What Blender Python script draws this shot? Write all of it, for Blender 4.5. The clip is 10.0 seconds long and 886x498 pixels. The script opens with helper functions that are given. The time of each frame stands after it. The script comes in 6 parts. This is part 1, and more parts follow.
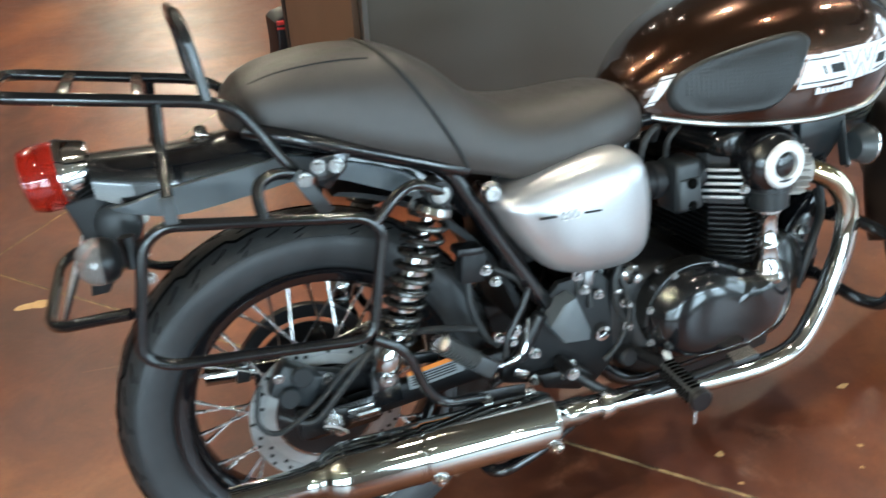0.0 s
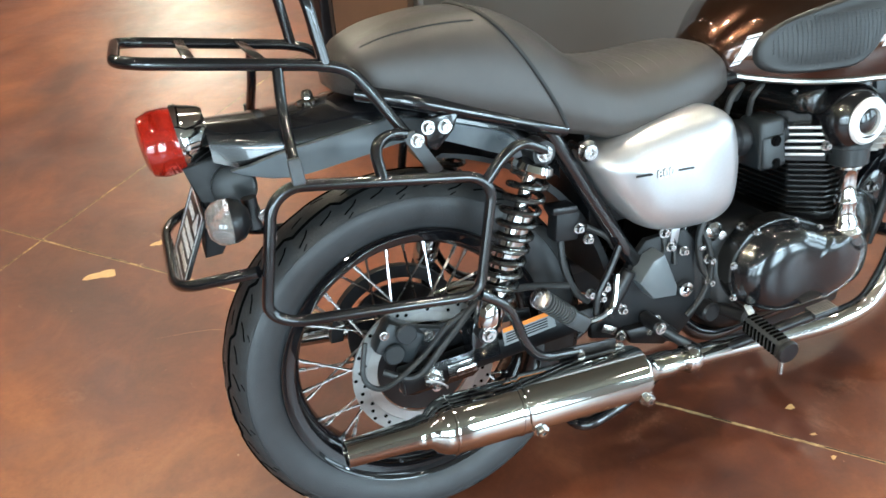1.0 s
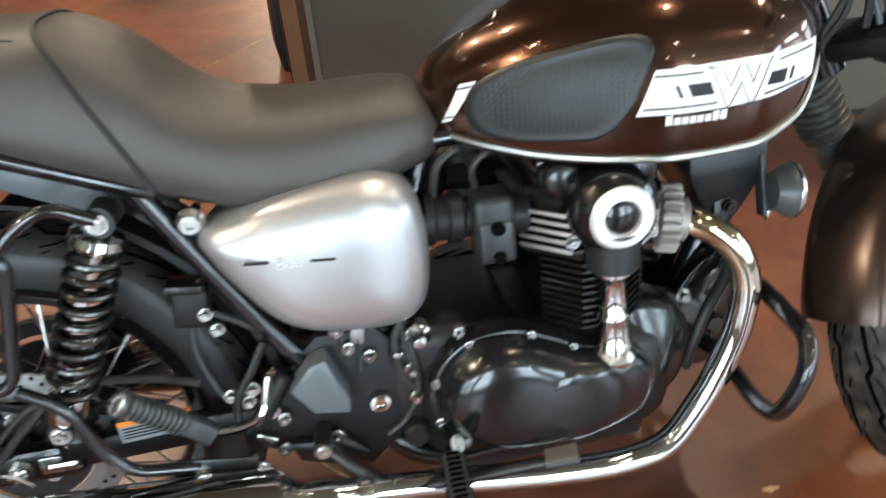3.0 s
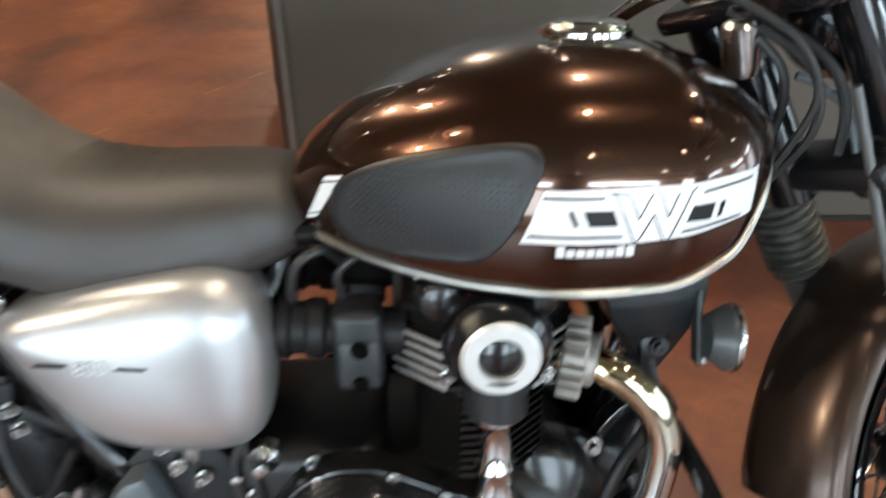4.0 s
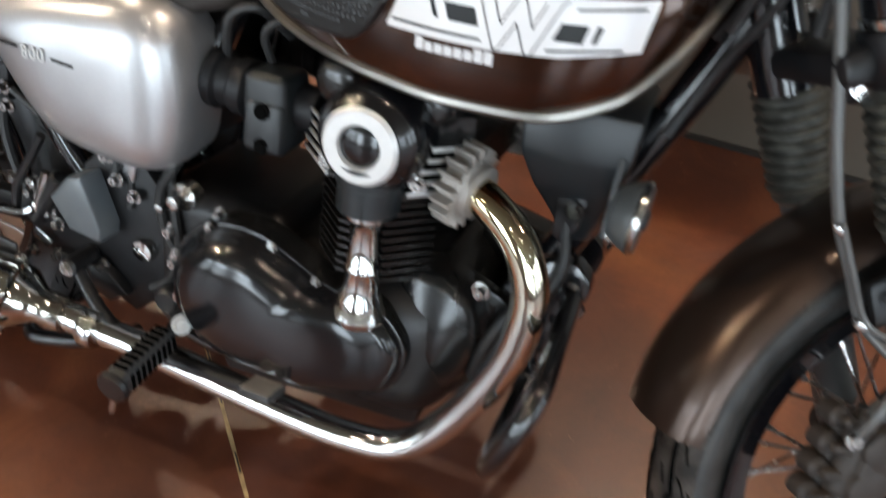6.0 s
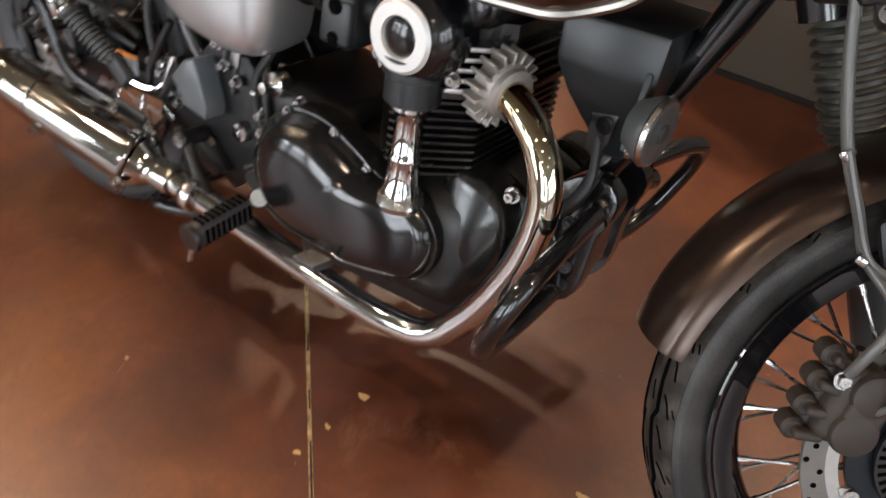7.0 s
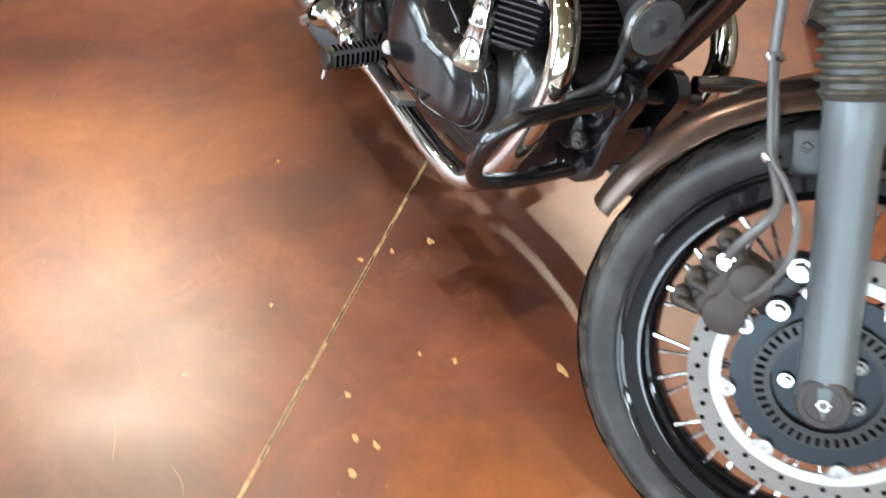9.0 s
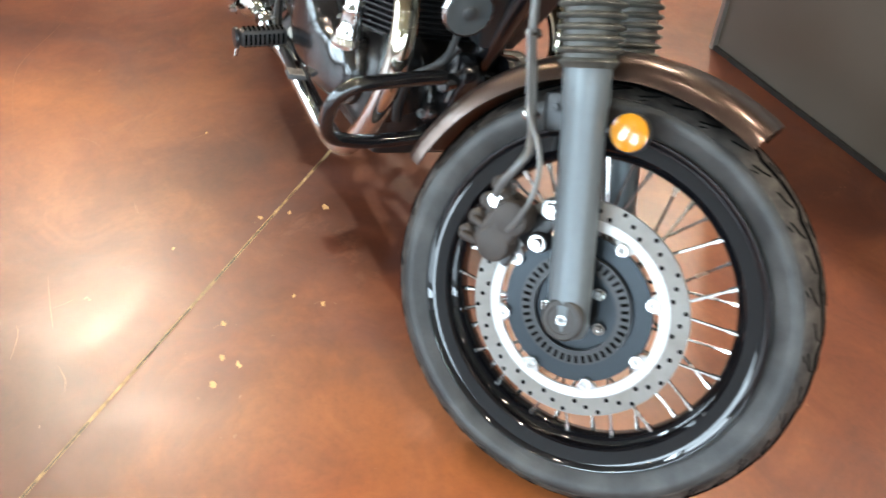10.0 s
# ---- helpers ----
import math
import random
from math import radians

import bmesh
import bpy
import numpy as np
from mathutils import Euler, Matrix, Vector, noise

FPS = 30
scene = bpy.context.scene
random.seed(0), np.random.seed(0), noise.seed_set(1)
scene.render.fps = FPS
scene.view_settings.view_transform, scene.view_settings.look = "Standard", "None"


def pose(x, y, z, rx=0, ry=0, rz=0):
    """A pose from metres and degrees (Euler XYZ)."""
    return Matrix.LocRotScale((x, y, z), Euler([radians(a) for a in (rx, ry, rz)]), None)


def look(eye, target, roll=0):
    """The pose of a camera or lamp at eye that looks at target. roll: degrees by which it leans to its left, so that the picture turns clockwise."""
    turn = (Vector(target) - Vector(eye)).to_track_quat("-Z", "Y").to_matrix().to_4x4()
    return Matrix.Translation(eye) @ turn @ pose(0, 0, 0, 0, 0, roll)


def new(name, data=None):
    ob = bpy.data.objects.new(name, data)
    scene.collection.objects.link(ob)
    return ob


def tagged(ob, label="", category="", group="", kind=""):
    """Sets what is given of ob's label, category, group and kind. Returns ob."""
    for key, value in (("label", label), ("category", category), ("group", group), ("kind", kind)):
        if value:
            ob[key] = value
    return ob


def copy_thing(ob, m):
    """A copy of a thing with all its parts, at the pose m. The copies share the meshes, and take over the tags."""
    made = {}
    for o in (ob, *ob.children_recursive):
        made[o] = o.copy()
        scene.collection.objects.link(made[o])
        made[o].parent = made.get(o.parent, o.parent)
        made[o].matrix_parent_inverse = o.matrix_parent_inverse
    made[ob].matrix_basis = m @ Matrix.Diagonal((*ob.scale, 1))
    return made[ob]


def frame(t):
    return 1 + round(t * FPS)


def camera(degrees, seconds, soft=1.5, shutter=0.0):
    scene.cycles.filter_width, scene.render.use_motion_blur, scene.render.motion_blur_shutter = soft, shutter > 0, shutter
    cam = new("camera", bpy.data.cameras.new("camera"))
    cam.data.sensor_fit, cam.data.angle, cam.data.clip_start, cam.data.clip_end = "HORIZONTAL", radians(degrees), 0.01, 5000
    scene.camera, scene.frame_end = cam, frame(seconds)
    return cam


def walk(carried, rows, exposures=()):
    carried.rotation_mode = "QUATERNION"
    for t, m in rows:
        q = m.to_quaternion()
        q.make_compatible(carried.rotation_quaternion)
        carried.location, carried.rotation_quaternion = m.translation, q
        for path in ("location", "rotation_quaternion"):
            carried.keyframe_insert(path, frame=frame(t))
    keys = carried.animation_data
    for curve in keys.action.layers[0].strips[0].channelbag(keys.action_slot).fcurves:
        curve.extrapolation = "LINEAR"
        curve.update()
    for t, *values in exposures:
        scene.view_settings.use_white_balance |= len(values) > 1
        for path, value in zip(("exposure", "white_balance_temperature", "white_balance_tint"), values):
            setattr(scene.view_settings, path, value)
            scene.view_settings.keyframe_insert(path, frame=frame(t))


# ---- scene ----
cam = camera(58.0, 10.0, shutter=0.6)

PATH = [
    (0, (-0.098, -1.012, 1.296), (0.405, 0.562, 0.17), -2.1),
    (0.5, (-0.237, -0.992, 1.305), (0.282, 0.551, 0.143), -2.8),
    (1, (-0.254, -1.001, 1.303), (0.226, 0.54, 0.122), -3.2),
    (1.5, (-0.125, -1.0, 1.296), (0.287, 0.563, 0.118), -5.3),
    (1.8, (0.0, -0.993, 1.285), (0.307, 0.594, 0.107), -4.4),
    (2, (0.06, -0.989, 1.264), (0.346, 0.587, 0.067), -2.9),
    (2.2, (0.112, -0.946, 1.242), (0.414, 0.605, 0.015), -2.8),
    (2.5, (0.249, -0.871, 1.221), (0.566, 0.682, 0.001), -2.3),
    (2.7, (0.389, -0.856, 1.217), (0.597, 0.702, -0.019), -4.5),
    (3.8, (0.718, -0.696, 1.199), (0.709, 0.934, 0.04), -1.1),
    (4, (0.76, -0.648, 1.186), (0.771, 0.985, 0.032), 0.1),
    (4.2, (0.772, -0.574, 1.205), (0.864, 1.003, -0.022), 1.9),
    (4.5, (0.848, -0.546, 1.161), (0.834, 1.045, -0.05), -0.6),
    (4.7, (0.907, -0.507, 1.167), (0.733, 1.039, -0.090), -3.1),
    (5, (0.983, -0.492, 1.143), (0.679, 1.06, -0.082), 0.1),
    (5.2, (1.02, -0.484, 1.123), (0.682, 1.018, -0.154), 0.6),
    (5.5, (1.065, -0.521, 1.115), (0.549, 0.891, -0.204), -2.3),
    (5.8, (1.105, -0.599, 1.096), (0.523, 0.805, -0.204), 1.7),
    (6, (1.15, -0.63, 1.087), (0.592, 0.755, -0.243), 3.7),
    (6.2, (1.195, -0.638, 1.074), (0.611, 0.714, -0.279), 1.7),
    (7.3, (1.419, -0.637, 1.062), (0.445, 0.413, -0.334), -0.3),
    (7.5, (1.458, -0.653, 1.062), (0.492, 0.382, -0.351), -1.0),
    (7.7, (1.510, -0.689, 1.050), (0.576, 0.385, -0.361), 2.1),
    (7.9, (1.571, -0.666, 1.053), (0.618, 0.359, -0.376), 2.2),
    (8, (1.581, -0.679, 1.061), (0.608, 0.331, -0.365), 2.6),
    (8.2, (1.617, -0.668, 1.058), (0.539, 0.293, -0.326), 3.0),
    (8.5, (1.68, -0.603, 1.058), (0.511, 0.215, -0.343), 4.1),
    (8.7, (1.735, -0.581, 1.047), (0.480, 0.114, -0.347), 1.8),
    (9, (1.8, -0.568, 1.051), (0.485, 0.037, -0.33), 0.3),
    (9.2, (1.882, -0.559, 1.049), (0.533, 0.072, -0.286), 3.8),
    (9.5, (1.995, -0.543, 1.081), (0.655, 0.111, -0.253), 6.7),
    (10, (2.112, -0.422, 1.092), (0.738, 0.177, -0.232), 3.4),
]
walk(cam, [(t, look(eye, target, roll)) for t, eye, target, roll in PATH],
     [(0, 0.08, 5900, 1), (1, 0.52, 5980, 2), (2, 0.54, 6150, 6), (2.5, 0.33, 6300, 8), (4.0, -0.1, 6450, 8), (4.5, -0.25, 6450, 8), (6, -0.4, 6700, 13),
      (7.3, -0.4, 7350, 20), (7.5, -0.3, 7350, 20), (7.9, 0.05, 7200, 19), (8.5, 0.56, 6600, 12), (9.2, 0.66, 6450, 11), (10, 0.68, 6350, 9)])

# ---- world and lights ----
world = bpy.data.worlds.new("world")
scene.world = world
world.use_nodes = True
wn = world.node_tree.nodes
sky = wn.new("ShaderNodeTexSky")
sky.sky_type = "NISHITA"
sky.sun_disc = False
sky.sun_elevation = radians(35)
sky.sun_rotation = radians(200)
world.node_tree.links.new(sky.outputs[0], wn["Background"].inputs[0])
wn["Background"].inputs[1].default_value = 0.08

ROOM = (-9.0, 8.5, -6.0, 13.0, 3.6)   # x0, x1, y0, y1, height


def lamp(name, kind, m, watts, colour, **more):
    data = bpy.data.lights.new(name, kind)
    data.energy, data.color = watts, colour
    ob = new(name, data)
    ob.matrix_world = m
    for key, value in more.items():
        if key == "size":
            data.shape, data.size, data.size_y = "RECTANGLE", value[0], value[1]
        if key == "spot":
            data.spot_size, data.spot_blend, data.shadow_soft_size = radians(value[0]), value[1], value[2]
    return ob


# daylight in the shop windows: tall panes with a bright transom over them
WINDOWS = (-5.6, -3.3, -1.0, 2.9, 5.7)
DAY = (0.72, 0.88, 1.0)
for wx in WINDOWS:
    lamp("window_light", "AREA", look((wx, -5.95, 1.45), (wx, 0, 1.45)), 105 if wx > -3 else 55, DAY, size=(1.5, 1.7))
    lamp("transom_light", "AREA", look((wx, -5.95, 2.82), (wx, 0, 2.6)), 70, DAY, size=(1.5, 0.38))
EAST_WINDOWS = (-4.4, -2.1, 0.2)
for wy in EAST_WINDOWS:
    lamp("window_light", "AREA", look((8.45, wy, 1.45), (0, wy, 1.45)), 50, DAY, size=(1.5, 1.7))
    lamp("transom_light", "AREA", look((8.45, wy, 2.82), (0, wy, 2.6)), 40, DAY, size=(1.5, 0.38))
# ceiling downlights on a rough grid: place and watts
GRID_X, GRID_Y = (-3.5, -1.2, 1.4, 3.6), (-2.8, -0.25, 1.95, 4.4)
DOWN = [(-3.5, -0.5, 40), (-1.25, -0.6, 30), (1.4, -0.2, 42), (3.6, 0.2, 190),
        (-3.5, 1.95, 140), (-1.2, 1.85, 205), (1.4, 1.95, 190), (3.6, 1.95, 110),
        (-3.5, -2.8, 40), (-0.9, -3.1, 45), (1.8, -3.0, 45), (3.4, -2.5, 45),
        (-3.5, 4.4, 160), (-1.4, 4.5, 110), (1.4, 4.4, 160), (3.6, 4.4, 120)]
# turned spotlights: place, aim on the floor and watts
SPOTS = [((-2.30, -1.12, 3.40), (1.30, -0.82, 0), 500), ((-2.0, 2.9, 3.40), (1.00, 0.20, 0), 320), ((-0.2, 10.4, 3.40), (0.0, 2.1, 0), 420)]
for at, aim, watts in SPOTS:
    lamp("spotlight_lamp", "SPOT", look(at, aim), watts, (1.0, 0.82, 0.60), spot=(35, 1.0, 0.05))
for dx, dy, watts in DOWN:
    lamp("downlight_lamp", "SPOT", look((dx, dy, 3.54), (dx, dy, 0)), watts, (1.0, 0.83, 0.63), spot=(120, 0.8, 0.07))

# ---- materials ----


def material(name, colour, rough=0.5, metal=0.0, coat=0.0, vary=0.12, scale=30.0, bump=0.0, bump_scale=200.0, rough_vary=0.1, spec=0.5, coat_rough=0.03):
    m = bpy.data.materials.new(name)
    m.use_nodes = True
    nt = m.node_tree
    b = nt.nodes["Principled BSDF"]
    b.inputs["Roughness"].default_value = rough
    b.inputs["Metallic"].default_value = metal
    b.inputs["Specular IOR Level"].default_value = spec
    b.inputs["Coat Weight"].default_value = coat
    b.inputs["Coat Roughness"].default_value = coat_rough
    tc = nt.nodes.new("ShaderNodeTexCoord")
    n1 = nt.nodes.new("ShaderNodeTexNoise")
    n1.inputs["Scale"].default_value = scale
    n1.inputs["Detail"].default_value = 6
    nt.links.new(tc.outputs["Object"], n1.inputs["Vector"])
    mix = nt.nodes.new("ShaderNodeMix")
    mix.data_type = "RGBA"
    c = Vector(colour)
    mix.inputs[6].default_value = (*(c * (1 - vary)), 1)
    mix.inputs[7].default_value = (*(c * (1 + vary)), 1)
    if vary > 0.45:   # strong mottling
        sharp = nt.nodes.new("ShaderNodeMapRange")
        sharp.inputs["From Min"].default_value, sharp.inputs["From Max"].default_value = 0.36, 0.66
        nt.links.new(n1.outputs["Fac"], sharp.inputs["Value"])
        nt.links.new(sharp.outputs["Result"], mix.inputs[0])
    else:
        nt.links.new(n1.outputs["Fac"], mix.inputs[0])
    nt.links.new(mix.outputs[2], b.inputs["Base Color"])
    if rough_vary:
        n3 = nt.nodes.new("ShaderNodeTexNoise")
        n3.inputs["Scale"].default_value = scale * 0.35
        n3.inputs["Detail"].default_value = 8
        nt.links.new(tc.outputs["Object"], n3.inputs["Vector"])
        mr = nt.nodes.new("ShaderNodeMapRange")
        mr.inputs["From Min"].default_value, mr.inputs["From Max"].default_value = 0.3, 0.7
        mr.inputs["To Min"].default_value = max(0.0, rough * (1 - rough_vary))
        mr.inputs["To Max"].default_value = min(1.0, rough * (1 + rough_vary))
        nt.links.new(n3.outputs["Fac"], mr.inputs["Value"])
        nt.links.new(mr.outputs["Result"], b.inputs["Roughness"])
    if bump:
        n2 = nt.nodes.new("ShaderNodeTexNoise")
        n2.inputs["Scale"].default_value = bump_scale
        n2.inputs["Detail"].default_value = 3
        nt.links.new(tc.outputs["Object"], n2.inputs["Vector"])
        bp = nt.nodes.new("ShaderNodeBump")
        bp.inputs["Strength"].default_value = bump
        bp.inputs["Distance"].default_value = 0.002
        nt.links.new(n2.outputs["Fac"], bp.inputs["Height"])
        nt.links.new(bp.outputs["Normal"], b.inputs["Normal"])
    return m


def glow(name, colour, strength):
    m = bpy.data.materials.new(name)
    m.use_nodes = True
    b = m.node_tree.nodes["Principled BSDF"]
    b.inputs["Base Color"].default_value = (*colour, 1)
    b.inputs["Emission Color"].default_value = (*colour, 1)
    b.inputs["Emission Strength"].default_value = strength
    return m


def lens(name, colour, rough=0.08):
    m = material(name, colour, rough, vary=0.05, scale=60)
    b = m.node_tree.nodes["Principled BSDF"]
    b.inputs["Transmission Weight"].default_value = 0.55
    b.inputs["Coat Weight"].default_value = 0.6
    return m


CHROME = material("chrome", (0.60, 0.59, 0.575), 0.06, 1.0, vary=0.04, scale=15, rough_vary=0.5)
DULL_CHROME = material("bright_steel", (0.54, 0.53, 0.52), 0.24, 1.0, vary=0.1, scale=60, rough_vary=0.3)
ALLOY = material("cast_alloy", (0.50, 0.50, 0.51), 0.38, 1.0, vary=0.12, scale=80, bump=0.1, bump_scale=500)
BLACK = material("gloss_black_paint", (0.005, 0.005, 0.006), 0.20, vary=0.2, coat=0.6)
SATIN = material("satin_black_paint", (0.008, 0.008, 0.009), 0.33, vary=0.25, scale=50, spec=0.45, bump=0.05, bump_scale=600)
CASE = material("dark_engine_paint", (0.008, 0.008, 0.008), 0.26, vary=0.3, scale=25, coat=0.35, coat_rough=0.12, spec=0.5, bump=0.05, bump_scale=700)
CASE_ROUGH = material("cast_engine_black", (0.009, 0.008, 0.008), 0.38, vary=0.3, scale=45, spec=0.5, bump=0.15, bump_scale=500)
DARKCOVER = material("semi_gloss_engine_cover", (0.006, 0.006, 0.007), 0.19, vary=0.15, scale=20, coat=0.4, coat_rough=0.10, spec=0.5)
RUBBER = material("tyre_rubber", (0.033, 0.034, 0.036), 0.46, vary=0.3, scale=30, bump=0.25, bump_scale=400, spec=0.5)
PLASTIC = material("black_plastic", (0.009, 0.009, 0.010), 0.48, spec=0.33, vary=0.2, scale=70, bump=0.1, bump_scale=800)
# grey of the brackets; on the mudguard skirt it paints a window's sheen
GREY_PLASTIC_OR_SHEEN = material("grey_plastic_or_sheen", (0.10, 0.115, 0.125), 0.3, vary=0.1, scale=60, bump=0.04, spec=0.6)
VINYL = material("seat_vinyl", (0.044, 0.037, 0.033), 0.38, vary=0.2, scale=35, bump=0.3, bump_scale=900, spec=0.6, rough_vary=0.2)
PIPING = material("black_seam", (0.012, 0.012, 0.012), 0.6)
SILVER = material("silver_metallic_paint", (0.52, 0.52, 0.53), 0.36, 0.75, vary=0.05, scale=200, coat=0.5, rough_vary=0.05)
FORK = material("grey_fork_paint", (0.125, 0.145, 0.155), 0.4, 0.35, vary=0.08, scale=90, rough_vary=0.1)
FENDER = material("brown_graphite_paint", (0.062, 0.040, 0.031), 0.29, 0.8, vary=0.06, scale=160, rough_vary=0.02, coat=0.2, coat_rough=0.15)
RIM = material("deep_gloss_black", (0.004, 0.004, 0.005), 0.3, vary=0.2, coat=1.0, coat_rough=0.015, spec=0.06)
GAITER = material("dusty_gaiter_rubber", (0.055, 0.054, 0.046), 0.45, vary=0.5, scale=50, bump=0.1)
TREAD_DUST = material("dusty_tread_rubber", (0.034, 0.029, 0.025), 0.62, vary=0.7, scale=38, bump=0.5, bump_scale=220, spec=0.35)
TREAD = material("tread_rubber", (0.030, 0.030, 0.030), 0.50, vary=0.4, scale=40, bump=0.45, bump_scale=260, spec=0.4)
# footrest rubber lightened to grey for the window light on its ribs
PEG_RUBBER = material("rubber_with_painted_sheen", (0.055, 0.058, 0.058), 0.32, vary=0.15, scale=60, spec=0.6)
HORN_FACE = material("grey_horn_face", (0.060, 0.066, 0.068), 0.34, vary=0.15, scale=70, spec=0.6)
DUSTY_TYRE = material("dusty_tyre_rubber", (0.026, 0.026, 0.025), 0.46, vary=0.6, scale=16, bump=0.3, bump_scale=260, spec=0.45)
BOSS = material("dark_cast_boss", (0.045, 0.042, 0.040), 0.5, 0.5, vary=0.2, scale=60, bump=0.15)
FIN_EDGE = material("polished_fin_edge", (0.56, 0.55, 0.54), 0.42, 0.75, vary=0.08, scale=90)
DARK_STEEL = material("dark_plated_steel", (0.07, 0.073, 0.076), 0.5, 0.6, vary=0.15, scale=60)
DISC = material("brake_steel", (0.17, 0.162, 0.15), 0.5, 0.4, vary=0.15, scale=100, rough_vary=0.25)
# paler copy of the brake steel, for the rear disc
DISC_PALER = material("paler_brake_steel", (0.34, 0.345, 0.34), 0.42, 0.4, vary=0.12, scale=100, rough_vary=0.25)
BRIGHT = material("machined_alloy", (0.72, 0.72, 0.71), 0.4, 0.5, vary=0.06, scale=120)
DISC_LUG = material("grey_cast_alloy", (0.34, 0.34, 0.335), 0.42, 0.6, vary=0.1, scale=80)
DISC_INNER = material("bright_disc_ring", (0.42, 0.42, 0.41), 0.45, 0.6, vary=0.15, scale=80)
DISC_HUB = material("blue_black_anodised", (0.016, 0.021, 0.026), 0.33, 0.6, vary=0.1)
WHITE = material("white_decal", (0.76, 0.76, 0.77), 0.35, vary=0.03, coat=0.2)
DECAL_BLACK = material("black_decal", (0.008, 0.008, 0.008), 0.4, spec=0.3)
GROOVE = material("tread_groove", (0.003, 0.003, 0.003), 0.9, spec=0.0)
CLAMP = material("dull_cast_clamp", (0.38, 0.35, 0.32), 0.5, 0.6, vary=0.15, scale=70)
PAD = material("knee_pad_rubber", (0.013, 0.0135, 0.014), 0.42, vary=0.15, scale=60, bump=0.12, bump_scale=700)
RED = lens("red_lens", (0.50, 0.022, 0.010))
AMBER = lens("amber_reflector", (1.0, 0.40, 0.0), 0.15)
CLEAR = lens("clear_lens", (0.85, 0.78, 0.74))
CLEAR.node_tree.nodes["Principled BSDF"].inputs["Transmission Weight"].default_value = 0.85
ORANGE = material("orange_label", (0.85, 0.25, 0.03), 0.5)
LABEL = material("pale_label", (0.28, 0.29, 0.30), 0.45)
PLATE = material("black_card_plate", (0.02, 0.018, 0.018), 0.4)
SHROUD = material("blue_grey_plastic", (0.016, 0.019, 0.021), 0.36, vary=0.12, scale=40, bump=0.06, spec=0.5)
HOSE = material("rubber_hose", (0.02, 0.02, 0.02), 0.5, vary=0.1)
PALE_HOSE = material("grey_sheathed_hose", (0.085, 0.086, 0.085), 0.3, vary=0.15, scale=80, spec=0.6)
HOLE = material("dark_hole", (0.004, 0.004, 0.004), 0.9, spec=0.0)
CAST_GREY = material("dusty_cast_caliper", (0.036, 0.029, 0.025), 0.55, 0.2, vary=0.2, scale=60, bump=0.2, bump_scale=500)
SPRING = material("dark_plated_spring", (0.10, 0.098, 0.095), 0.22, 0.9, vary=0.15, scale=40)
SEAM = material("dull_bright_seam", (0.30, 0.285, 0.26), 0.32, 1.0, vary=0.15, scale=60)


def heat_chrome():
    """Chrome that the heat has tinted gold near the cylinder head."""
    m = material("heat_tinted_chrome", (0.60, 0.59, 0.57), 0.07, 1.0, vary=0.03, scale=15, rough_vary=0.5)
    nt = m.node_tree
    b = nt.nodes["Principled BSDF"]
    tc = nt.nodes.new("ShaderNodeTexCoord")
    sep = nt.nodes.new("ShaderNodeSeparateXYZ")
    nt.links.new(tc.outputs["Object"], sep.inputs[0])
    n = nt.nodes.new("ShaderNodeTexNoise")
    n.inputs["Scale"].default_value = 25
    nt.links.new(tc.outputs["Object"], n.inputs["Vector"])
    w = nt.nodes.new("ShaderNodeMath")
    w.operation, w.inputs[1].default_value = "MULTIPLY_ADD", 0.08
    nt.links.new(n.outputs["Fac"], w.inputs[0])
    nt.links.new(sep.outputs["Z"], w.inputs[2])
    r = nt.nodes.new("ShaderNodeValToRGB")
    e = r.color_ramp.elements
    e[0].position, e[0].color = 0.42, (0.60, 0.59, 0.57, 1)
    e[1].position, e[1].color = 0.56, (0.62, 0.56, 0.42, 1)
    k = e.new(0.64)
    k.color = (0.60, 0.46, 0.24, 1)
    nt.links.new(w.outputs[0], r.inputs[0])
    nt.links.new(r.outputs[0], b.inputs["Base Color"])
    return m


HEADER_CHROME = heat_chrome()
# chrome with a darker base, in place of the dim surroundings it mirrors
SILENCER = material("darkened_chrome", (0.50, 0.485, 0.45), 0.07, 1.0, vary=0.06, scale=12, rough_vary=0.5)
RED_CORD = material("red_trim", (0.5, 0.02, 0.015), 0.5)


def tank_paint():
    """Brown metallic under clear lacquer, with a trace of white pearl gloss standing in for window haze."""
    m = material("brown_pearl_paint", (0.053, 0.0180, 0.0064), 0.20, 0.9, vary=0.08, scale=300, coat=1.0, rough_vary=0.0, coat_rough=0.015)
    nt = m.node_tree
    pearl = nt.nodes.new("ShaderNodeBsdfGlossy")
    pearl.inputs["Color"].default_value, pearl.inputs["Roughness"].default_value = (0.85, 0.9, 0.9, 1), 0.2
    mix = nt.nodes.new("ShaderNodeMixShader")
    mix.inputs[0].default_value = 0.011
    nt.links.new(nt.nodes["Principled BSDF"].outputs[0], mix.inputs[1])
    nt.links.new(pearl.outputs[0], mix.inputs[2])
    nt.links.new(mix.outputs[0], nt.nodes["Material Output"].inputs["Surface"])
    return m


TANK = tank_paint()


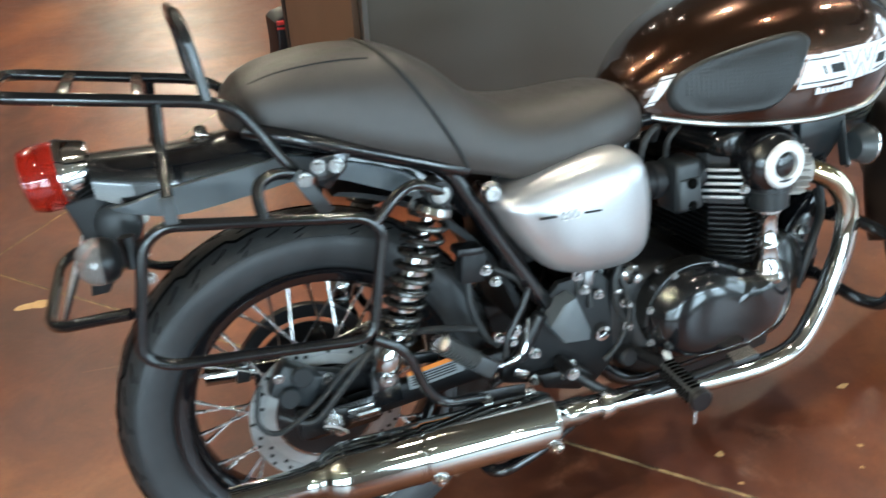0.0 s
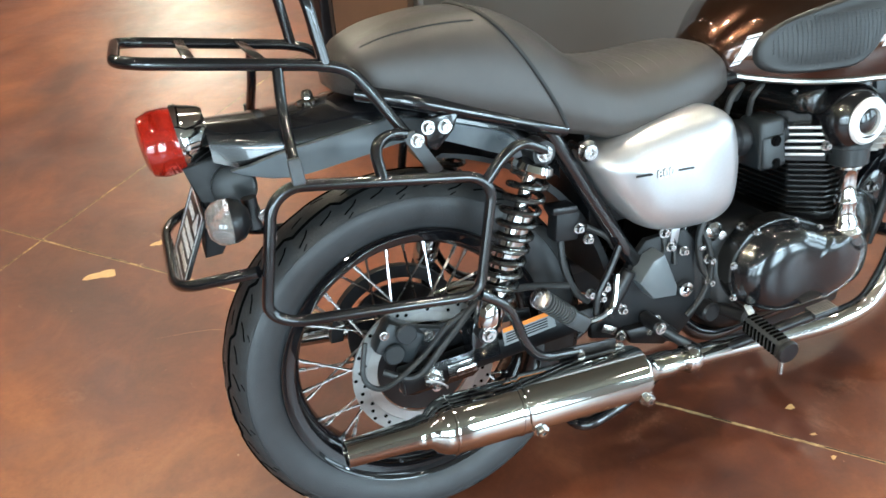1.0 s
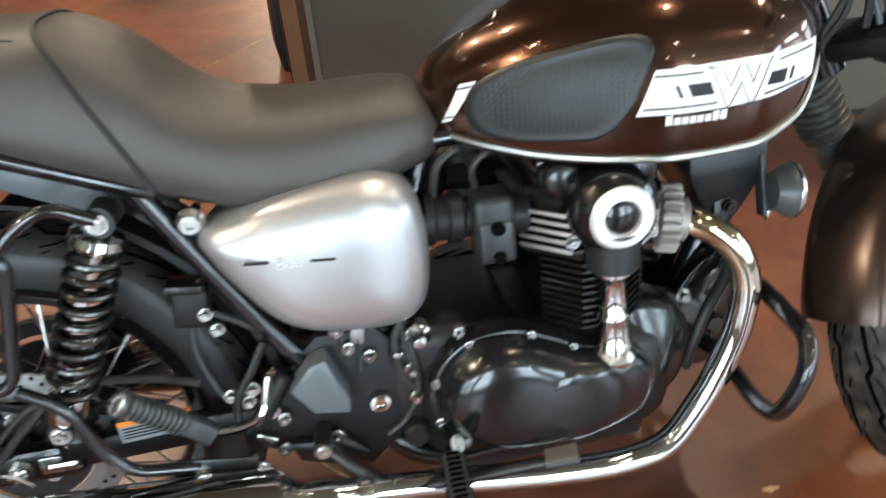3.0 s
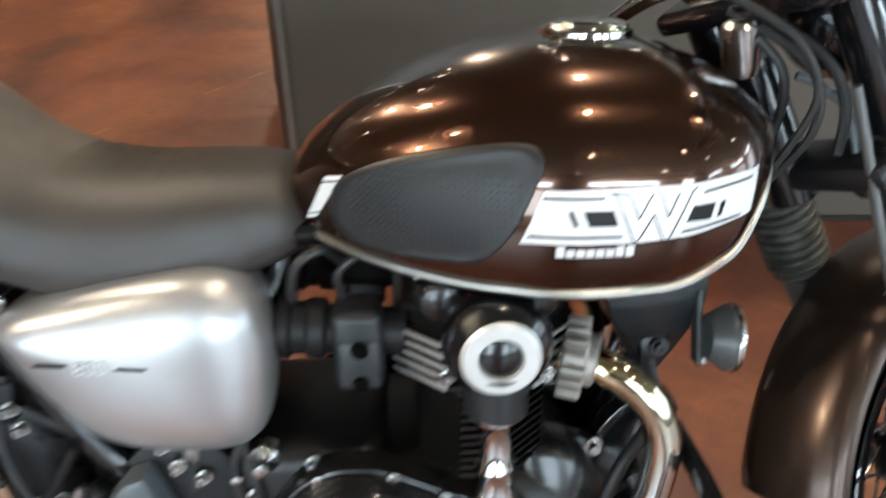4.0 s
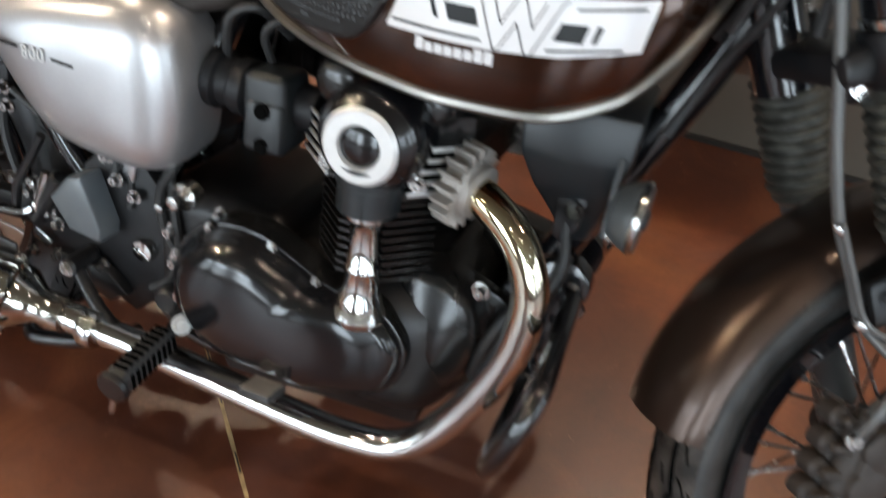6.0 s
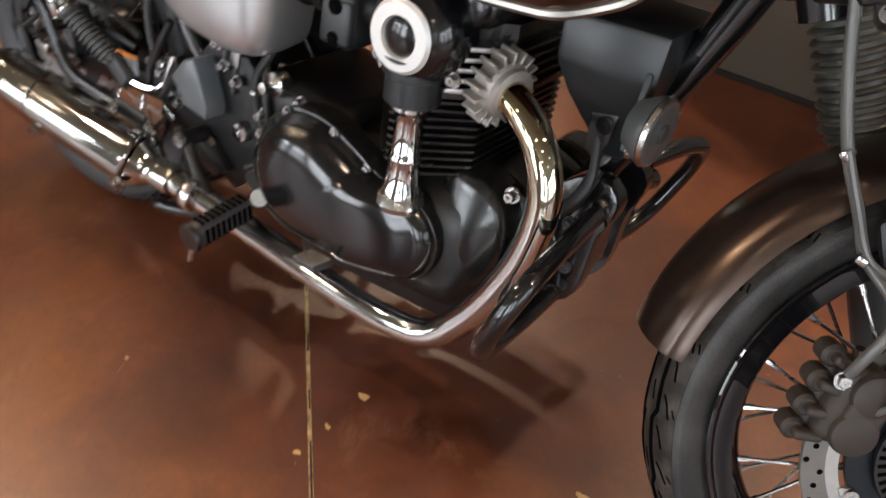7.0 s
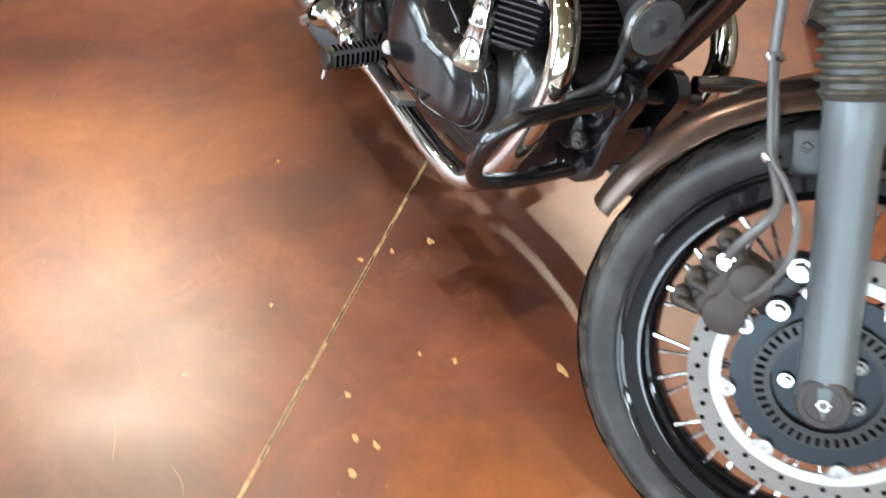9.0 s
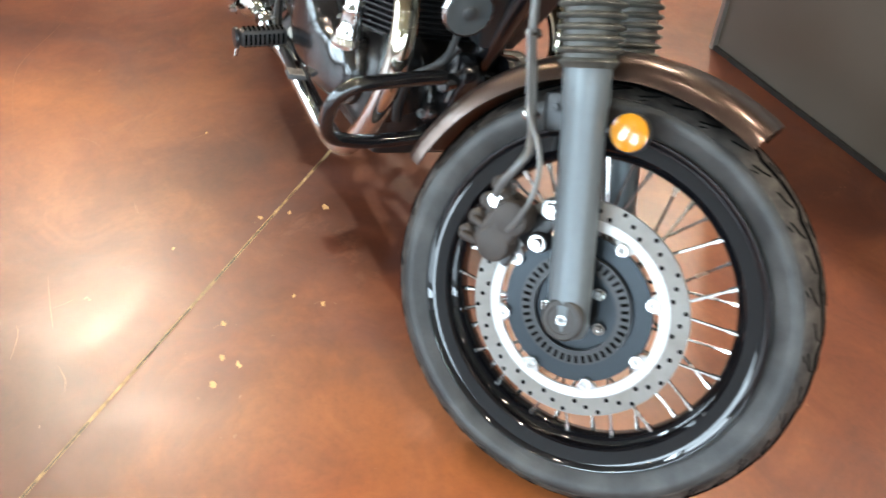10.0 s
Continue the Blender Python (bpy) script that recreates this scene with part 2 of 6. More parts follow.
def concrete():
    m = bpy.data.materials.new("stained_polished_concrete")
    m.use_nodes = True
    nt = m.node_tree
    b = nt.nodes["Principled BSDF"]
    tc = nt.nodes.new("ShaderNodeTexCoord")

    def noise_at(scale, detail=6, rough=0.6, distort=0.0):
        n = nt.nodes.new("ShaderNodeTexNoise")
        n.inputs["Scale"].default_value, n.inputs["Detail"].default_value = scale, detail
        n.inputs["Roughness"].default_value, n.inputs["Distortion"].default_value = rough, distort
        nt.links.new(tc.outputs["Object"], n.inputs["Vector"])
        return n

    def ramp(src, stops):
        r = nt.nodes.new("ShaderNodeValToRGB")
        e = r.color_ramp.elements
        while len(e) < len(stops):
            e.new(0.5)
        for k, (p, c) in zip(e, stops):
            k.position, k.color = p, (*c, 1)
        nt.links.new(src, r.inputs[0])
        return r

    def mixc(kind, fac, a, c):
        x = nt.nodes.new("ShaderNodeMix")
        x.data_type, x.blend_type = "RGBA", kind
        if isinstance(fac, float):
            x.inputs[0].default_value = fac
        else:
            nt.links.new(fac, x.inputs[0])
        nt.links.new(a, x.inputs[6])
        nt.links.new(c, x.inputs[7])
        return x.outputs[2]

    broad = ramp(noise_at(1.1, 7, 0.6, 0.6).outputs[0], [(0.3, (0.048, 0.014, 0.010)), (0.5, (0.150, 0.038, 0.0145)), (0.66, (0.30, 0.098, 0.025))])
    mottle = ramp(noise_at(6.0, 9, 0.7, 1.2).outputs[0], [(0.33, (0.070, 0.022, 0.014)), (0.52, (0.16, 0.047, 0.019)), (0.72, (0.27, 0.100, 0.040))])
    fine = ramp(noise_at(70.0, 8, 0.75).outputs[0], [(0.3, (0.6, 0.6, 0.6)), (0.5, (1, 1, 1)), (0.75, (1.25, 1.2, 1.15))])
    c = mixc("MIX", 0.42, broad.outputs[0], mottle.outputs[0])
    c = mixc("MULTIPLY", 0.40, c, fine.outputs[0])
    blotch = ramp(noise_at(0.9, 4, 0.55, 0.9).outputs[0], [(0.36, (0.50, 0.46, 0.47)), (0.50, (0.95, 0.94, 0.93)), (0.62, (1.12, 1.08, 1.0))])
    c = mixc("MULTIPLY", 1.0, c, blotch.outputs[0])
    scuff = ramp(noise_at(3.3, 10, 0.78, 0.3).outputs[0], [(0.60, (0, 0, 0)), (0.72, (0.45, 0.45, 0.45))])
    dusty = nt.nodes.new("ShaderNodeRGB")
    dusty.outputs[0].default_value = (0.29, 0.135, 0.075, 1)
    c = mixc("MIX", scuff.outputs[0], c, dusty.outputs[0])
    # greyish bloom of old polish
    bloom = ramp(noise_at(2.1, 5, 0.6, 1.5).outputs[0], [(0.52, (0, 0, 0)), (0.70, (0.32, 0.32, 0.32))])
    grey = nt.nodes.new("ShaderNodeRGB")
    grey.outputs[0].default_value = (0.115, 0.056, 0.050, 1)
    c = mixc("MIX", bloom.outputs[0], c, grey.outputs[0])
    # tiny pale chips
    chips = ramp(noise_at(55.0, 2, 0.5, 1.0).outputs[0], [(0.76, (0, 0, 0)), (0.79, (0.8, 0.8, 0.8))])
    chip = nt.nodes.new("ShaderNodeRGB")
    chip.outputs[0].default_value = (0.34, 0.19, 0.11, 1)
    c = mixc("MIX", chips.outputs[0], c, chip.outputs[0])
    # worn, pale flecks
    flecks = ramp(noise_at(16.0, 5, 0.55, 2.0).outputs[0], [(0.74, (0, 0, 0)), (0.82, (1, 1, 1))])
    pale = nt.nodes.new("ShaderNodeRGB")
    pale.outputs[0].default_value = (0.30, 0.16, 0.08, 1)
    c = mixc("MIX", flecks.outputs[0], c, pale.outputs[0])
    nt.links.new(c, b.inputs["Base Color"])
    rr = ramp(noise_at(5.0, 8, 0.7, 0.5).outputs[0], [(0.3, (0.30, 0.30, 0.30)), (0.7, (0.48, 0.48, 0.48))])
    nt.links.new(rr.outputs[0], b.inputs["Roughness"])
    b.inputs["Specular IOR Level"].default_value = 0.5
    b.inputs["Coat Weight"].default_value = 0.28
    b.inputs["Coat Roughness"].default_value = 0.40
    bm_n = noise_at(40, 6, 0.6)
    bp = nt.nodes.new("ShaderNodeBump")
    bp.inputs["Strength"].default_value, bp.inputs["Distance"].default_value = 0.12, 0.002
    nt.links.new(bm_n.outputs[0], bp.inputs["Height"])
    nt.links.new(bp.outputs["Normal"], b.inputs["Normal"])
    return m


FLOOR = concrete()
JOINT = material("joint_filler", (0.37, 0.25, 0.12), 0.7, vary=0.5, scale=60, bump=0.4, bump_scale=200)
SCRATCH = material("pale_scratch", (0.30, 0.15, 0.085), 0.5, vary=0.3, scale=60)
FLAKE = material("worn_bare_patch", (0.55, 0.34, 0.15), 0.5, vary=0.25, scale=80)
PANEL = material("dark_grey_panel", (0.115, 0.100, 0.082), 0.34, vary=0.1, scale=3, bump=0.03)
PANEL_END = material("brown_panel_end", (0.13, 0.075, 0.045), 0.5, vary=0.2, scale=5)
TRIM = material("dark_trim", (0.02, 0.018, 0.016), 0.5)
EDGE = material("metal_edge_trim", (0.35, 0.33, 0.30), 0.35, 0.8)
PLASTER = material("brown_plaster", (0.16, 0.13, 0.10), 0.8, vary=0.08, scale=4, bump=0.1)
PALE_WALL = material("pale_grey_plaster", (0.42, 0.42, 0.41), 0.8, vary=0.06, scale=4, bump=0.1)
CEILING = material("dark_ceiling", (0.17, 0.155, 0.115), 0.9, vary=0.2, scale=1.2)

# ---- mesh helpers ----


def mesh_object(name, bm, mat, parent=None, label="", smooth=True, angle=40):
    me = bpy.data.meshes.new(name)
    bmesh.ops.recalc_face_normals(bm, faces=bm.faces[:])
    bm.to_mesh(me)
    bm.free()
    me.materials.append(mat)
    if smooth:
        me.shade_smooth()
        me.set_sharp_from_angle(angle=radians(angle))
    ob = new(name, me)
    if parent is not None:
        ob.parent = parent
    if label:
        tagged(ob, label)
    return ob


part = mesh_object


def catmull(points, steps=8, closed=False):
    p = [Vector(q) for q in points]
    n = len(p)
    out = []
    rng = range(n) if closed else range(n - 1)
    for i in rng:
        a = p[(i - 1) % n] if closed or i else p[0]
        b, c = p[i], p[(i + 1) % n]
        d = p[(i + 2) % n] if closed or i + 2 < n else p[-1]
        for k in range(steps):
            t = k / steps
            out.append(0.5 * ((2 * b) + (c - a) * t + (2 * a - 5 * b + 4 * c - d) * t * t + (3 * b - a - 3 * c + d) * t ** 3))
    if not closed:
        out.append(p[-1].copy())
    return out


def sweep(bm, path, radius, segs=10, closed=False, caps=True):
    """A tube along a list of points; radius is a number or one for each point."""
    n = len(path)
    rings, up = [], None
    for i, q in enumerate(path):
        a = path[(i - 1) % n] if closed or i else path[0]
        b = path[(i + 1) % n] if closed or i + 1 < n else path[-1]
        t = (b - a).normalized()
        if up is None:
            up = t.orthogonal().normalized()
        else:
            up = (up - t * up.dot(t)).normalized()
        side = t.cross(up)
        r = radius[i] if isinstance(radius, (list, tuple)) else radius
        rings.append([bm.verts.new(q + (up * math.cos(f) + side * math.sin(f)) * r) for f in (2 * math.pi * k / segs for k in range(segs))])
    for i in range(n if closed else n - 1):
        a, b = rings[i], rings[(i + 1) % n]
        off = 0
        if closed and i == n - 1:
            off = min(range(segs), key=lambda o: (a[0].co - b[o].co).length)
        for k in range(segs):
            bm.faces.new((a[k], a[(k + 1) % segs], b[(k + 1 + off) % segs], b[(k + off) % segs]))
    if caps and not closed:
        bm.faces.new(rings[0][::-1])
        bm.faces.new(rings[-1])
    return bm


def tube(points, r, segs=10, steps=8, closed=False, smooth=True):
    bm = bmesh.new()
    path = catmull(points, steps, closed) if smooth else [Vector(q) for q in points]
    return sweep(bm, path, r, segs, closed)


def rounded(points, fillet=0.03, steps=6, closed=False):
    """A polyline whose corners are rounded off."""
    p = [Vector(q) for q in points]
    n = len(p)
    out = []
    for i in range(n):
        if not closed and i in (0, n - 1):
            out.append(p[i])
            continue
        a, b, c = p[i - 1], p[i], p[(i + 1) % n]
        d = min(fillet, (a - b).length * 0.49, (c - b).length * 0.49)
        s, e = b + (a - b).normalized() * d, b + (c - b).normalized() * d
        for k in range(steps + 1):
            t = k / steps
            out.append(s * (1 - t) ** 2 + b * 2 * t * (1 - t) + e * t * t)
    return out


def pipe(points, r, fillet=0.03, segs=10, closed=False):
    return sweep(bmesh.new(), rounded(points, fillet, 6, closed), r, segs, closed)


def frame_of(axis):
    z = Vector(axis).normalized()
    x = z.orthogonal().normalized()
    if abs(z.z) < 0.9:
        x = (Vector((0, 0, 1)) - z * z.z).normalized()
    return Matrix((x, z.cross(x), z)).transposed().to_4x4()


def lathe(profile, origin=(0, 0, 0), axis=(0, -1, 0), segs=24, bm=None, closed=False, wobble=None):
    """Turns a profile of (radius, height) round the axis."""
    bm = bm or bmesh.new()
    m = Matrix.Translation(origin) @ frame_of(axis)
    rings = []
    for r, h in profile:
        if r < 1e-5:
            rings.append([bm.verts.new(m @ Vector((0, 0, h)))])
        else:
            rings.append([bm.verts.new(m @ Vector((r * (wobble(k, r) if wobble else 1) * math.cos(2 * math.pi * k / segs), r * (wobble(k, r) if wobble else 1) * math.sin(2 * math.pi * k / segs), h))) for k in range(segs)])
    pairs = list(zip(rings, rings[1:])) + ([(rings[-1], rings[0])] if closed else [])
    for a, b in pairs:
        for k in range(segs):
            q = [a[k % len(a)], a[(k + 1) % len(a)], b[(k + 1) % len(b)], b[k % len(b)]]
            q = list(dict.fromkeys(q))
            if len(q) > 2:
                try:
                    bm.faces.new(q)
                except ValueError:
                    pass
    if not closed:
        for ring in (rings[0], rings[-1]):
            if len(ring) > 2:
                bm.faces.new(ring)
    return bm


def rod(a, b, r, segs=12, bm=None, bevel=0.0):
    a, b = Vector(a), Vector(b)
    n = (b - a).length
    e = min(bevel, r * 0.5, n * 0.3)
    prof = [(r - e, 0), (r, e), (r, n - e), (r - e, n)] if e else [(r, 0), (r, n)]
    return lathe(prof, a, b - a, segs, bm)


def block(size, m, bevel=0.004, bm=None, segs=2):
    bm2 = bmesh.new()
    bmesh.ops.create_cube(bm2, size=1, matrix=m @ Matrix.Diagonal((*size, 1)))
    if bevel:
        bmesh.ops.bevel(bm2, geom=bm2.edges[:], offset=bevel, segments=segs, profile=0.5, affect="EDGES")
    if bm is None:
        return bm2
    me = bpy.data.meshes.new("t")
    bm2.to_mesh(me)
    bm2.free()
    bm.from_mesh(me)
    bpy.data.meshes.remove(me)
    return bm


def add(bm, other):
    me = bpy.data.meshes.new("t")
    other.to_mesh(me)
    other.free()
    bm.from_mesh(me)
    bpy.data.meshes.remove(me)
    return bm


def slab(outline, y0, y1, bevel=0.003, dome=0.0, smooth_steps=0, rings=4):
    """A plate in the x-z plane: outline [(x, z)], from y0 (inner) to y1 (outer face), edge rounded, face domed."""
    pts = [Vector((x, 0, z)) for x, z in outline]
    if smooth_steps:
        pts = catmull(pts, smooth_steps, True)
    c = sum(pts, Vector()) / len(pts)
    s = 1 if y1 > y0 else -1
    bm = bmesh.new()
    loops = []

    def ring(shrink, y):
        loops.append([bm.verts.new(Vector((p.x, 0, p.z)) + (c - p).normalized() * min(shrink, (c - p).length * 0.9) + Vector((0, y, 0))) for p in pts])

    ring(0, y0)
    ring(0, y1 - s * bevel)
    ring(bevel * 0.3, y1 - s * bevel * 0.3)
    ring(bevel, y1)
    if dome:
        for k in range(1, rings + 1):
            f = k / (rings + 1)
            loops.append([bm.verts.new(Vector((p.x, 0, p.z)).lerp(c, f) + (c - p).normalized() * bevel * (1 - f) + Vector((0, y1 + s * dome * math.sin(f * math.pi / 2), 0))) for p in pts])
    n = len(pts)
    for a, b in zip(loops, loops[1:]):
        for k in range(n):
            bm.faces.new((a[k], a[(k + 1) % n], b[(k + 1) % n], b[k]))
    bm.faces.new(loops[0])
    if dome:
        tip = bm.verts.new(c + Vector((0, y1 + s * dome, 0)))
        for k in range(n):
            bm.faces.new((loops[-1][k], loops[-1][(k + 1) % n], tip))
    else:
        bm.faces.new(loops[-1])
    return bm


def bolt(at, axis=(0, -1, 0), r=0.008, h=0.006, bm=None, washer=True):
    bm = bm or bmesh.new()
    if washer:
        lathe([(r * 1.35, 0), (r * 1.35, h * 0.25)], at, axis, 16, bm)
    lathe([(r, h * 0.2), (r, h * 0.8), (r * 0.85, h), (r * 0.4, h), (r * 0.35, h * 0.7)], at, axis, 6, bm)
    return bm


def interp(xs, ys, x):
    """Smooth interpolation through keys."""
    xs, ys = list(xs), list(ys)
    if x <= xs[0]:
        return ys[0]
    if x >= xs[-1]:
        return ys[-1]
    i = max(k for k in range(len(xs) - 1) if xs[k] <= x)
    h = xs[i + 1] - xs[i]
    d = [(ys[k + 1] - ys[k]) / (xs[k + 1] - xs[k]) for k in range(len(xs) - 1)]

    def slope(k):
        if k == 0:
            return d[0]
        if k == len(xs) - 1:
            return d[-1]
        return 0 if d[k - 1] * d[k] < 0 else 2 * d[k - 1] * d[k] / (d[k - 1] + d[k] + 1e-12 * (1 if d[k] >= 0 else -1))

    m0, m1, t = slope(i), slope(i + 1), (x - xs[i]) / h
    return ys[i] * (1 + 2 * t) * (1 - t) ** 2 + h * m0 * t * (1 - t) ** 2 + ys[i + 1] * t * t * (3 - 2 * t) + h * m1 * t * t * (t - 1)


def loft(rings, caps=True):
    bm = bmesh.new()
    vs = [[bm.verts.new(p) for p in ring] for ring in rings]
    n = len(vs[0])
    for a, b in zip(vs, vs[1:]):
        for k in range(n):
            bm.faces.new((a[k], a[(k + 1) % n], b[(k + 1) % n], b[k]))
    if caps:
        bm.faces.new(vs[0][::-1])
        bm.faces.new(vs[-1])
    return bm


def moved(bm, m):
    bmesh.ops.transform(bm, matrix=m, verts=bm.verts[:])
    return bm


def mirrored(bm):
    """The same shape on the other side of the bike."""
    bmesh.ops.transform(bm, matrix=Matrix.Diagonal((1, -1, 1, 1)), verts=bm.verts[:])
    bmesh.ops.reverse_faces(bm, faces=bm.faces[:])
    return bm


# ---- room ----
X0, X1, Y0, Y1, H = ROOM


def box_structure(name, lo, hi, mat, label="", bevel=0.0):
    size = [b - a for a, b in zip(lo, hi)]
    mid = [(a + b) / 2 for a, b in zip(lo, hi)]
    ob = mesh_object(name, block(size, Matrix.Translation(mid), bevel), mat, smooth=False)
    return tagged(ob, label, "structure", kind="structure")


floor = box_structure("floor", (X0, Y0, -0.2), (X1, Y1, 0.0), FLOOR, "stained and polished reddish brown concrete floor")
box_structure("ceiling", (X0, Y0, H), (X1, Y1, H + 0.2), CEILING, "dark painted showroom ceiling")
box_structure("wall_back", (X0, Y1, 0), (X1, Y1 + 0.2, H), PLASTER, "brown plastered showroom wall")
box_structure("wall_west", (X0 - 0.2, Y0, 0), (X0, Y1, H), PLASTER, "brown plastered showroom wall")
# glazed side and shop front: sill, rail under the transoms, head and piers
def glazed(name, lo, hi, centres, place):
    for part_name, z0, z1, label in (("sill", 0.0, 0.55, "low wall under the windows"), ("rail", 2.35, 2.60, "rail between window and transom"), ("head", 3.04, H, "wall over the windows")):
        place("wall_%s_%s" % (name, part_name), lo, hi, z0, z1, label)
    for a, b in zip((lo, *(w + 0.77 for w in centres)), (*(w - 0.77 for w in centres), hi)):
        for z0, z1 in ((0.55, 2.35), (2.60, 3.04)):
            place("wall_%s_pier" % name, a, b, z0, z1, "pier between windows")


glazed("east", Y0, Y1, EAST_WINDOWS, lambda n, a, b, z0, z1, label: box_structure(n, (X1, a, z0), (X1 + 0.2, b, z1), PALE_WALL, label))
glazed("front", X0, X1, WINDOWS, lambda n, a, b, z0, z1, label: box_structure(n, (a, Y0 - 0.2, z0), (b, Y0, z1), PALE_WALL, label))

# dark low partition behind the bike
PARTITION = 1.12
box_structure("partition_wall", (0.40, 1.17, 0.0), (4.2, 1.42, PARTITION), PANEL, "dark grey flat partition panel standing on the floor")
box_structure("baseboard", (0.40, 1.158, 0.0), (4.2, 1.168, 0.013), TRIM, "thin black strip at the foot of the partition")
box_structure("trim", (0.385, 1.155, 0.0), (0.40, 1.42, PARTITION), EDGE, "thin metal edge of the partition")
mo = box_structure("partition_return", (-0.61, -0.01, 0.0), (0.0, 0.01, PARTITION), PANEL_END, "brown return panel beside the grey partition")
mo.matrix_world = pose(0.372, 1.19, 0, 0, 0, -80)
mo = box_structure("trim", (-0.640, -0.014, 0.0), (-0.612, 0.014, PARTITION), TRIM, "black edge of the brown return panel")
mo.matrix_world = pose(0.372, 1.19, 0, 0, 0, -80)


def strip_on_floor(name, a, b, width, mat, label, up=0.0006, broken=False):
    a, b = Vector(a), Vector(b)
    d = (b - a).normalized()
    s = Vector((-d.y, d.x, 0)) * width / 2
    n = int((b - a).length / 0.02)
    bm = bmesh.new()
    rows = []
    for i in range(n + 1):
        p = a.lerp(b, i / n)
        w = 1 + 0.35 * noise.noise(p * 40)
        rows.append([bm.verts.new(p + s * w + Vector((0, 0, up))), bm.verts.new(p - s * w + Vector((0, 0, up)))])
    for r, q in zip(rows, rows[1:]):
        if not broken or noise.noise(r[0].co * 11) > -0.12:
            bm.faces.new((r[0], q[0], q[1], r[1]))
    return tagged(mesh_object(name, bm, mat, smooth=False), label, "floor joint", kind="structure")


JD = Vector((1.94, -1.78, 0)).normalized()
JP = Vector((JD.y * -1, JD.x, 0))
cross_pt = Vector((-0.792, 1.193, 0))
for way, a, b in ((JD, 4, 6.5), (JP, 4, 6)):
    strip_on_floor("floor_joint", cross_pt - way * a, cross_pt + way * b, 0.0064, JOINT, "thin saw-cut joint in the concrete")
    strip_on_floor("floor_cut", cross_pt - way * a + JP * 0.0006, cross_pt + way * b + JP * 0.0006, 0.0030, TRIM, "dark saw cut in the floor joint", 0.0009, True)


def scratch(points, i):
    pts = catmull([Vector((x, y, 0.0004)) for x, y in points], 8)
    bm = bmesh.new()
    rows = []
    for k, p in enumerate(pts):
        q = pts[min(k + 1, len(pts) - 1)] - pts[max(k - 1, 0)]
        n = Vector((-q.y, q.x, 0)).normalized() * 0.0006 * math.sin(math.pi * (k + 0.3) / len(pts))
        rows.append((bm.verts.new(p + n), bm.verts.new(p - n)))
    for r, t in zip(rows, rows[1:]):
        bm.faces.new((r[0], t[0], t[1], r[1]))
    tagged(mesh_object("floor_scratch", bm, SCRATCH, smooth=False), "pale curved scratch in the floor stain", "floor scratch", "floor scratches", "structure")


SCRATCHES = (((0.335, -0.611), (0.354, -0.579), (0.39, -0.557)), ((0.421, -0.35), (0.406, -0.312)), ((0.905, -0.675), (0.9, -0.654), (0.893, -0.636)), ((0.929, -0.735), (0.958, -0.733), (1.012, -0.745)),
             ((-0.45, -0.565), (-0.262, -0.632), (-0.084, -0.724), (0.06, -0.747), (0.318, -0.739)), ((-0.484, -0.658), (-0.487, -0.583), (-0.477, -0.477)), ((0.038, -0.741), (0.02, -0.658)),
             ((0.811, -0.68), (0.901, -0.678), (0.962, -0.674)), ((1.052, -0.669), (1.087, -0.659), (1.116, -0.661)), ((0.627, -0.505), (0.671, -0.499)), ((1.05, -0.408), (1.038, -0.375)), ((-0.30, 0.55), (-0.36, 0.60), (-0.5, 0.62)))
for i, pts in enumerate(SCRATCHES):
    scratch(pts, i)


def flake(x, y, size, seed):
    bm = bmesh.new()
    vs = []
    for k in range(18):
        f = 2 * math.pi * k / 18
        r = size * (0.7 + 0.6 * noise.noise(Vector((math.cos(f) * 1.3 + seed, math.sin(f) * 1.3, seed * 2.7))))
        vs.append(bm.verts.new((x + r * math.cos(f) * 1.5, y + r * math.sin(f) * 0.75, 0.0005)))
    bm.faces.new(vs)
    return tagged(mesh_object("floor_patch", bm, FLAKE, smooth=False), "small bare yellowish patch worn in the floor stain", "floor stain", "floor patches", "structure")


FLAKES = ((0.771, -0.122, 0.010), (0.766, -0.199, 0.006), (0.764, -0.261, 0.007), (1.141, -0.048, 0.011), (1.053, -0.202, 0.008), (1.015, -0.249, 0.005), (1.045, -0.387, 0.007), (1.124, -0.402, 0.008),
          (1.151, -0.378, 0.008), (1.179, -0.428, 0.008), (0.805, -0.445, 0.005), (0.404, -0.318, 0.005), (-0.626, 0.943, 0.032), (-0.466, 1.042, 0.02))
for i, (fx, fy, fs) in enumerate(FLAKES):
    flake(fx, fy, fs, i * 1.37)


# ceiling downlights
def downlight():
    root = new("ceiling_light")
    lathe_bm = lathe([(0.095, 0.0), (0.095, 0.008), (0.07, 0.008), (0.065, -0.0)], (0, 0, 0), (0, 0, -1), 24, closed=True)
    part("trim_ring", lathe_bm, DULL_CHROME, root)
    part("bulb", lathe([(0.065, 0.0), (0.065, 0.010)], (0, 0, 0.0), (0, 0, -1), 24), glow("lamp_glow", (1.0, 0.86, 0.7), 90), root, "glowing warm lamp")
    return tagged(root, "small round recessed ceiling downlight, lit warm white", "ceiling light", "ceiling downlights")


first = downlight()
first.matrix_world = pose(DOWN[0][0], DOWN[0][1], H)
for dx, dy, _ in DOWN[1:]:
    copy_thing(first, pose(dx, dy, H))
# unseen glowing downlights added round the lamp grid to enrich reflections
for gx in (-8.3, -5.9, *GRID_X, 6.0):
    for gy in (-5.2, *GRID_Y, 6.8, 9.2, 11.6):
        if gx not in GRID_X or gy not in GRID_Y:
            copy_thing(first, pose(gx, gy, H))


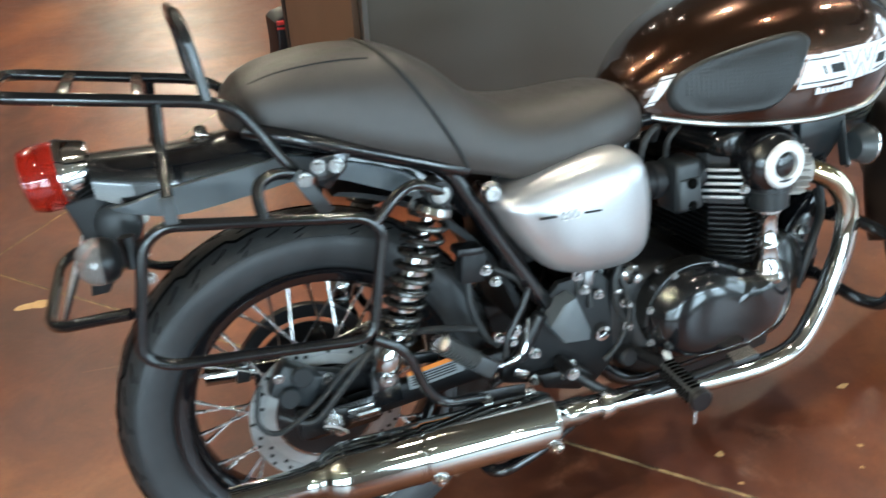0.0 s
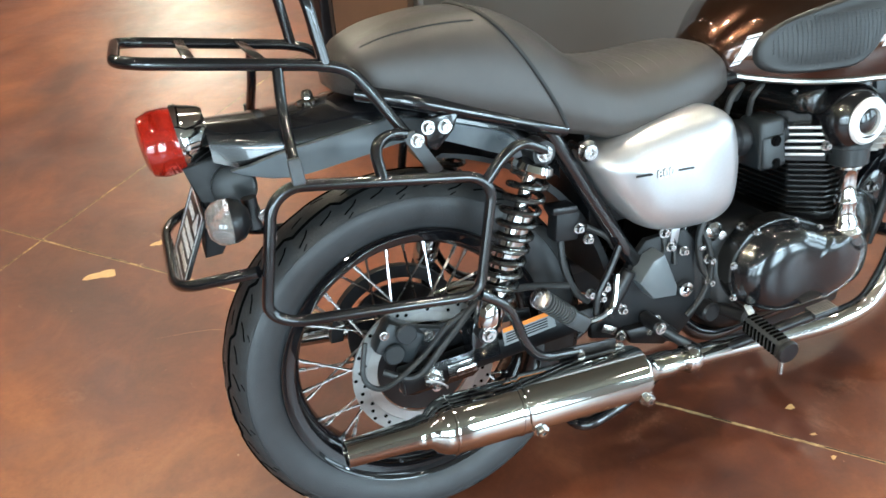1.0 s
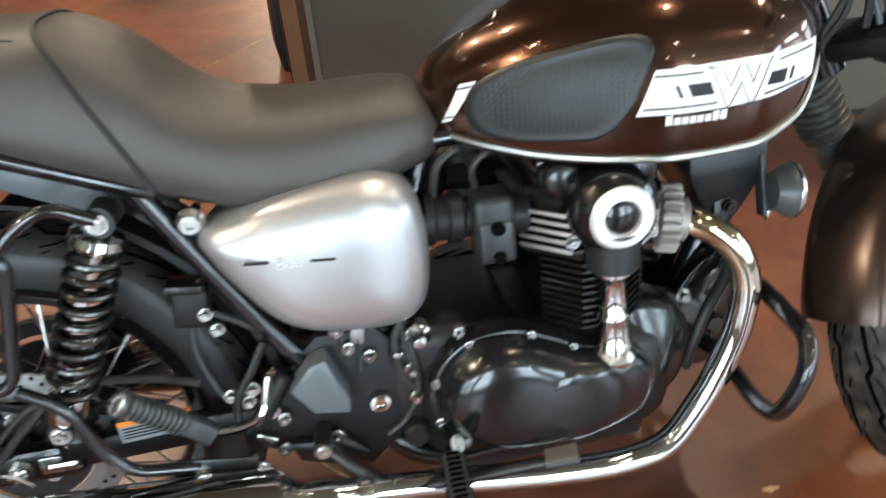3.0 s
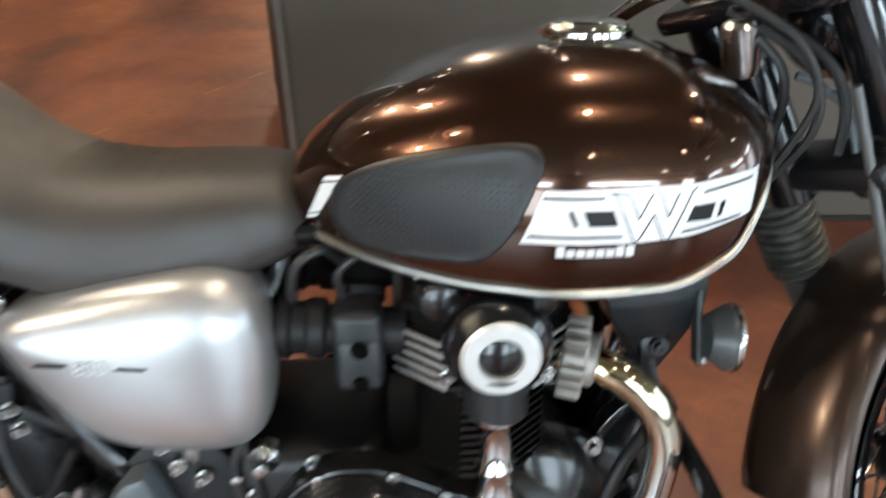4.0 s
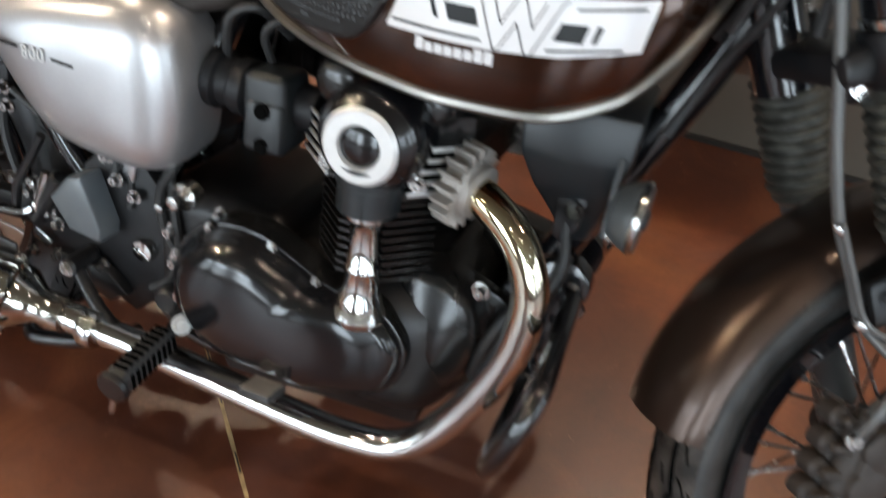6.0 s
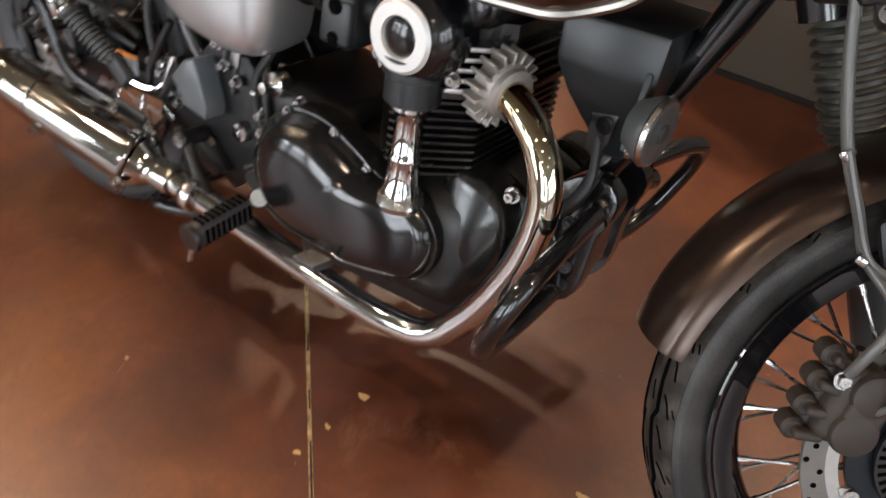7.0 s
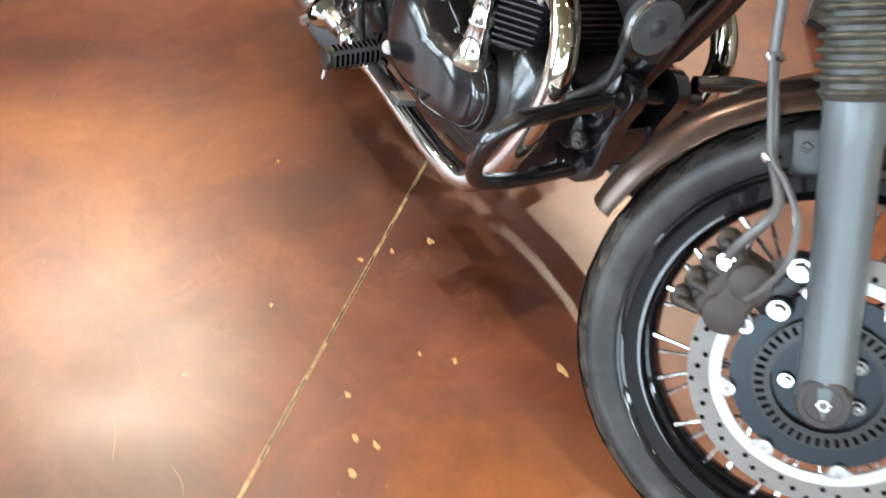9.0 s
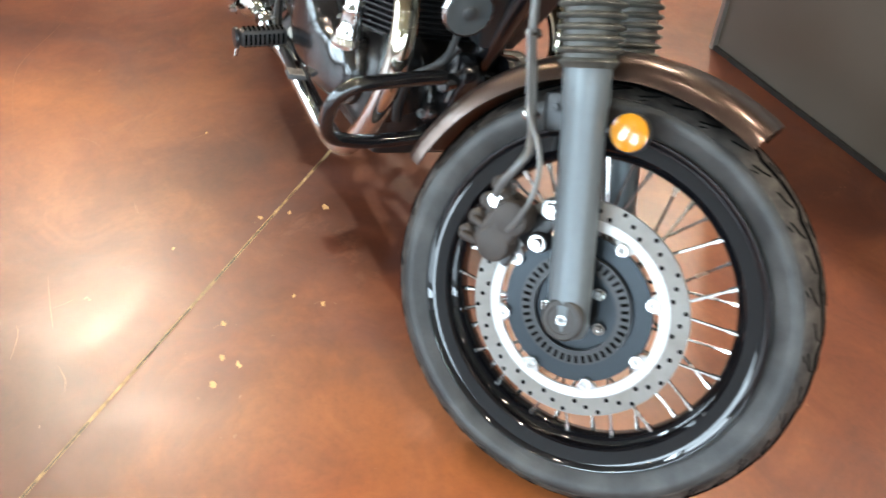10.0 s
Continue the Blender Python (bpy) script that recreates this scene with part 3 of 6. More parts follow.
def spotlight(at, aim):
    root = new("spotlight")
    m = look(at, aim)
    can = part("spot_can", lathe([(0.03, 0.0), (0.085, 0.02), (0.09, 0.14), (0.082, 0.14), (0.078, 0.05), (0.0, 0.045)], (m @ Matrix.Translation((0, 0, 0.30))).translation, m.to_3x3() @ Vector((0, 0, -1)), 24), SATIN, root)
    top = (m @ Matrix.Translation((0, 0, 0.30))).translation
    part("spot_bracket", rod(top, (top.x, top.y, H), 0.012, 10), SATIN, root)
    return tagged(root, "black ceiling spotlight turned towards the floor", "spotlight", "ceiling spotlights")


for at, aim, _ in SPOTS:
    spotlight(at, aim)

# ---- motorcycle ----
LEAN, HEADING = 13.0, 3.1
bike = new("motorcycle")
bike.matrix_world = Matrix.Translation((0, -0.045, 0)) @ pose(0, 0, 0, 0, 0, HEADING) @ pose(0, 0, 0, -LEAN, 0, 0)
tagged(bike, "retro twin-cylinder motorcycle, brown pearl tank, leaning on its side stand", "motorcycle")
REAR = Vector((0, 0, 0.325))
RAKE = radians(26)
AXIS = Vector((-math.sin(RAKE), 0, math.cos(RAKE)))
FRONT = Vector((1.462, 0, 0.305))       # front axle, bars straight
PIVOT = FRONT - Vector((math.cos(RAKE), 0, math.sin(RAKE))) * 0.055
STEER = Matrix.Translation(Vector((0.0, -0.03, 0.0))) @ Matrix.Translation(PIVOT) @ Matrix.Rotation(radians(33), 4, AXIS) @ Matrix.Translation(-PIVOT)


# -- wheels --
def crown(ro, rb, hw, u, lift=0.0):
    """A place on the tyre's rounded crown, u from -1 to 1 across it."""
    rm = rb + 0.52 * (ro - rb)
    f = u * math.pi / 2 * 0.98
    return rm + (ro - rm + lift) * math.cos(f) ** 0.8, (hw + lift) * math.sin(f)


def tyre_mesh(ro, rb, hw):
    """A tyre about the y axis: rounded crown, sidewall with a raised rib, and bead."""
    wall = [(rb, 0.62), (rb + 0.006, 0.72), (rb + 0.009, 0.77), (rb + 0.0125, 0.775), (rb + 0.015, 0.81), (rb + 0.03, 0.95)]
    prof = [(r, -hw * w) for r, w in wall] + [crown(ro, rb, hw, k / 10) for k in range(-10, 11)] + [(r, hw * w) for r, w in reversed(wall)]
    return lathe(prof, (0, 0, 0), (0, 1, 0), 96, closed=True)


def tread_band(ro, rb, hw):
    """The worn tread, a little proud of the carcass, with a stepped shoulder edge."""
    top = [crown(ro, rb, hw, 0.80 * k / 9, 0.0012) for k in range(-9, 10)]
    under = [crown(ro, rb, hw, 0.815 * k / 6, -0.001) for k in range(6, -7, -1)]
    return lathe(top + under, (0, 0, 0), (0, 1, 0), 120, closed=True)


def tread_groove(ro, rb, hw, path, r):
    """A tread groove: a dark channel along (angle, share of the half width) laid into the crown."""
    rm = rb + 0.52 * (ro - rb)
    pts = []
    fine = []
    for (z, u), (z1, u1) in zip(path, path[1:]):
        gap = (z1 - z + math.pi) % (2 * math.pi) - math.pi
        fine += [(z + gap * k / 4, u + (u1 - u) * k / 4) for k in range(4)]
    for z, u in fine + [path[-1]]:
        f = u * math.pi / 2 * 0.98
        q = rm + (ro - rm) * math.cos(f) ** 0.8 - r * 0.3 + 0.0012
        pts.append(Vector((q * math.cos(z), hw * math.sin(f), q * math.sin(z))))
    return sweep(bmesh.new(), pts, r, 5)


def wheel(name, m, ro, rb, hw, rim_hw, hub_r, hub_hw, n_spokes, label, rubber, tread, depth=0.0):
    # rim: a channel section with two flanges
    rl = rb + 0.009
    half = [(rb - 0.029 - depth, 0), (rb - 0.028 - depth, 0.25), (rb - 0.024 - depth, 0.42), (rb - 0.017 - depth, 0.50), (rb - 0.015 - depth, 0.66), (rb - 0.016 - depth, 0.78), (rb - 0.013 - depth, 0.86), (rb - 0.002, 0.90), (rl - 0.001, 0.96), (rl + 0.002, 1.0), (rl, 1.04), (rl - 0.003, 1.02)]
    inside = [(rb - 0.008, 0.72), (rb - 0.012, 0.45), (rb - 0.016, 0)]
    prof = [(r, -rim_hw * u) for r, u in half] + [(r, -rim_hw * u) for r, u in inside] + [(r, rim_hw * u) for r, u in reversed(inside[:-1])] + [(r, rim_hw * u) for r, u in reversed(half[1:])]
    rim = part(name, moved(lathe(prof, (0, 0, 0), (0, 1, 0), 96, closed=True), m), RIM, bike, label)
    part("tyre", moved(tyre_mesh(ro, rb, hw), m), rubber, rim, "black road tyre with zigzag tread grooves")
    part("tread", moved(tread_band(ro, rb, hw), m), tread, rim, "dusty tread band with a stepped shoulder", angle=25)
    g = bmesh.new()
    n = 22
    st = 2 * math.pi / n
    for side in (1, -1):
        zig = []
        for k in range(n):
            z0 = st * (k + (0.5 if side > 0 else 0))
            zig += [(z0, 0.30 * side), (z0 + 0.42 * st, 0.37 * side), (z0 + 0.56 * st, 0.25 * side)]
            for u, v, w in ((0.15, 0.46, 0.66), (0.62, 0.42, 0.58)):
                add(g, tread_groove(ro, rb, hw, [(z0 + u * st, v * side), (z0 + (u + 0.10) * st, (v + w) / 2 * side), (z0 + (u + 0.30) * st, w * side)], 0.0017))
            add(g, tread_groove(ro, rb, hw, [(z0 + 0.30 * st, 0.70 * side), (z0 + 0.42 * st, 0.78 * side)], 0.0014))
            add(g, tread_groove(ro, rb, hw, [(z0 + 0.10 * st, 0.08 * side), (z0 + 0.34 * st, 0.17 * side)], 0.0015))
        add(g, tread_groove(ro, rb, hw, zig + zig[:1], 0.0036))
    tagged(part("tread_pattern", moved(g, m), GROOVE, rim), kind="stuff")
    hub = lathe([(0.012, -hub_hw), (hub_r, -hub_hw), (hub_r, -hub_hw + 0.008), (hub_r * 0.72, -hub_hw + 0.016), (hub_r * 0.62, 0), (hub_r * 0.72, hub_hw - 0.016), (hub_r, hub_hw - 0.008), (hub_r, hub_hw), (0.012, hub_hw)], (0, 0, 0), (0, 1, 0), 32)
    part("hub", moved(hub, m), SATIN, rim)
    spoke_mesh = None
    for k in range(n_spokes):
        side = 1 if k % 2 else -1
        lead = 1 if (k // 2) % 2 else -1
        f = 2 * math.pi * (k + 0.5) / n_spokes
        h = f + lead * 0.62
        a = Vector((hub_r * 0.93 * math.cos(h), side * (hub_hw - 0.004), hub_r * 0.93 * math.sin(h)))
        b = Vector(((rb - 0.022) * math.cos(f), side * 0.010, (rb - 0.022) * math.sin(f)))
        bm = bmesh.new()
        n = b + (a - b).normalized() * 0.022
        rod(a, n, 0.0023, 6, bm)
        rod(n, b, 0.0038, 6, bm)
        part("spoke", moved(bm, m), DULL_CHROME, rim)
    return rim


rear_m = Matrix.Translation(REAR)
rear_wheel = wheel("rear_wheel", rear_m, 0.325, 0.2325, 0.064, 0.053, 0.062, 0.05, 40, "gloss black spoked rear rim", RUBBER, TREAD)
front_m = STEER @ Matrix.Translation(FRONT)
front_wheel = wheel("front_wheel", front_m, 0.3025, 0.2350, 0.046, 0.041, 0.05, 0.045, 40, "gloss black spoked front rim", DUSTY_TYRE, TREAD_DUST, 0.006)


def ring_plate(ro, ri, y0, y1, segs=72, wave=0.0, teeth=10):
    bm = bmesh.new()
    rows = []
    for r, y in ((ro, y0), (ro, y1), (ri, y1), (ri, y0)):
        rows.append([bm.verts.new(((r + (wave * math.cos(teeth * f) if r == ri else 0)) * math.cos(f), y, (r + (wave * math.cos(teeth * f) if r == ri else 0)) * math.sin(f))) for f in (2 * math.pi * k / segs for k in range(segs))])
    for i in range(4):
        a, b = rows[i], rows[(i + 1) % 4]
        for k in range(segs):
            bm.faces.new((a[k], a[(k + 1) % segs], b[(k + 1) % segs], b[k]))
    return bm


def disc(parent, m, ro, rm_, ri, y, steel):
    d = part("brake_disc", moved(ring_plate(ro, rm_, y - 0.0025, y + 0.0025), m), steel, parent, "drilled grey steel brake disc")
    part("disc_inner_ring", moved(ring_plate(rm_ - 0.0004, ri, y - 0.0021, y + 0.0021), m), DISC_INNER, parent, "bright inner ring of the brake disc")
    h = bmesh.new()
    for k in range(54):
        f = 2 * math.pi * k / 54
        r = rm_ + 0.005 + (ro - rm_ - 0.010) * (k % 3) / 2
        lathe([(0.0034, 0), (0.0034, 0.0005)], (r * math.cos(f), y - 0.0026, r * math.sin(f)), (0, -1, 0), 8, h)
    tagged(part("hole_pattern", moved(h, m), HOLE, d), kind="stuff")
    return d


disc(rear_wheel, rear_m, 0.128, 0.104, 0.086, -0.075, DISC_PALER)
part("disc_carrier", moved(ring_plate(0.084, 0.03, -0.072, -0.066, 60, 0.006, 10), rear_m), SATIN, rear_wheel)
disc(front_wheel, front_m, 0.152, 0.127, 0.113, -0.062, DISC)
part("disc_carrier", moved(ring_plate(0.104, 0.03, -0.061, -0.054, 72), front_m), DISC_HUB, front_wheel, "blue-black disc carrier")
for k in range(8):
    f = 2 * math.pi * k / 8 + 0.67
    out = [(0.115, -0.014), (0.1135, 0.014), (0.103, 0.008), (0.0985, 0.0), (0.103, -0.008)]
    lug = slab([(r * math.cos(f) - w * math.sin(f), r * math.sin(f) + w * math.cos(f)) for r, w in out], -0.0600, -0.0655, 0.001, smooth_steps=2)
    part("disc_lug", moved(lug, front_m), DISC_LUG, front_wheel)
    part("bobbin", moved(moved(ring_plate(0.0085, 0.0042, -0.069, -0.064, 20), Matrix.Translation((0.106 * math.cos(f), 0, 0.106 * math.sin(f)))), front_m), DULL_CHROME, front_wheel)
part("tone_ring", moved(ring_plate(0.078, 0.058, -0.070, -0.064, 72), front_m), SATIN, front_wheel, "slotted speed sensor ring")
sl = bmesh.new()
for k in range(44):
    f = 2 * math.pi * k / 44
    block((0.010, 0.001, 0.0042), pose(0.070 * math.cos(f), -0.0704, 0.070 * math.sin(f), 0, -math.degrees(f), 0), 0, sl)
tagged(part("slot_pattern", moved(sl, front_m), HOLE, front_wheel), kind="stuff")
for k in range(5):
    f = 2 * math.pi * k / 5 - 0.12
    part("hub_bolt", moved(bolt((0.041 * math.cos(f), -0.066, 0.041 * math.sin(f)), (0, -1, 0), 0.0062, 0.007), front_m), CHROME, front_wheel)
    f = 2 * math.pi * k / 5
    part("hub_bolt", moved(bolt((0.052 * math.cos(f), -0.072, 0.052 * math.sin(f)), (0, -1, 0), 0.007, 0.006), rear_m), DULL_CHROME, rear_wheel)
# sprocket and chain side
guard = [[Vector((r * math.cos(a), y, 0.325 + r * math.sin(a))) for r, y in ((0.128, 0.075), (0.128, 0.092), (0.105, 0.092), (0.105, 0.075))] for a in (radians(25 + 150 * k / 20) for k in range(21))]
part("chain_guard", loft(guard), SATIN, bike, "black chain guard")
part("sprocket", moved(ring_plate(0.098, 0.05, 0.066, 0.072, 90, 0.0), rear_m), SATIN, rear_wheel)

# -- swing arm, axle, chain guard --
for s in (-1, 1):
    bm = bmesh.new()
    a, b = Vector((0.50, s * 0.095, 0.345)), Vector((0.03, s * 0.098, 0.327))
    mid, d = (a + b) / 2, a - b
    block((d.length, 0.026, 0.042), Matrix.Translation(mid) @ pose(0, 0, 0, 0, -math.degrees(math.atan2(d.z, d.x)), 0), 0.006, bm)
    block((0.085, 0.032, 0.046), pose(-0.012, s * 0.1, 0.326), 0.006, bm)
    part("swing_arm", bm, SATIN, bike, "satin black swing arm")
ax = rod((0, 0.125, 0.326), (0, -0.118, 0.326), 0.009, 16)
lathe([(0.019, 0), (0.019, 0.004), (0.013, 0.004), (0.013, 0.014), (0.007, 0.018), (0.0, 0.018)], (0, -0.116, 0.326), (0, -1, 0), 6, ax)
part("rear_axle", ax, DULL_CHROME, bike, "steel axle nut with cotter pin")
castle = bmesh.new()
for k in range(6):
    f = 2 * math.pi * k / 6
    block((0.0055, 0.006, 0.0045), pose(0.0105 * math.cos(f), -0.133, 0.326 + 0.0105 * math.sin(f), 0, -math.degrees(f), 0), 0.001, castle)
part("castle_nut", castle, DULL_CHROME, bike)
part("cotter_pin", tube([(-0.018, -0.134, 0.334), (0.0, -0.135, 0.327), (0.014, -0.137, 0.316), (0.016, -0.134, 0.309)], 0.0018, 6), BRIGHT, bike)
part("axle_plate", slab([(-0.052, 0.308), (-0.052, 0.344), (-0.030, 0.351), (0.075, 0.351), (0.082, 0.343), (0.082, 0.311), (0.072, 0.303), (-0.040, 0.303)], -0.112, -0.1155, 0.0015), DARKCOVER, bike, "black axle adjuster plate")
for k in range(7):
    part("plate_notch", block((0.0016, 0.001, 0.006), pose(-0.004 + 0.008 * k, -0.1162, 0.346), 0), DULL_CHROME, bike)
adj = block((0.052, 0.006, 0.026), pose(0.052, -0.118, 0.328), 0.002)
rod((0.04, -0.121, 0.328), (0.075, -0.121, 0.328), 0.006, 8, adj)
part("chain_adjuster", adj, DULL_CHROME, bike)
lab = block((0.10, 0.002, 0.032), pose(0.185, -0.1095, 0.356, 0, -4, 0), 0.0008)
warning = part("warning_label", lab, LABEL, bike, "grey warning label with an orange bar")
part("label_bar", block((0.10, 0.001, 0.008), pose(0.185, -0.1112, 0.371, 0, -4, 0), 0), ORANGE, warning)
tb = bmesh.new()
for k in range(4):
    block((0.08, 0.0006, 0.0022), pose(0.18, -0.1109, 0.362 - 0.005 * k, 0, -4, 0), 0, tb)
part("label_writing", tb, DECAL_BLACK, warning)

# rear caliper and hose
cal = block((0.075, 0.04, 0.06), pose(-0.045, -0.098, 0.405, 0, 35, 0), 0.010)
rod((-0.06, -0.12, 0.395), (-0.06, -0.128, 0.395), 0.018, 20, cal, 0.003)
rod((-0.035, -0.12, 0.425), (-0.035, -0.128, 0.425), 0.018, 20, cal, 0.003)
block((0.05, 0.02, 0.035), pose(0.005, -0.095, 0.395, 0, 20, 0), 0.006, cal)
rear_cal = part("rear_caliper", cal, SHROUD, bike, "black rear brake caliper")
part("caliper_bolt", bolt((0.005, -0.106, 0.40), r=0.008), DULL_CHROME, rear_cal)
part("caliper_bolt", bolt((-0.07, -0.118, 0.43), r=0.006), DULL_CHROME, rear_cal)
part("brake_hose", tube([(-0.08, -0.11, 0.36), (-0.03, -0.128, 0.345), (0.03, -0.135, 0.40), (0.10, -0.13, 0.45), (0.19, -0.12, 0.44), (0.26, -0.12, 0.42)], 0.006, 8), HOSE, bike)
part("sensor_cable", tube([(-0.10, -0.105, 0.42), (-0.115, -0.118, 0.365), (-0.085, -0.124, 0.34), (-0.02, -0.128, 0.375), (0.04, -0.13, 0.425), (0.12, -0.128, 0.452)], 0.0045, 8), HOSE, bike)
part("torque_arm", block((0.20, 0.008, 0.02), pose(0.10, -0.085, 0.385, 0, 8, 0), 0.003), SATIN, bike)


# -- shocks --
def shock(s):
    top, low = Vector((0.208, s * 0.155, 0.683)), Vector((0.088, s * 0.15, 0.405))
    d = (low - top).normalized()
    n = (low - top).length
    body = rod(top + d * 0.03, low - d * 0.02, 0.011, 16)
    body_ob = part("shock_absorber", body, CHROME, bike, "chrome rear shock with a dark coil spring")
    sl2 = lathe([(0.024, 0.10), (0.024, 0.19), (0.02, 0.20), (0.02, n - 0.06), (0.024, n - 0.055), (0.024, n - 0.015), (0.015, n)], top, d, 24)
    part("damper_sleeve", sl2, CHROME, body_ob)
    coil = []
    fr = frame_of(d)
    turns, steps = 10, 16
    for k in range(turns * steps + 1):
        u = k / (turns * steps)
        f = 2 * math.pi * turns * u
        coil.append(top + d * (0.035 + u * (n - 0.095)) + (fr.to_3x3() @ Vector((math.cos(f), math.sin(f), 0))) * 0.029)
    part("spring", sweep(bmesh.new(), coil, 0.0048, 8), SPRING, body_ob)
    part("spring_seat", lathe([(0.012, 0.012), (0.031, 0.02), (0.034, 0.03), (0.031, 0.036), (0.012, 0.036)], top, d, 24), CHROME, body_ob)
    eye = rod(top + Vector((0, s * -0.02, 0)), top + Vector((0, s * 0.02, 0)), 0.019, 20)
    part("shock_eye", eye, SATIN, body_ob)
    part("shock_eye", rod(low + Vector((0, s * -0.02, 0)), low + Vector((0, s * 0.016, 0)), 0.017, 20), SATIN, body_ob)
    part("shock_bolt", bolt(top + Vector((0, s * 0.021, 0)), (0, s, 0), 0.0095, 0.010), DULL_CHROME, body_ob)
    part("shock_bolt", bolt(low + Vector((0, s * 0.018, 0)), (0, s, 0), 0.0095, 0.010), DULL_CHROME, body_ob)


shock(-1)
shock(1)
for s in (-1, 1):
    part("shock_bracket", slab([(0.066, 0.395), (0.075, 0.425), (0.10, 0.425), (0.112, 0.40), (0.115, 0.345), (0.065, 0.345)], s * 0.10, s * 0.145, 0.004), BLACK, bike)

# -- frame --
fr_parts = [("rear_rail", [(0.27, 0.13, 0.698), (0.231, 0.132, 0.712), (0.02, 0.125, 0.795), (-0.04, 0.09, 0.812)], 0.0125),
            ("rear_stay", [(0.228, 0.125, 0.712), (0.243, 0.122, 0.70), (0.39, 0.112, 0.43), (0.46, 0.10, 0.36)], 0.0145),
            ("cradle_rail", [(0.962, 0.012, 0.315), (0.94, 0.03, 0.265), (0.89, 0.08, 0.215), (0.55, 0.10, 0.21), (0.47, 0.10, 0.30)], 0.0155),
            ("top_rail", [(1.12, 0.02, 0.80), (0.9, 0.06, 0.72), (0.68, 0.07, 0.70), (0.40, 0.095, 0.695), (0.25, 0.12, 0.705)], 0.013),
            ("seat_post", [(0.60, 0.055, 0.69), (0.55, 0.08, 0.55), (0.48, 0.10, 0.36)], 0.015)]
for nm, pts, r in fr_parts:
    for s in (-1, 1):
        part(nm, pipe([(x, y * s, z) for x, y, z in pts], r, 0.05, 12), BLACK, bike)
part("down_tube", pipe([(1.155, 0, 0.79), (1.115, 0, 0.68), (0.99, 0, 0.40), (0.955, 0, 0.30)], 0.022, 0.08, 16), BLACK, bike)
part("steering_head", rod((1.20, 0, 0.70), (1.12, 0, 0.865), 0.03, 24), BLACK, bike)
part("cross_tube", rod((0.46, -0.10, 0.34), (0.46, 0.10, 0.34), 0.02, 16), BLACK, bike)

# -- rear mudguard, inner guard, tail --
fx = [-0.255, -0.20, -0.12, -0.02, 0.06, 0.14, 0.22, 0.28]
ft = [0.800, 0.796, 0.792, 0.797, 0.795, 0.775, 0.735, 0.68]
fb = [0.748, 0.726, 0.714, 0.722, 0.728, 0.700, 0.655, 0.60]
fw = [0.052, 0.066, 0.078, 0.083, 0.083, 0.083, 0.083, 0.083]


def arch(inset, x):
    t, b, w = interp(fx, ft, x) - inset, interp(fx, fb, x), interp(fx, fw, x) - inset
    out = []
    for k in range(17):
        f = math.pi * k / 16
        c, sn = math.cos(f), math.sin(f)
        out.append(Vector((x, -w * math.copysign(abs(c) ** 0.55, c), b + (t - b) * abs(sn) ** 0.6)))
    return out


xs = [-0.255 + 0.535 * k / 26 for k in range(27)]
rings = [arch(0, x) + arch(0.003, x)[::-1] for x in xs]
part("rear_mudguard", loft(rings), BLACK, bike, "gloss black rear mudguard")
# skirt coloured pale grey in place of the window mirrored in its gloss
part("mudguard_skirt", slab([(-0.235, 0.738), (-0.21, 0.742), (-0.15, 0.752), (-0.02, 0.762), (0.03, 0.76), (0.19, 0.70), (0.21, 0.655), (0.15, 0.682), (0.05, 0.724), (-0.05, 0.718), (-0.16, 0.712)], -0.082, -0.092, 0.003, smooth_steps=4), GREY_PLASTIC_OR_SHEEN, bike, "lower edge of the mudguard, its window sheen painted grey")
arc = []
for k in range(15):
    f = radians(8 + 70 * k / 14)
    arc.append((0.375 * math.cos(f), 0.375 * math.sin(f) + 0.325))
inner = [[Vector((x, w, z)) for w in (-0.085, -0.075, 0.075, 0.085)] + [Vector((x - 0.012, w, z - 0.004)) for w in (0.085, 0.075, -0.075, -0.085)] for x, z in arc]
part("inner_mudguard", loft(inner), PLASTIC, bike, "black plastic inner mudguard ahead of the rear wheel")

tail = lathe([(0.0, 0.0), (0.036, 0.0), (0.040, 0.006), (0.047, 0.03), (0.050, 0.035), (0.050, 0.043), (0.0, 0.043)], (-0.250, 0, 0.783), (-1, 0, -0.06), 32)
tail_ob = part("tail_lamp", tail, CHROME, bike, "round red tail lamp in a chrome bezel")
part("red_lens", lathe([(0.046, 0.040), (0.049, 0.050), (0.049, 0.074), (0.044, 0.090), (0.030, 0.096), (0.0, 0.098)], (-0.250, 0, 0.783), (-1, 0, -0.06), 32), RED, tail_ob, "glossy red lens")
br = slab([(-0.30, 0.745), (-0.225, 0.755), (-0.215, 0.69), (-0.245, 0.64), (-0.275, 0.60), (-0.30, 0.60), (-0.285, 0.68)], 0.035, -0.035, 0.006)
part("plate_bracket", br, PLASTIC, bike, "black number plate bracket")
for s in (-1, 1):
    part("reflector_housing", lathe([(0.022, -0.02), (0.032, -0.012), (0.034, 0.0), (0.032, 0.008), (0.028, 0.010), (0.0, 0.012)], (-0.235, s * 0.050, 0.705), (-0.25, s, 0.1), 28), SHROUD, bike, "round dark reflector housing")
PL = pose(-0.314, 0, 0.634, 0, 28, 0)
plate = part("number_plate", block((0.003, 0.185, 0.11), PL, 0.001), PLATE, bike, "dark plate with illegible pale bars")
pb = bmesh.new()
bars_at = [(-0.052, 0, 0.165, 0.003), (0.052, 0, 0.165, 0.003)]
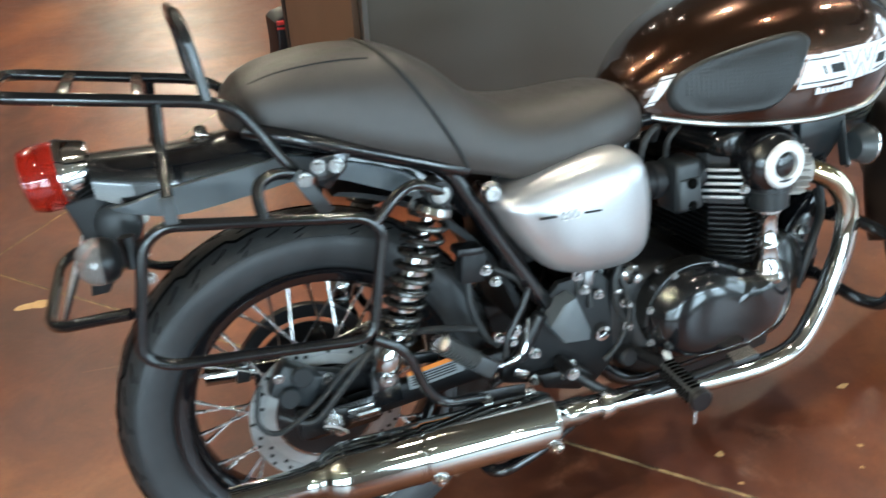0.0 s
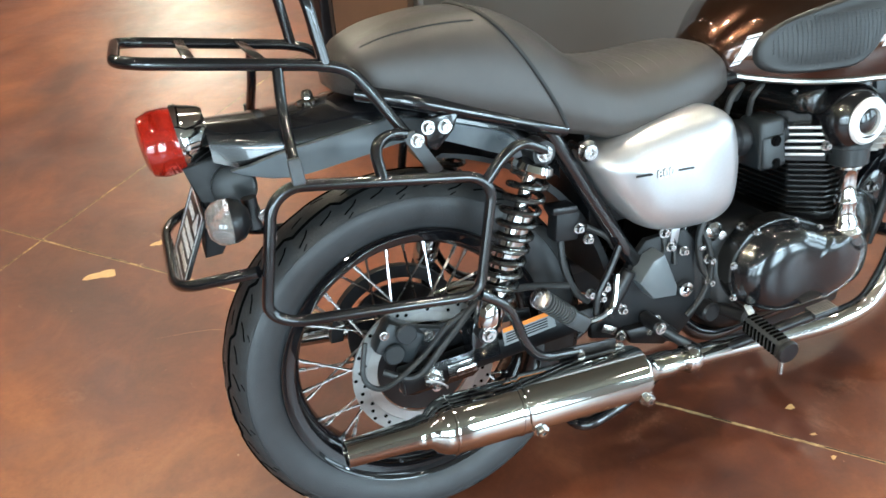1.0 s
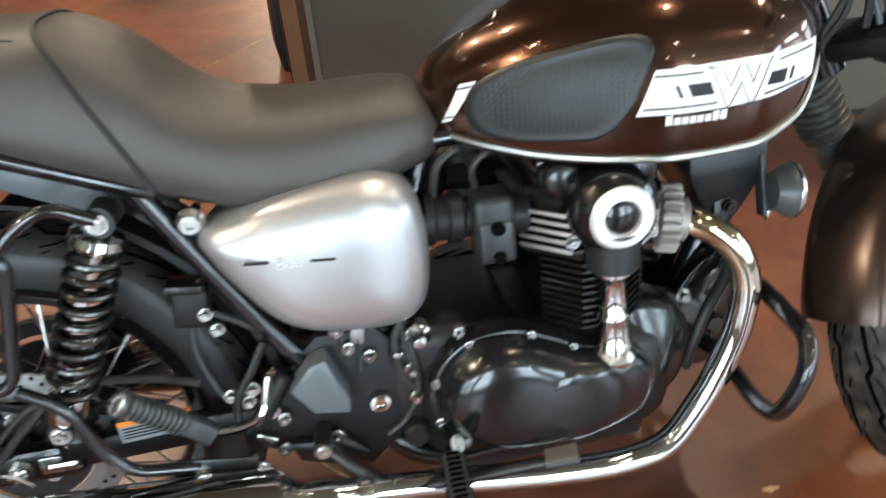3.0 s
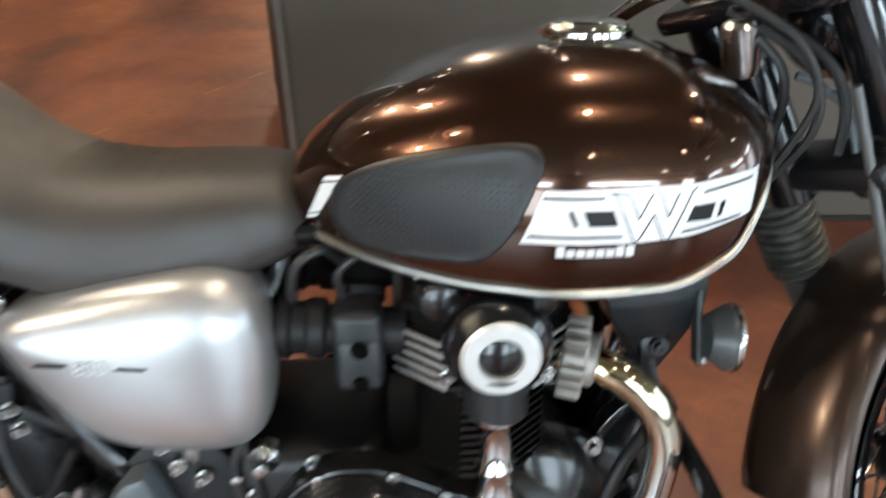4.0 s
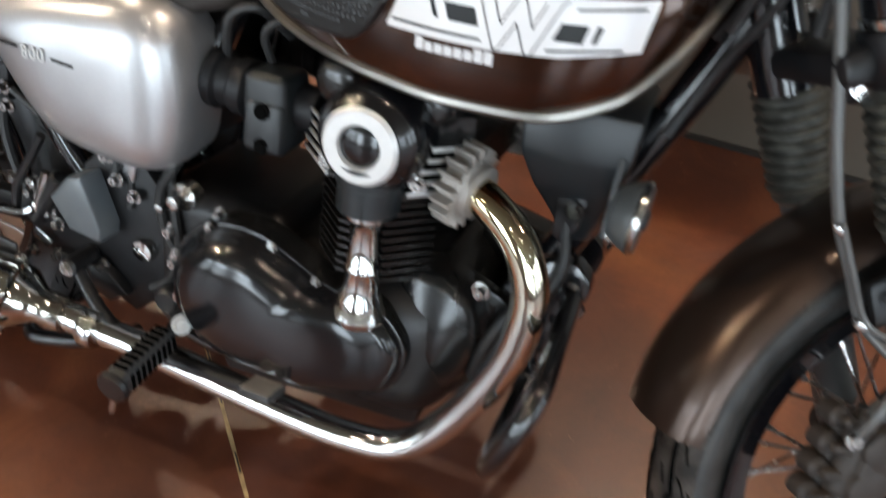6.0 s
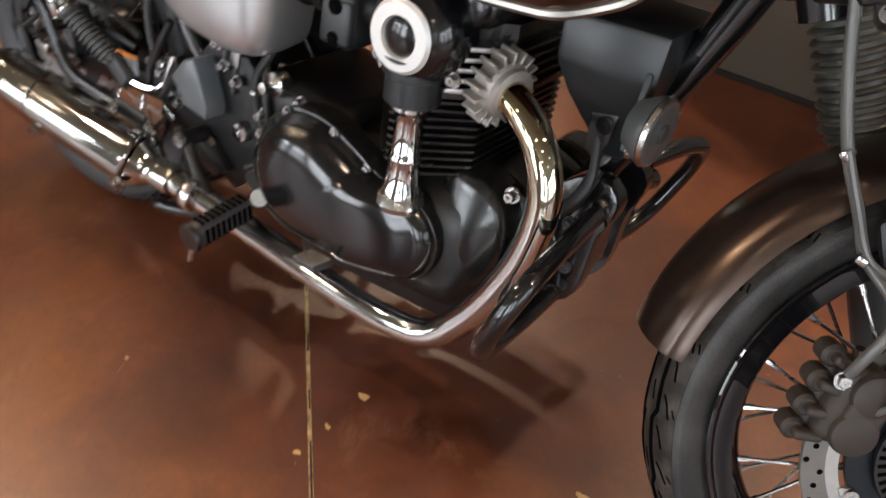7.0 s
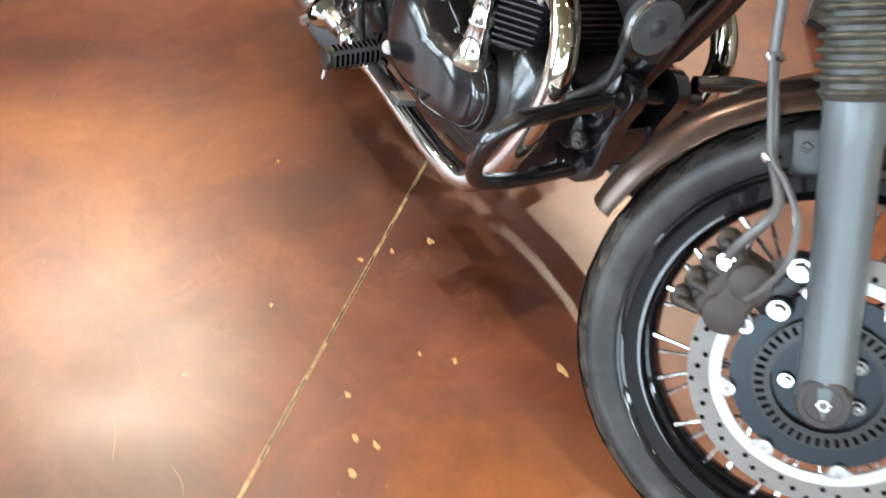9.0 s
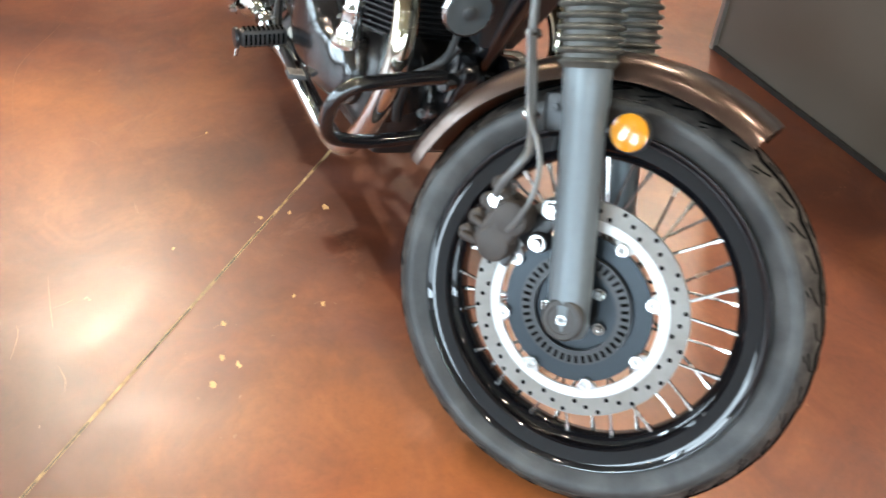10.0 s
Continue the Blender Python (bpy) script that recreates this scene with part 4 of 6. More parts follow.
for z, start, widths in ((0.030, -0.012, (0.020, 0.026, 0.018)), (0.004, -0.070, (0.030, 0.016, 0.038, 0.028)), (-0.014, -0.060, (0.022, 0.034, 0.014, 0.030)), (-0.034, -0.066, (0.040, 0.024, 0.036))):
    y = start
    for w in widths:
        bars_at.append((z, y + w / 2, w, 0.011))
        y += w + 0.006
for side in (-1, 1):
    for z, y, w, h in bars_at:
        block((0.0008, w, h), PL @ pose(side * 0.002, y, z), 0, pb)
    for y in (-0.083, 0.083):
        block((0.0008, 0.003, 0.107), PL @ pose(side * 0.002, y, 0), 0, pb)
    for k in range(4):
        block((0.0008, 0.044 - 0.011 * k, 0.007), PL @ pose(side * 0.002, -0.045, 0.022 + 0.0065 * k), 0, pb)
part("plate_writing", pb, WHITE, plate)
rimf = pipe([PL @ Vector((0, -0.094, 0.058)), PL @ Vector((0, 0.094, 0.058)), PL @ Vector((0, 0.094, -0.058)), PL @ Vector((0, -0.094, -0.058))], 0.003, 0.01, 6, True)
part("plate_frame", rimf, SATIN, plate)
for s in (-1, 1):
    stalk = rod((-0.215, s * 0.07, 0.672), (-0.25, s * 0.15, 0.690), 0.008, 10)
    rod((-0.225, s * 0.13, 0.665), (-0.225, s * 0.13, 0.71), 0.011, 10, stalk)
    body = lathe([(0.012, 0), (0.026, 0.01), (0.031, 0.022), (0.031, 0.026)], (-0.232, s * 0.165, 0.694), (-1, 0, 0.05), 20, stalk)
    sig = part("turn_signal", body, SATIN, bike, "black turn signal with a clear lens")
    part("clear_lens", lathe([(0.031, 0.026), (0.032, 0.034), (0.029, 0.046), (0.018, 0.056), (0.0, 0.059)], (-0.232, s * 0.165, 0.694), (-1, 0, 0.05), 20), CLEAR, sig)
    for z in (0.65, 0.685):
        part("signal_bolt", bolt((-0.21, s * 0.145, z), (0, s, 0), 0.007, 0.008), DULL_CHROME, sig)
knob = lathe([(0.020, 0), (0.018, 0.005), (0.010, 0.008), (0.009, 0.016), (0.006, 0.020), (0, 0.021)], (-0.095, 0.0, 0.792), (0, 0, 1), 14)
part("mudguard_bolt", knob, CHROME, bike)

# -- luggage rack --
rk = 0.0085
loop = [(0.020, -0.135, 0.735), (-0.012, -0.122, 0.792), (-0.05, -0.12, 0.852), (-0.09, -0.12, 0.866), (-0.318, -0.12, 0.911), (-0.345, -0.10, 0.916),
        (-0.345, 0.10, 0.916), (-0.318, 0.12, 0.911), (-0.09, 0.12, 0.866), (-0.05, 0.12, 0.852), (-0.012, 0.122, 0.792), (0.020, 0.135, 0.735)]
rack = part("luggage_rack", pipe(loop, rk, 0.035, 12), BLACK, bike, "gloss black tubular luggage rack")
for x, z in ((-0.255, 0.899), (-0.165, 0.881)):
    part("cross_bar", block((0.016, 0.236, 0.005), pose(x, 0, z + 0.004, 0, 11, 0), 0.002), BLACK, rack)
part("back_loop", pipe([(-0.083, -0.12, 0.866), (-0.092, -0.116, 0.955), (-0.098, -0.09, 0.978), (-0.098, 0.09, 0.978), (-0.092, 0.116, 0.955), (-0.083, 0.12, 0.866)], 0.0085, 0.03, 12), BLACK, rack)
part("rear_brace", pipe([(-0.240, -0.2, 0.628), (-0.335, -0.15, 0.612), (-0.350, -0.11, 0.607), (-0.350, 0.11, 0.607), (-0.335, 0.15, 0.612), (-0.240, 0.2, 0.628)], 0.0085, 0.03, 12), BLACK, rack)
for s in (-1, 1):
    stay = pipe([(-0.148, s * 0.122, 0.872), (-0.155, s * 0.135, 0.82), (-0.163, s * 0.195, 0.755)], 0.008, 0.02, 10)
    part("stay", stay, BLACK, rack)
    cl = block((0.018, 0.010, 0.036), pose(-0.163, s * 0.202, 0.752, s * 10, 0, 0), 0.003)
    part("stay_clamp", cl, DARK_STEEL, rack)
    bag = [(0.070, 0.497), (-0.212, 0.541), (-0.242, 0.565), (-0.205, 0.715), (-0.175, 0.734), (0.085, 0.684), (0.108, 0.66)]
    part("pannier_loop", pipe([(x, s * 0.2, z) for x, z in bag], rk, 0.03, 12, True), BLACK, rack, "gloss black tubular pannier loop")
    part("loop_arm", pipe([(0.07, s * 0.2, 0.497), (0.118, s * 0.195, 0.46), (0.14, s * 0.19, 0.38), (0.167, s * 0.185, 0.342), (0.245, s * 0.165, 0.318)], rk, 0.03, 10), BLACK, rack)
    part("loop_arm", pipe([(0.10, s * 0.2, 0.672), (0.13, s * 0.196, 0.70), (0.165, s * 0.19, 0.715), (0.208, s * 0.178, 0.688)], rk, 0.02, 10), BLACK, rack)
    part("loop_arm", pipe([(-0.05, s * 0.2, 0.712), (-0.052, s * 0.185, 0.755), (-0.02, s * 0.16, 0.762), (0.02, s * 0.14, 0.745)], rk, 0.025, 10), BLACK, rack)
    part("strap_plate", slab([(0.0, 0.75), (0.018, 0.757), (0.055, 0.69), (0.035, 0.682)], s * 0.15, s * 0.155, 0.002), DARK_STEEL, rack)
    part("rack_plate", slab([(0.04, 0.765), (0.095, 0.765), (0.085, 0.74), (0.055, 0.715), (0.04, 0.72)], s * 0.13, s * 0.138, 0.003), BLACK, rack)
    for at in ((0.020, 0.156, 0.742), (0.044, 0.139, 0.752), (0.070, 0.139, 0.748), (0.246, 0.168, 0.313)):
        part("rack_bolt", bolt((at[0], s * at[1], at[2]), (0, s, 0), 0.0078, 0.009), DULL_CHROME, rack)

# -- seat --
sx = [-0.062, -0.035, 0.03, 0.10, 0.18, 0.25, 0.31, 0.37, 0.45, 0.53, 0.586, 0.612, 0.625]
st = [0.838, 0.872, 0.893, 0.899, 0.892, 0.856, 0.803, 0.775, 0.765, 0.767, 0.765, 0.745, 0.715]
sb = [0.822, 0.815, 0.802, 0.770, 0.736, 0.709, 0.690, 0.670, 0.665, 0.671, 0.683, 0.692, 0.698]
sw = [0.045, 0.095, 0.122, 0.134, 0.140, 0.142, 0.141, 0.138, 0.131, 0.117, 0.101, 0.088, 0.068]


def seat_point(x, f):
    """f from 0 (left edge) over the top (0.5) to 1 (right edge)."""
    t, b, w = interp(sx, st, x), interp(sx, sb, x), interp(sx, sw, x)
    a = math.pi * (1 - f)
    c, sn = math.cos(a), math.sin(a)
    return Vector((x, -math.copysign(abs(c) ** 0.62, c) * w, b + (t - b) * abs(sn) ** 0.62))


xs = [sx[0] + (sx[-1] - sx[0]) * k / 44 for k in range(45)]
rings = []
for x in xs:
    ring = [seat_point(x, k / 28) for k in range(29)]
    b = interp(sx, sb, x)
    w = interp(sx, sw, x)
    ring += [Vector((x, y * w, b - 0.012)) for y in ((0.9, 0.5, 0, -0.5, -0.9) if ring[-1].y > 0 else (-0.9, -0.5, 0, 0.5, 0.9))]
    rings.append(ring)
seat = part("seat", loft(rings), VINYL, bike, "black vinyl humped seat with a seam across it", angle=60)


def on_seat(path, r, off=0.001):
    bm = bmesh.new()
    pts = []
    for x, f in path:
        p = seat_point(x, f)
        n = Vector((0, p.y * 2.2, p.z - 0.70)).normalized()
        pts.append(p + n * off)
    return sweep(bm, pts, r, 8)


part("seam_piping", on_seat([(0.268 - 0.105 * math.sin(math.pi * k / 40) ** 0.8, k / 40) for k in range(0, 41)], 0.0034), PIPING, seat)
part("seam_piping", on_seat([(-0.02 + 0.17 * k / 14, 0.70 - 0.02 * k / 14) for k in range(15)], 0.0014, 0.0004), PIPING, seat)
for k in range(9):
    x = 0.36 + 0.027 * k
    part("stitch_rib", on_seat([(x, 0.26 + 0.48 * j / 16) for j in range(17)], 0.0009, -0.0006), VINYL, seat)

# -- fuel tank --
tx = [0.598, 0.608, 0.64, 0.68, 0.74, 0.82, 0.90, 0.98, 1.05, 1.085, 1.11, 1.125, 1.13]
tt = [0.738, 0.766, 0.803, 0.833, 0.863, 0.887, 0.898, 0.895, 0.873, 0.851, 0.830, 0.815, 0.81]
tb_ = [0.722, 0.712, 0.701, 0.692, 0.682, 0.675, 0.672, 0.675, 0.699, 0.734, 0.772, 0.800, 0.805]
tw = [0.025, 0.060, 0.092, 0.124, 0.160, 0.192, 0.208, 0.207, 0.188, 0.158, 0.115, 0.06, 0.02]


def tank_keys(x):
    t, b, w = interp(tx, tt, x), interp(tx, tb_, x), interp(tx, tw, x)
    return t, b, w, b + 0.30 * (t - b)


def tank_y(x, z):
    """How far the right flank stands out at a place of the side view."""
    t, b, w, m = tank_keys(x)
    if z >= m:
        s = min(1.0, max(0.0, (z - m) / max(1e-6, t - m))) ** (1 / 0.80)
        return w * max(0.0, math.cos(math.asin(s))) ** 0.74
    s = min(1.0, (m - z) / max(1e-6, m - b))
    return w * (1 - 0.07 * s * s)


def tank_ring(x):
    t, b, w, m = tank_keys(x)
    half = []
    for k in range(5):
        s = 1 - k / 5
        half.append((w * (1 - 0.07 * s * s), m - (m - b) * s))
    for k in range(19):
        a = math.pi / 2 * k / 18
        half.append((w * max(0.0, math.cos(a)) ** 0.74, m + (t - m) * math.sin(a) ** 0.80))
    ring = [Vector((x, -y, z)) for y, z in half] + [Vector((x, y, z)) for y, z in half[-2::-1]]
    ring += [Vector((x, w * 0.6, b + 0.004)), Vector((x, -w * 0.6, b + 0.004))]
    return ring


xs = sorted(set([tx[0] + (tx[-1] - tx[0]) * (0.5 - 0.5 * math.cos(math.pi * k / 56)) for k in range(57)]))
tank = part("fuel_tank", loft([tank_ring(x) for x in xs]), TANK, bike, "glossy brown pearl teardrop fuel tank", angle=70)
for s in (-1, 1):
    pts = [Vector((x, s * interp(tx, tw, x) * 0.925, interp(tx, tb_, x) - 0.001)) for x in xs]
    bm = bmesh.new()
    sweep(bm, pts, 0.0062, 8)
    part("seam_flange", bm, SEAM, tank, "bright metal seam along the tank's foot")


def on_tank(quads, off, nu=14, nv=6, side=-1, thick=0.0):
    """Patches given by four side-view corners, laid on the tank's flank."""
    bm = bmesh.new()
    for a, b, c, d in quads:
        rows = []
        for i in range(nu + 1):
            row = []
            for j in range(nv + 1):
                u, v = i / nu, j / nv
                x = (a[0] * (1 - u) + b[0] * u) * (1 - v) + (d[0] * (1 - u) + c[0] * u) * v
                z = (a[1] * (1 - u) + b[1] * u) * (1 - v) + (d[1] * (1 - u) + c[1] * u) * v
                row.append(bm.verts.new((x, side * (tank_y(x, z) + off), z)))
            rows.append(row)
        for r0, r1 in zip(rows, rows[1:]):
            for j in range(nv):
                bm.faces.new((r0[j], r1[j], r1[j + 1], r0[j + 1]))
    return bm


PADS = [(0.651, 0.739), (0.665, 0.770), (0.715, 0.797), (0.79, 0.816), (0.842, 0.821), (0.858, 0.809), (0.851, 0.785), (0.828, 0.735), (0.799, 0.705), (0.763, 0.700), (0.70, 0.700), (0.662, 0.712)]


def knee_pad(side):
    out = catmull([Vector((x, 0, z)) for x, z in PADS], 5, True)
    c = sum(out, Vector()) / len(out)
    bm = bmesh.new()
    loops = []
    for f, off in ((0.0, 0.0003), (0.01, 0.0045), (0.04, 0.0065), (0.10, 0.0068), (0.12, 0.0060), (0.3, 0.0062), (0.55, 0.0064), (0.8, 0.0064)):
        loops.append([bm.verts.new((q.x, side * (tank_y(q.x, q.z) + off), q.z)) for q in (p.lerp(c, f) for p in out)])
    n = len(out)
    for a, b in zip(loops, loops[1:]):
        for k in range(n):
            bm.faces.new((a[k], a[(k + 1) % n], b[(k + 1) % n], b[k]))
    bm.faces.new(loops[-1])
    return bm


for s in (-1, 1):
    pad = part("knee_pad", knee_pad(s), PAD, tank, "black rubber knee pad with a fine grid")
    g = bmesh.new()
    for i in range(26):
        for j in range(13):
            x, z = 0.675 + 0.0064 * i, 0.712 + 0.0066 * j
            if (x - 0.757) ** 2 / 0.088 ** 2 + (z - 0.758 - 0.12 * (x - 0.757)) ** 2 / 0.045 ** 2 < 1:
                block((0.0042, 0.0010, 0.0042), pose(x, s * (tank_y(x, z) + 0.0058), z), 0, g)
    tagged(part("pad_grid", g, PAD, pad), kind="stuff")
    part("stripe", on_tank([((0.8366, 0.7285), (0.9425, 0.7290), (0.9425, 0.7830), (0.8580, 0.7810)), ((0.9425, 0.7290), (1.000, 0.7345), (1.000, 0.7845), (0.9425, 0.7830)),
                            ((1.000, 0.7345), (1.064, 0.7475), (1.070, 0.7910), (1.000, 0.7845))], 0.0006, 14, 10, s), WHITE, tank, "white side stripe with black boxes")
    part("stripe_end", on_tank([((0.6235, 0.7185), (0.6353, 0.7224), (0.6665, 0.7737), (0.6478, 0.7690))], 0.0006, 4, 8, s), WHITE, tank)
    for q in (((0.6262, 0.7238), (0.6382, 0.7277), (0.6393, 0.7297), (0.6273, 0.7258)), ((0.6440, 0.7615), (0.6623, 0.7665), (0.6635, 0.7687), (0.6452, 0.7637)),
              ((0.8790, 0.7619), (0.8835, 0.7619), (0.8899, 0.7473), (0.8853, 0.7473)), ((0.8933, 0.7620), (0.9215, 0.7620), (0.9269, 0.7471), (0.8994, 0.7471)),
              ((0.9974, 0.7635), (1.0202, 0.7646), (1.0165, 0.7490), (0.9917, 0.7485)), ((1.0263, 0.7647), (1.0315, 0.7652), (1.0277, 0.7511), (1.0231, 0.7499)),
              ((0.8560, 0.7727), (0.9127, 0.7727), (0.9127, 0.7750), (0.8567, 0.7750)), ((0.8430, 0.7351), (0.9310, 0.7351), (0.9303, 0.7374), (0.8440, 0.7374)),
              ((1.0070, 0.7748), (1.0610, 0.7820), (1.0612, 0.7845), (1.0080, 0.7771)), ((0.9872, 0.7377), (1.0498, 0.7466), (1.0502, 0.7490), (0.9880, 0.7400))):
        part("stripe_box", on_tank([q], 0.0012, 8, 4, s), DECAL_BLACK, tank)
    # serifed emblem drawn in thin dark lines on the stripe
    lines = [((0.9181, 0.7787), (0.9235, 0.7762), (0.9424, 0.7300)), ((0.9371, 0.7742), (0.9459, 0.7534), (0.9545, 0.7712)), ((0.9469, 0.7323), (0.9596, 0.7567), (0.9704, 0.7311)),
             ((0.9657, 0.7753), (0.9735, 0.7546), (0.9826, 0.7768)), ((0.9751, 0.7309), (0.9956, 0.7781), (1.0003, 0.7815)), ((0.9330, 0.7772), (0.9371, 0.7742)), ((0.9545, 0.7712), (0.9580, 0.7772)),
             ((0.9620, 0.7778), (0.9657, 0.7753)), ((0.9181, 0.7787), (0.9330, 0.7772)), ((0.9424, 0.7300), (0.9469, 0.7323)), ((0.9704, 0.7311), (0.9751, 0.7309))]
    quads = []
    for pts in lines:
        for p, q in zip(pts, pts[1:]):
            d = Vector((q[0] - p[0], q[1] - p[1])).normalized()
            n = Vector((-d.y, d.x)) * 0.0006
            quads.append(((p[0] - n.x, p[1] - n.y), (q[0] - n.x, q[1] - n.y), (q[0] + n.x, q[1] + n.y), (p[0] + n.x, p[1] + n.y)))
    part("emblem", on_tank(quads, 0.0014, 8, 1, s), DECAL_BLACK, tank, "serifed emblem outlined in thin dark lines")
    for k in range(8):
        x, up = 0.8700 + 0.0094 * k, 0.0030 if k in (0, 6, 7) else 0
        part("name_bar", on_tank([((x, 0.7155), (x + 0.0078, 0.7155), (x + 0.0078, 0.7240 + up), (x, 0.7240 + up))], 0.0010, 2, 2, s), WHITE, tank)
cap = lathe([(0.050, -0.008), (0.052, 0.003), (0.051, 0.009), (0.047, 0.012), (0.046, 0.015), (0.036, 0.018), (0.020, 0.019), (0.0, 0.0195)], (0.935, 0, 0.893), (0.02, 0, 1), 32, wobble=lambda k, r: 1.0)
cap_ob = part("filler_cap", cap, CHROME, tank, "chrome fuel filler cap")
part("cap_rim", lathe([(0.056, -0.002), (0.058, 0.002), (0.056, 0.005), (0.050, 0.005)], (0.935, 0, 0.890), (0.02, 0, 1), 32), DULL_CHROME, cap_ob)

# -- side covers --
def lettering(text, size, grow, depth):
    """Raised characters in the x-y plane, centred, facing +z."""
    cu = bpy.data.curves.new("text", "FONT")
    cu.body, cu.size, cu.offset, cu.extrude = text, size, grow, depth
    cu.align_x, cu.align_y, cu.resolution_u, cu.space_character = "CENTER", "CENTER", 4, 1.05
    ob = bpy.data.objects.new("text", cu)
    me = ob.to_mesh()
    bm = bmesh.new()
    bm.from_mesh(me)
    ob.to_mesh_clear()
    bpy.data.objects.remove(ob)
    bpy.data.curves.remove(cu)
    return bm


COVER = [(0.307, 0.640), (0.36, 0.664), (0.455, 0.680), (0.525, 0.683), (0.567, 0.661), (0.582, 0.62), (0.584, 0.56), (0.570, 0.50), (0.528, 0.478), (0.44, 0.484), (0.385, 0.508), (0.345, 0.555), (0.315, 0.605)]


def cover(s):
    out = catmull([Vector((x, 0, z)) for x, z in COVER], 6, True)
    c = Vector((0.46, 0, 0.59))
    bm = bmesh.new()
    loops = []
    for f, y in ((0.03, 0.070), (0.005, 0.10), (0.0, 0.13), (0.012, 0.145), (0.05, 0.158), (0.12, 0.169), (0.25, 0.178), (0.45, 0.184), (0.7, 0.187), (0.9, 0.188)):
        loops.append([bm.verts.new((q.x, s * y, q.z)) for q in (p.lerp(c, f) for p in out)])
    n = len(out)
    for a, b in zip(loops, loops[1:]):
        for k in range(n):
            bm.faces.new((a[k], a[(k + 1) % n], b[(k + 1) % n], b[k]))
    bm.faces.new(loops[-1])
    return bm


for s in (-1, 1):
    cov = part("side_cover", cover(s), SILVER, bike, "silver metallic rounded side cover", angle=70)
    for name, mat, grow, lift in (("emblem_shadow_plate", ALLOY, 0.0003, -0.0006), ("cover_emblem", BRIGHT, 0.0, 0.0006)):
        em = lettering("800", 0.021, grow, 0.0012)
        m = pose(0.413, s * (0.1885 + lift), 0.6055) @ (Matrix(((1, 0, 0, 0), (0, 0, -1, 0), (0, 1, 0, 0), (0, 0, 0, 1))) if s < 0 else Matrix(((-1, 0, 0, 0), (0, 0, 1, 0), (0, 1, 0, 0), (0, 0, 0, 1))))
        part(name, moved(em, m), mat, cov, "small chrome number emblem" if mat is BRIGHT else "")
    part("emblem_bar", block((0.030, 0.003, 0.0035), pose(0.374, s * 0.187, 0.610, 0, 5, 0), 0.001), DECAL_BLACK, cov)
    part("emblem_bar", block((0.030, 0.003, 0.0035), pose(0.452, s * 0.188, 0.603, 0, 5, 0), 0.001), DECAL_BLACK, cov)
    part("cover_knob", lathe([(0.006, -0.05), (0.006, 0), (0.017, 0.0), (0.018, 0.006), (0.014, 0.010), (0.012, 0.016), (0.006, 0.016), (0.005, 0.012)], (0.302, s * 0.135, 0.656), (0, s, 0), 20), DULL_CHROME, cov)
part("battery_box", block((0.22, 0.16, 0.19), pose(0.44, 0, 0.585), 0.01), PLASTIC, bike)

# -- engine --
def rounded_box(cx, cy, cz, lx, ly, lz, r, bm=None):
    return block((lx, ly, lz), pose(cx, cy, cz), r, bm, 4)


crank = rounded_box(0.735, 0.0, 0.315, 0.40, 0.29, 0.21, 0.07)
engine = part("engine", crank, CASE_ROUGH, bike, "black painted vertical twin engine case")
BEVEL = [(0.563, 0.355), (0.580, 0.405), (0.625, 0.441), (0.685, 0.445), (0.735, 0.425), (0.785, 0.402), (0.845, 0.392), (0.882, 0.352), (0.878, 0.300), (0.845, 0.270), (0.757, 0.256), (0.645, 0.262), (0.585, 0.300)]
part("gearbox_case", rounded_box(0.60, 0.0, 0.36, 0.20, 0.24, 0.17, 0.03), CASE_ROUGH, engine)
part("front_case", rounded_box(0.885, 0.0, 0.315, 0.13, 0.24, 0.17, 0.06), CASE_ROUGH, engine)
part("alternator_cover", slab([(x + 0.02, z) for x, z in BEVEL], 0.11, 0.165, 0.012, smooth_steps=5), CASE, engine)
part("cover_flange", slab(BEVEL, -0.12, -0.158, 0.004, smooth_steps=5), CASE, engine)


def bevel_cover():
    out = catmull([Vector((x, 0, z)) for x, z in BEVEL], 6, True)
    c = Vector((0.70, 0, 0.348))
    bm = bmesh.new()
    loops = []
    for f, y in ((0.035, 0.155), (0.045, 0.164), (0.08, 0.168), (0.11, 0.176), (0.18, 0.189), (0.30, 0.198), (0.48, 0.203), (0.72, 0.205)):
        row = []
        for p in out:
            g = f * (0.75 if p.x > 0.77 else 1.0)
            q = p.lerp(c, g)
            row.append(bm.verts.new((q.x, -y + (0.012 * max(0, q.x - 0.74) / 0.12 if y > 0.18 else 0), q.z)))
        loops.append(row)
    n = len(out)
    for a, b in zip(loops, loops[1:]):
        for k in range(n):
            bm.faces.new((a[k], a[(k + 1) % n], b[(k + 1) % n], b[k]))
    bm.faces.new(loops[-1])
    return bm


bev = part("bevel_cover", bevel_cover(), DARKCOVER, engine, "smooth semi-gloss black engine side cover", angle=70)
for x, z in ((0.572, 0.382), (0.622, 0.434), (0.706, 0.434), (0.764, 0.404), (0.826, 0.358), (0.866, 0.306), (0.572, 0.318), (0.606, 0.276), (0.700, 0.262), (0.790, 0.266), (0.872, 0.335)):
    part("cover_bolt", bolt((x, -0.160, z), r=0.0055, h=0.006), DULL_CHROME, bev)
part("cover_plug", rod((0.745, -0.195, 0.29), (0.745, -0.203, 0.29), 0.006, 12), DARKCOVER, bev)
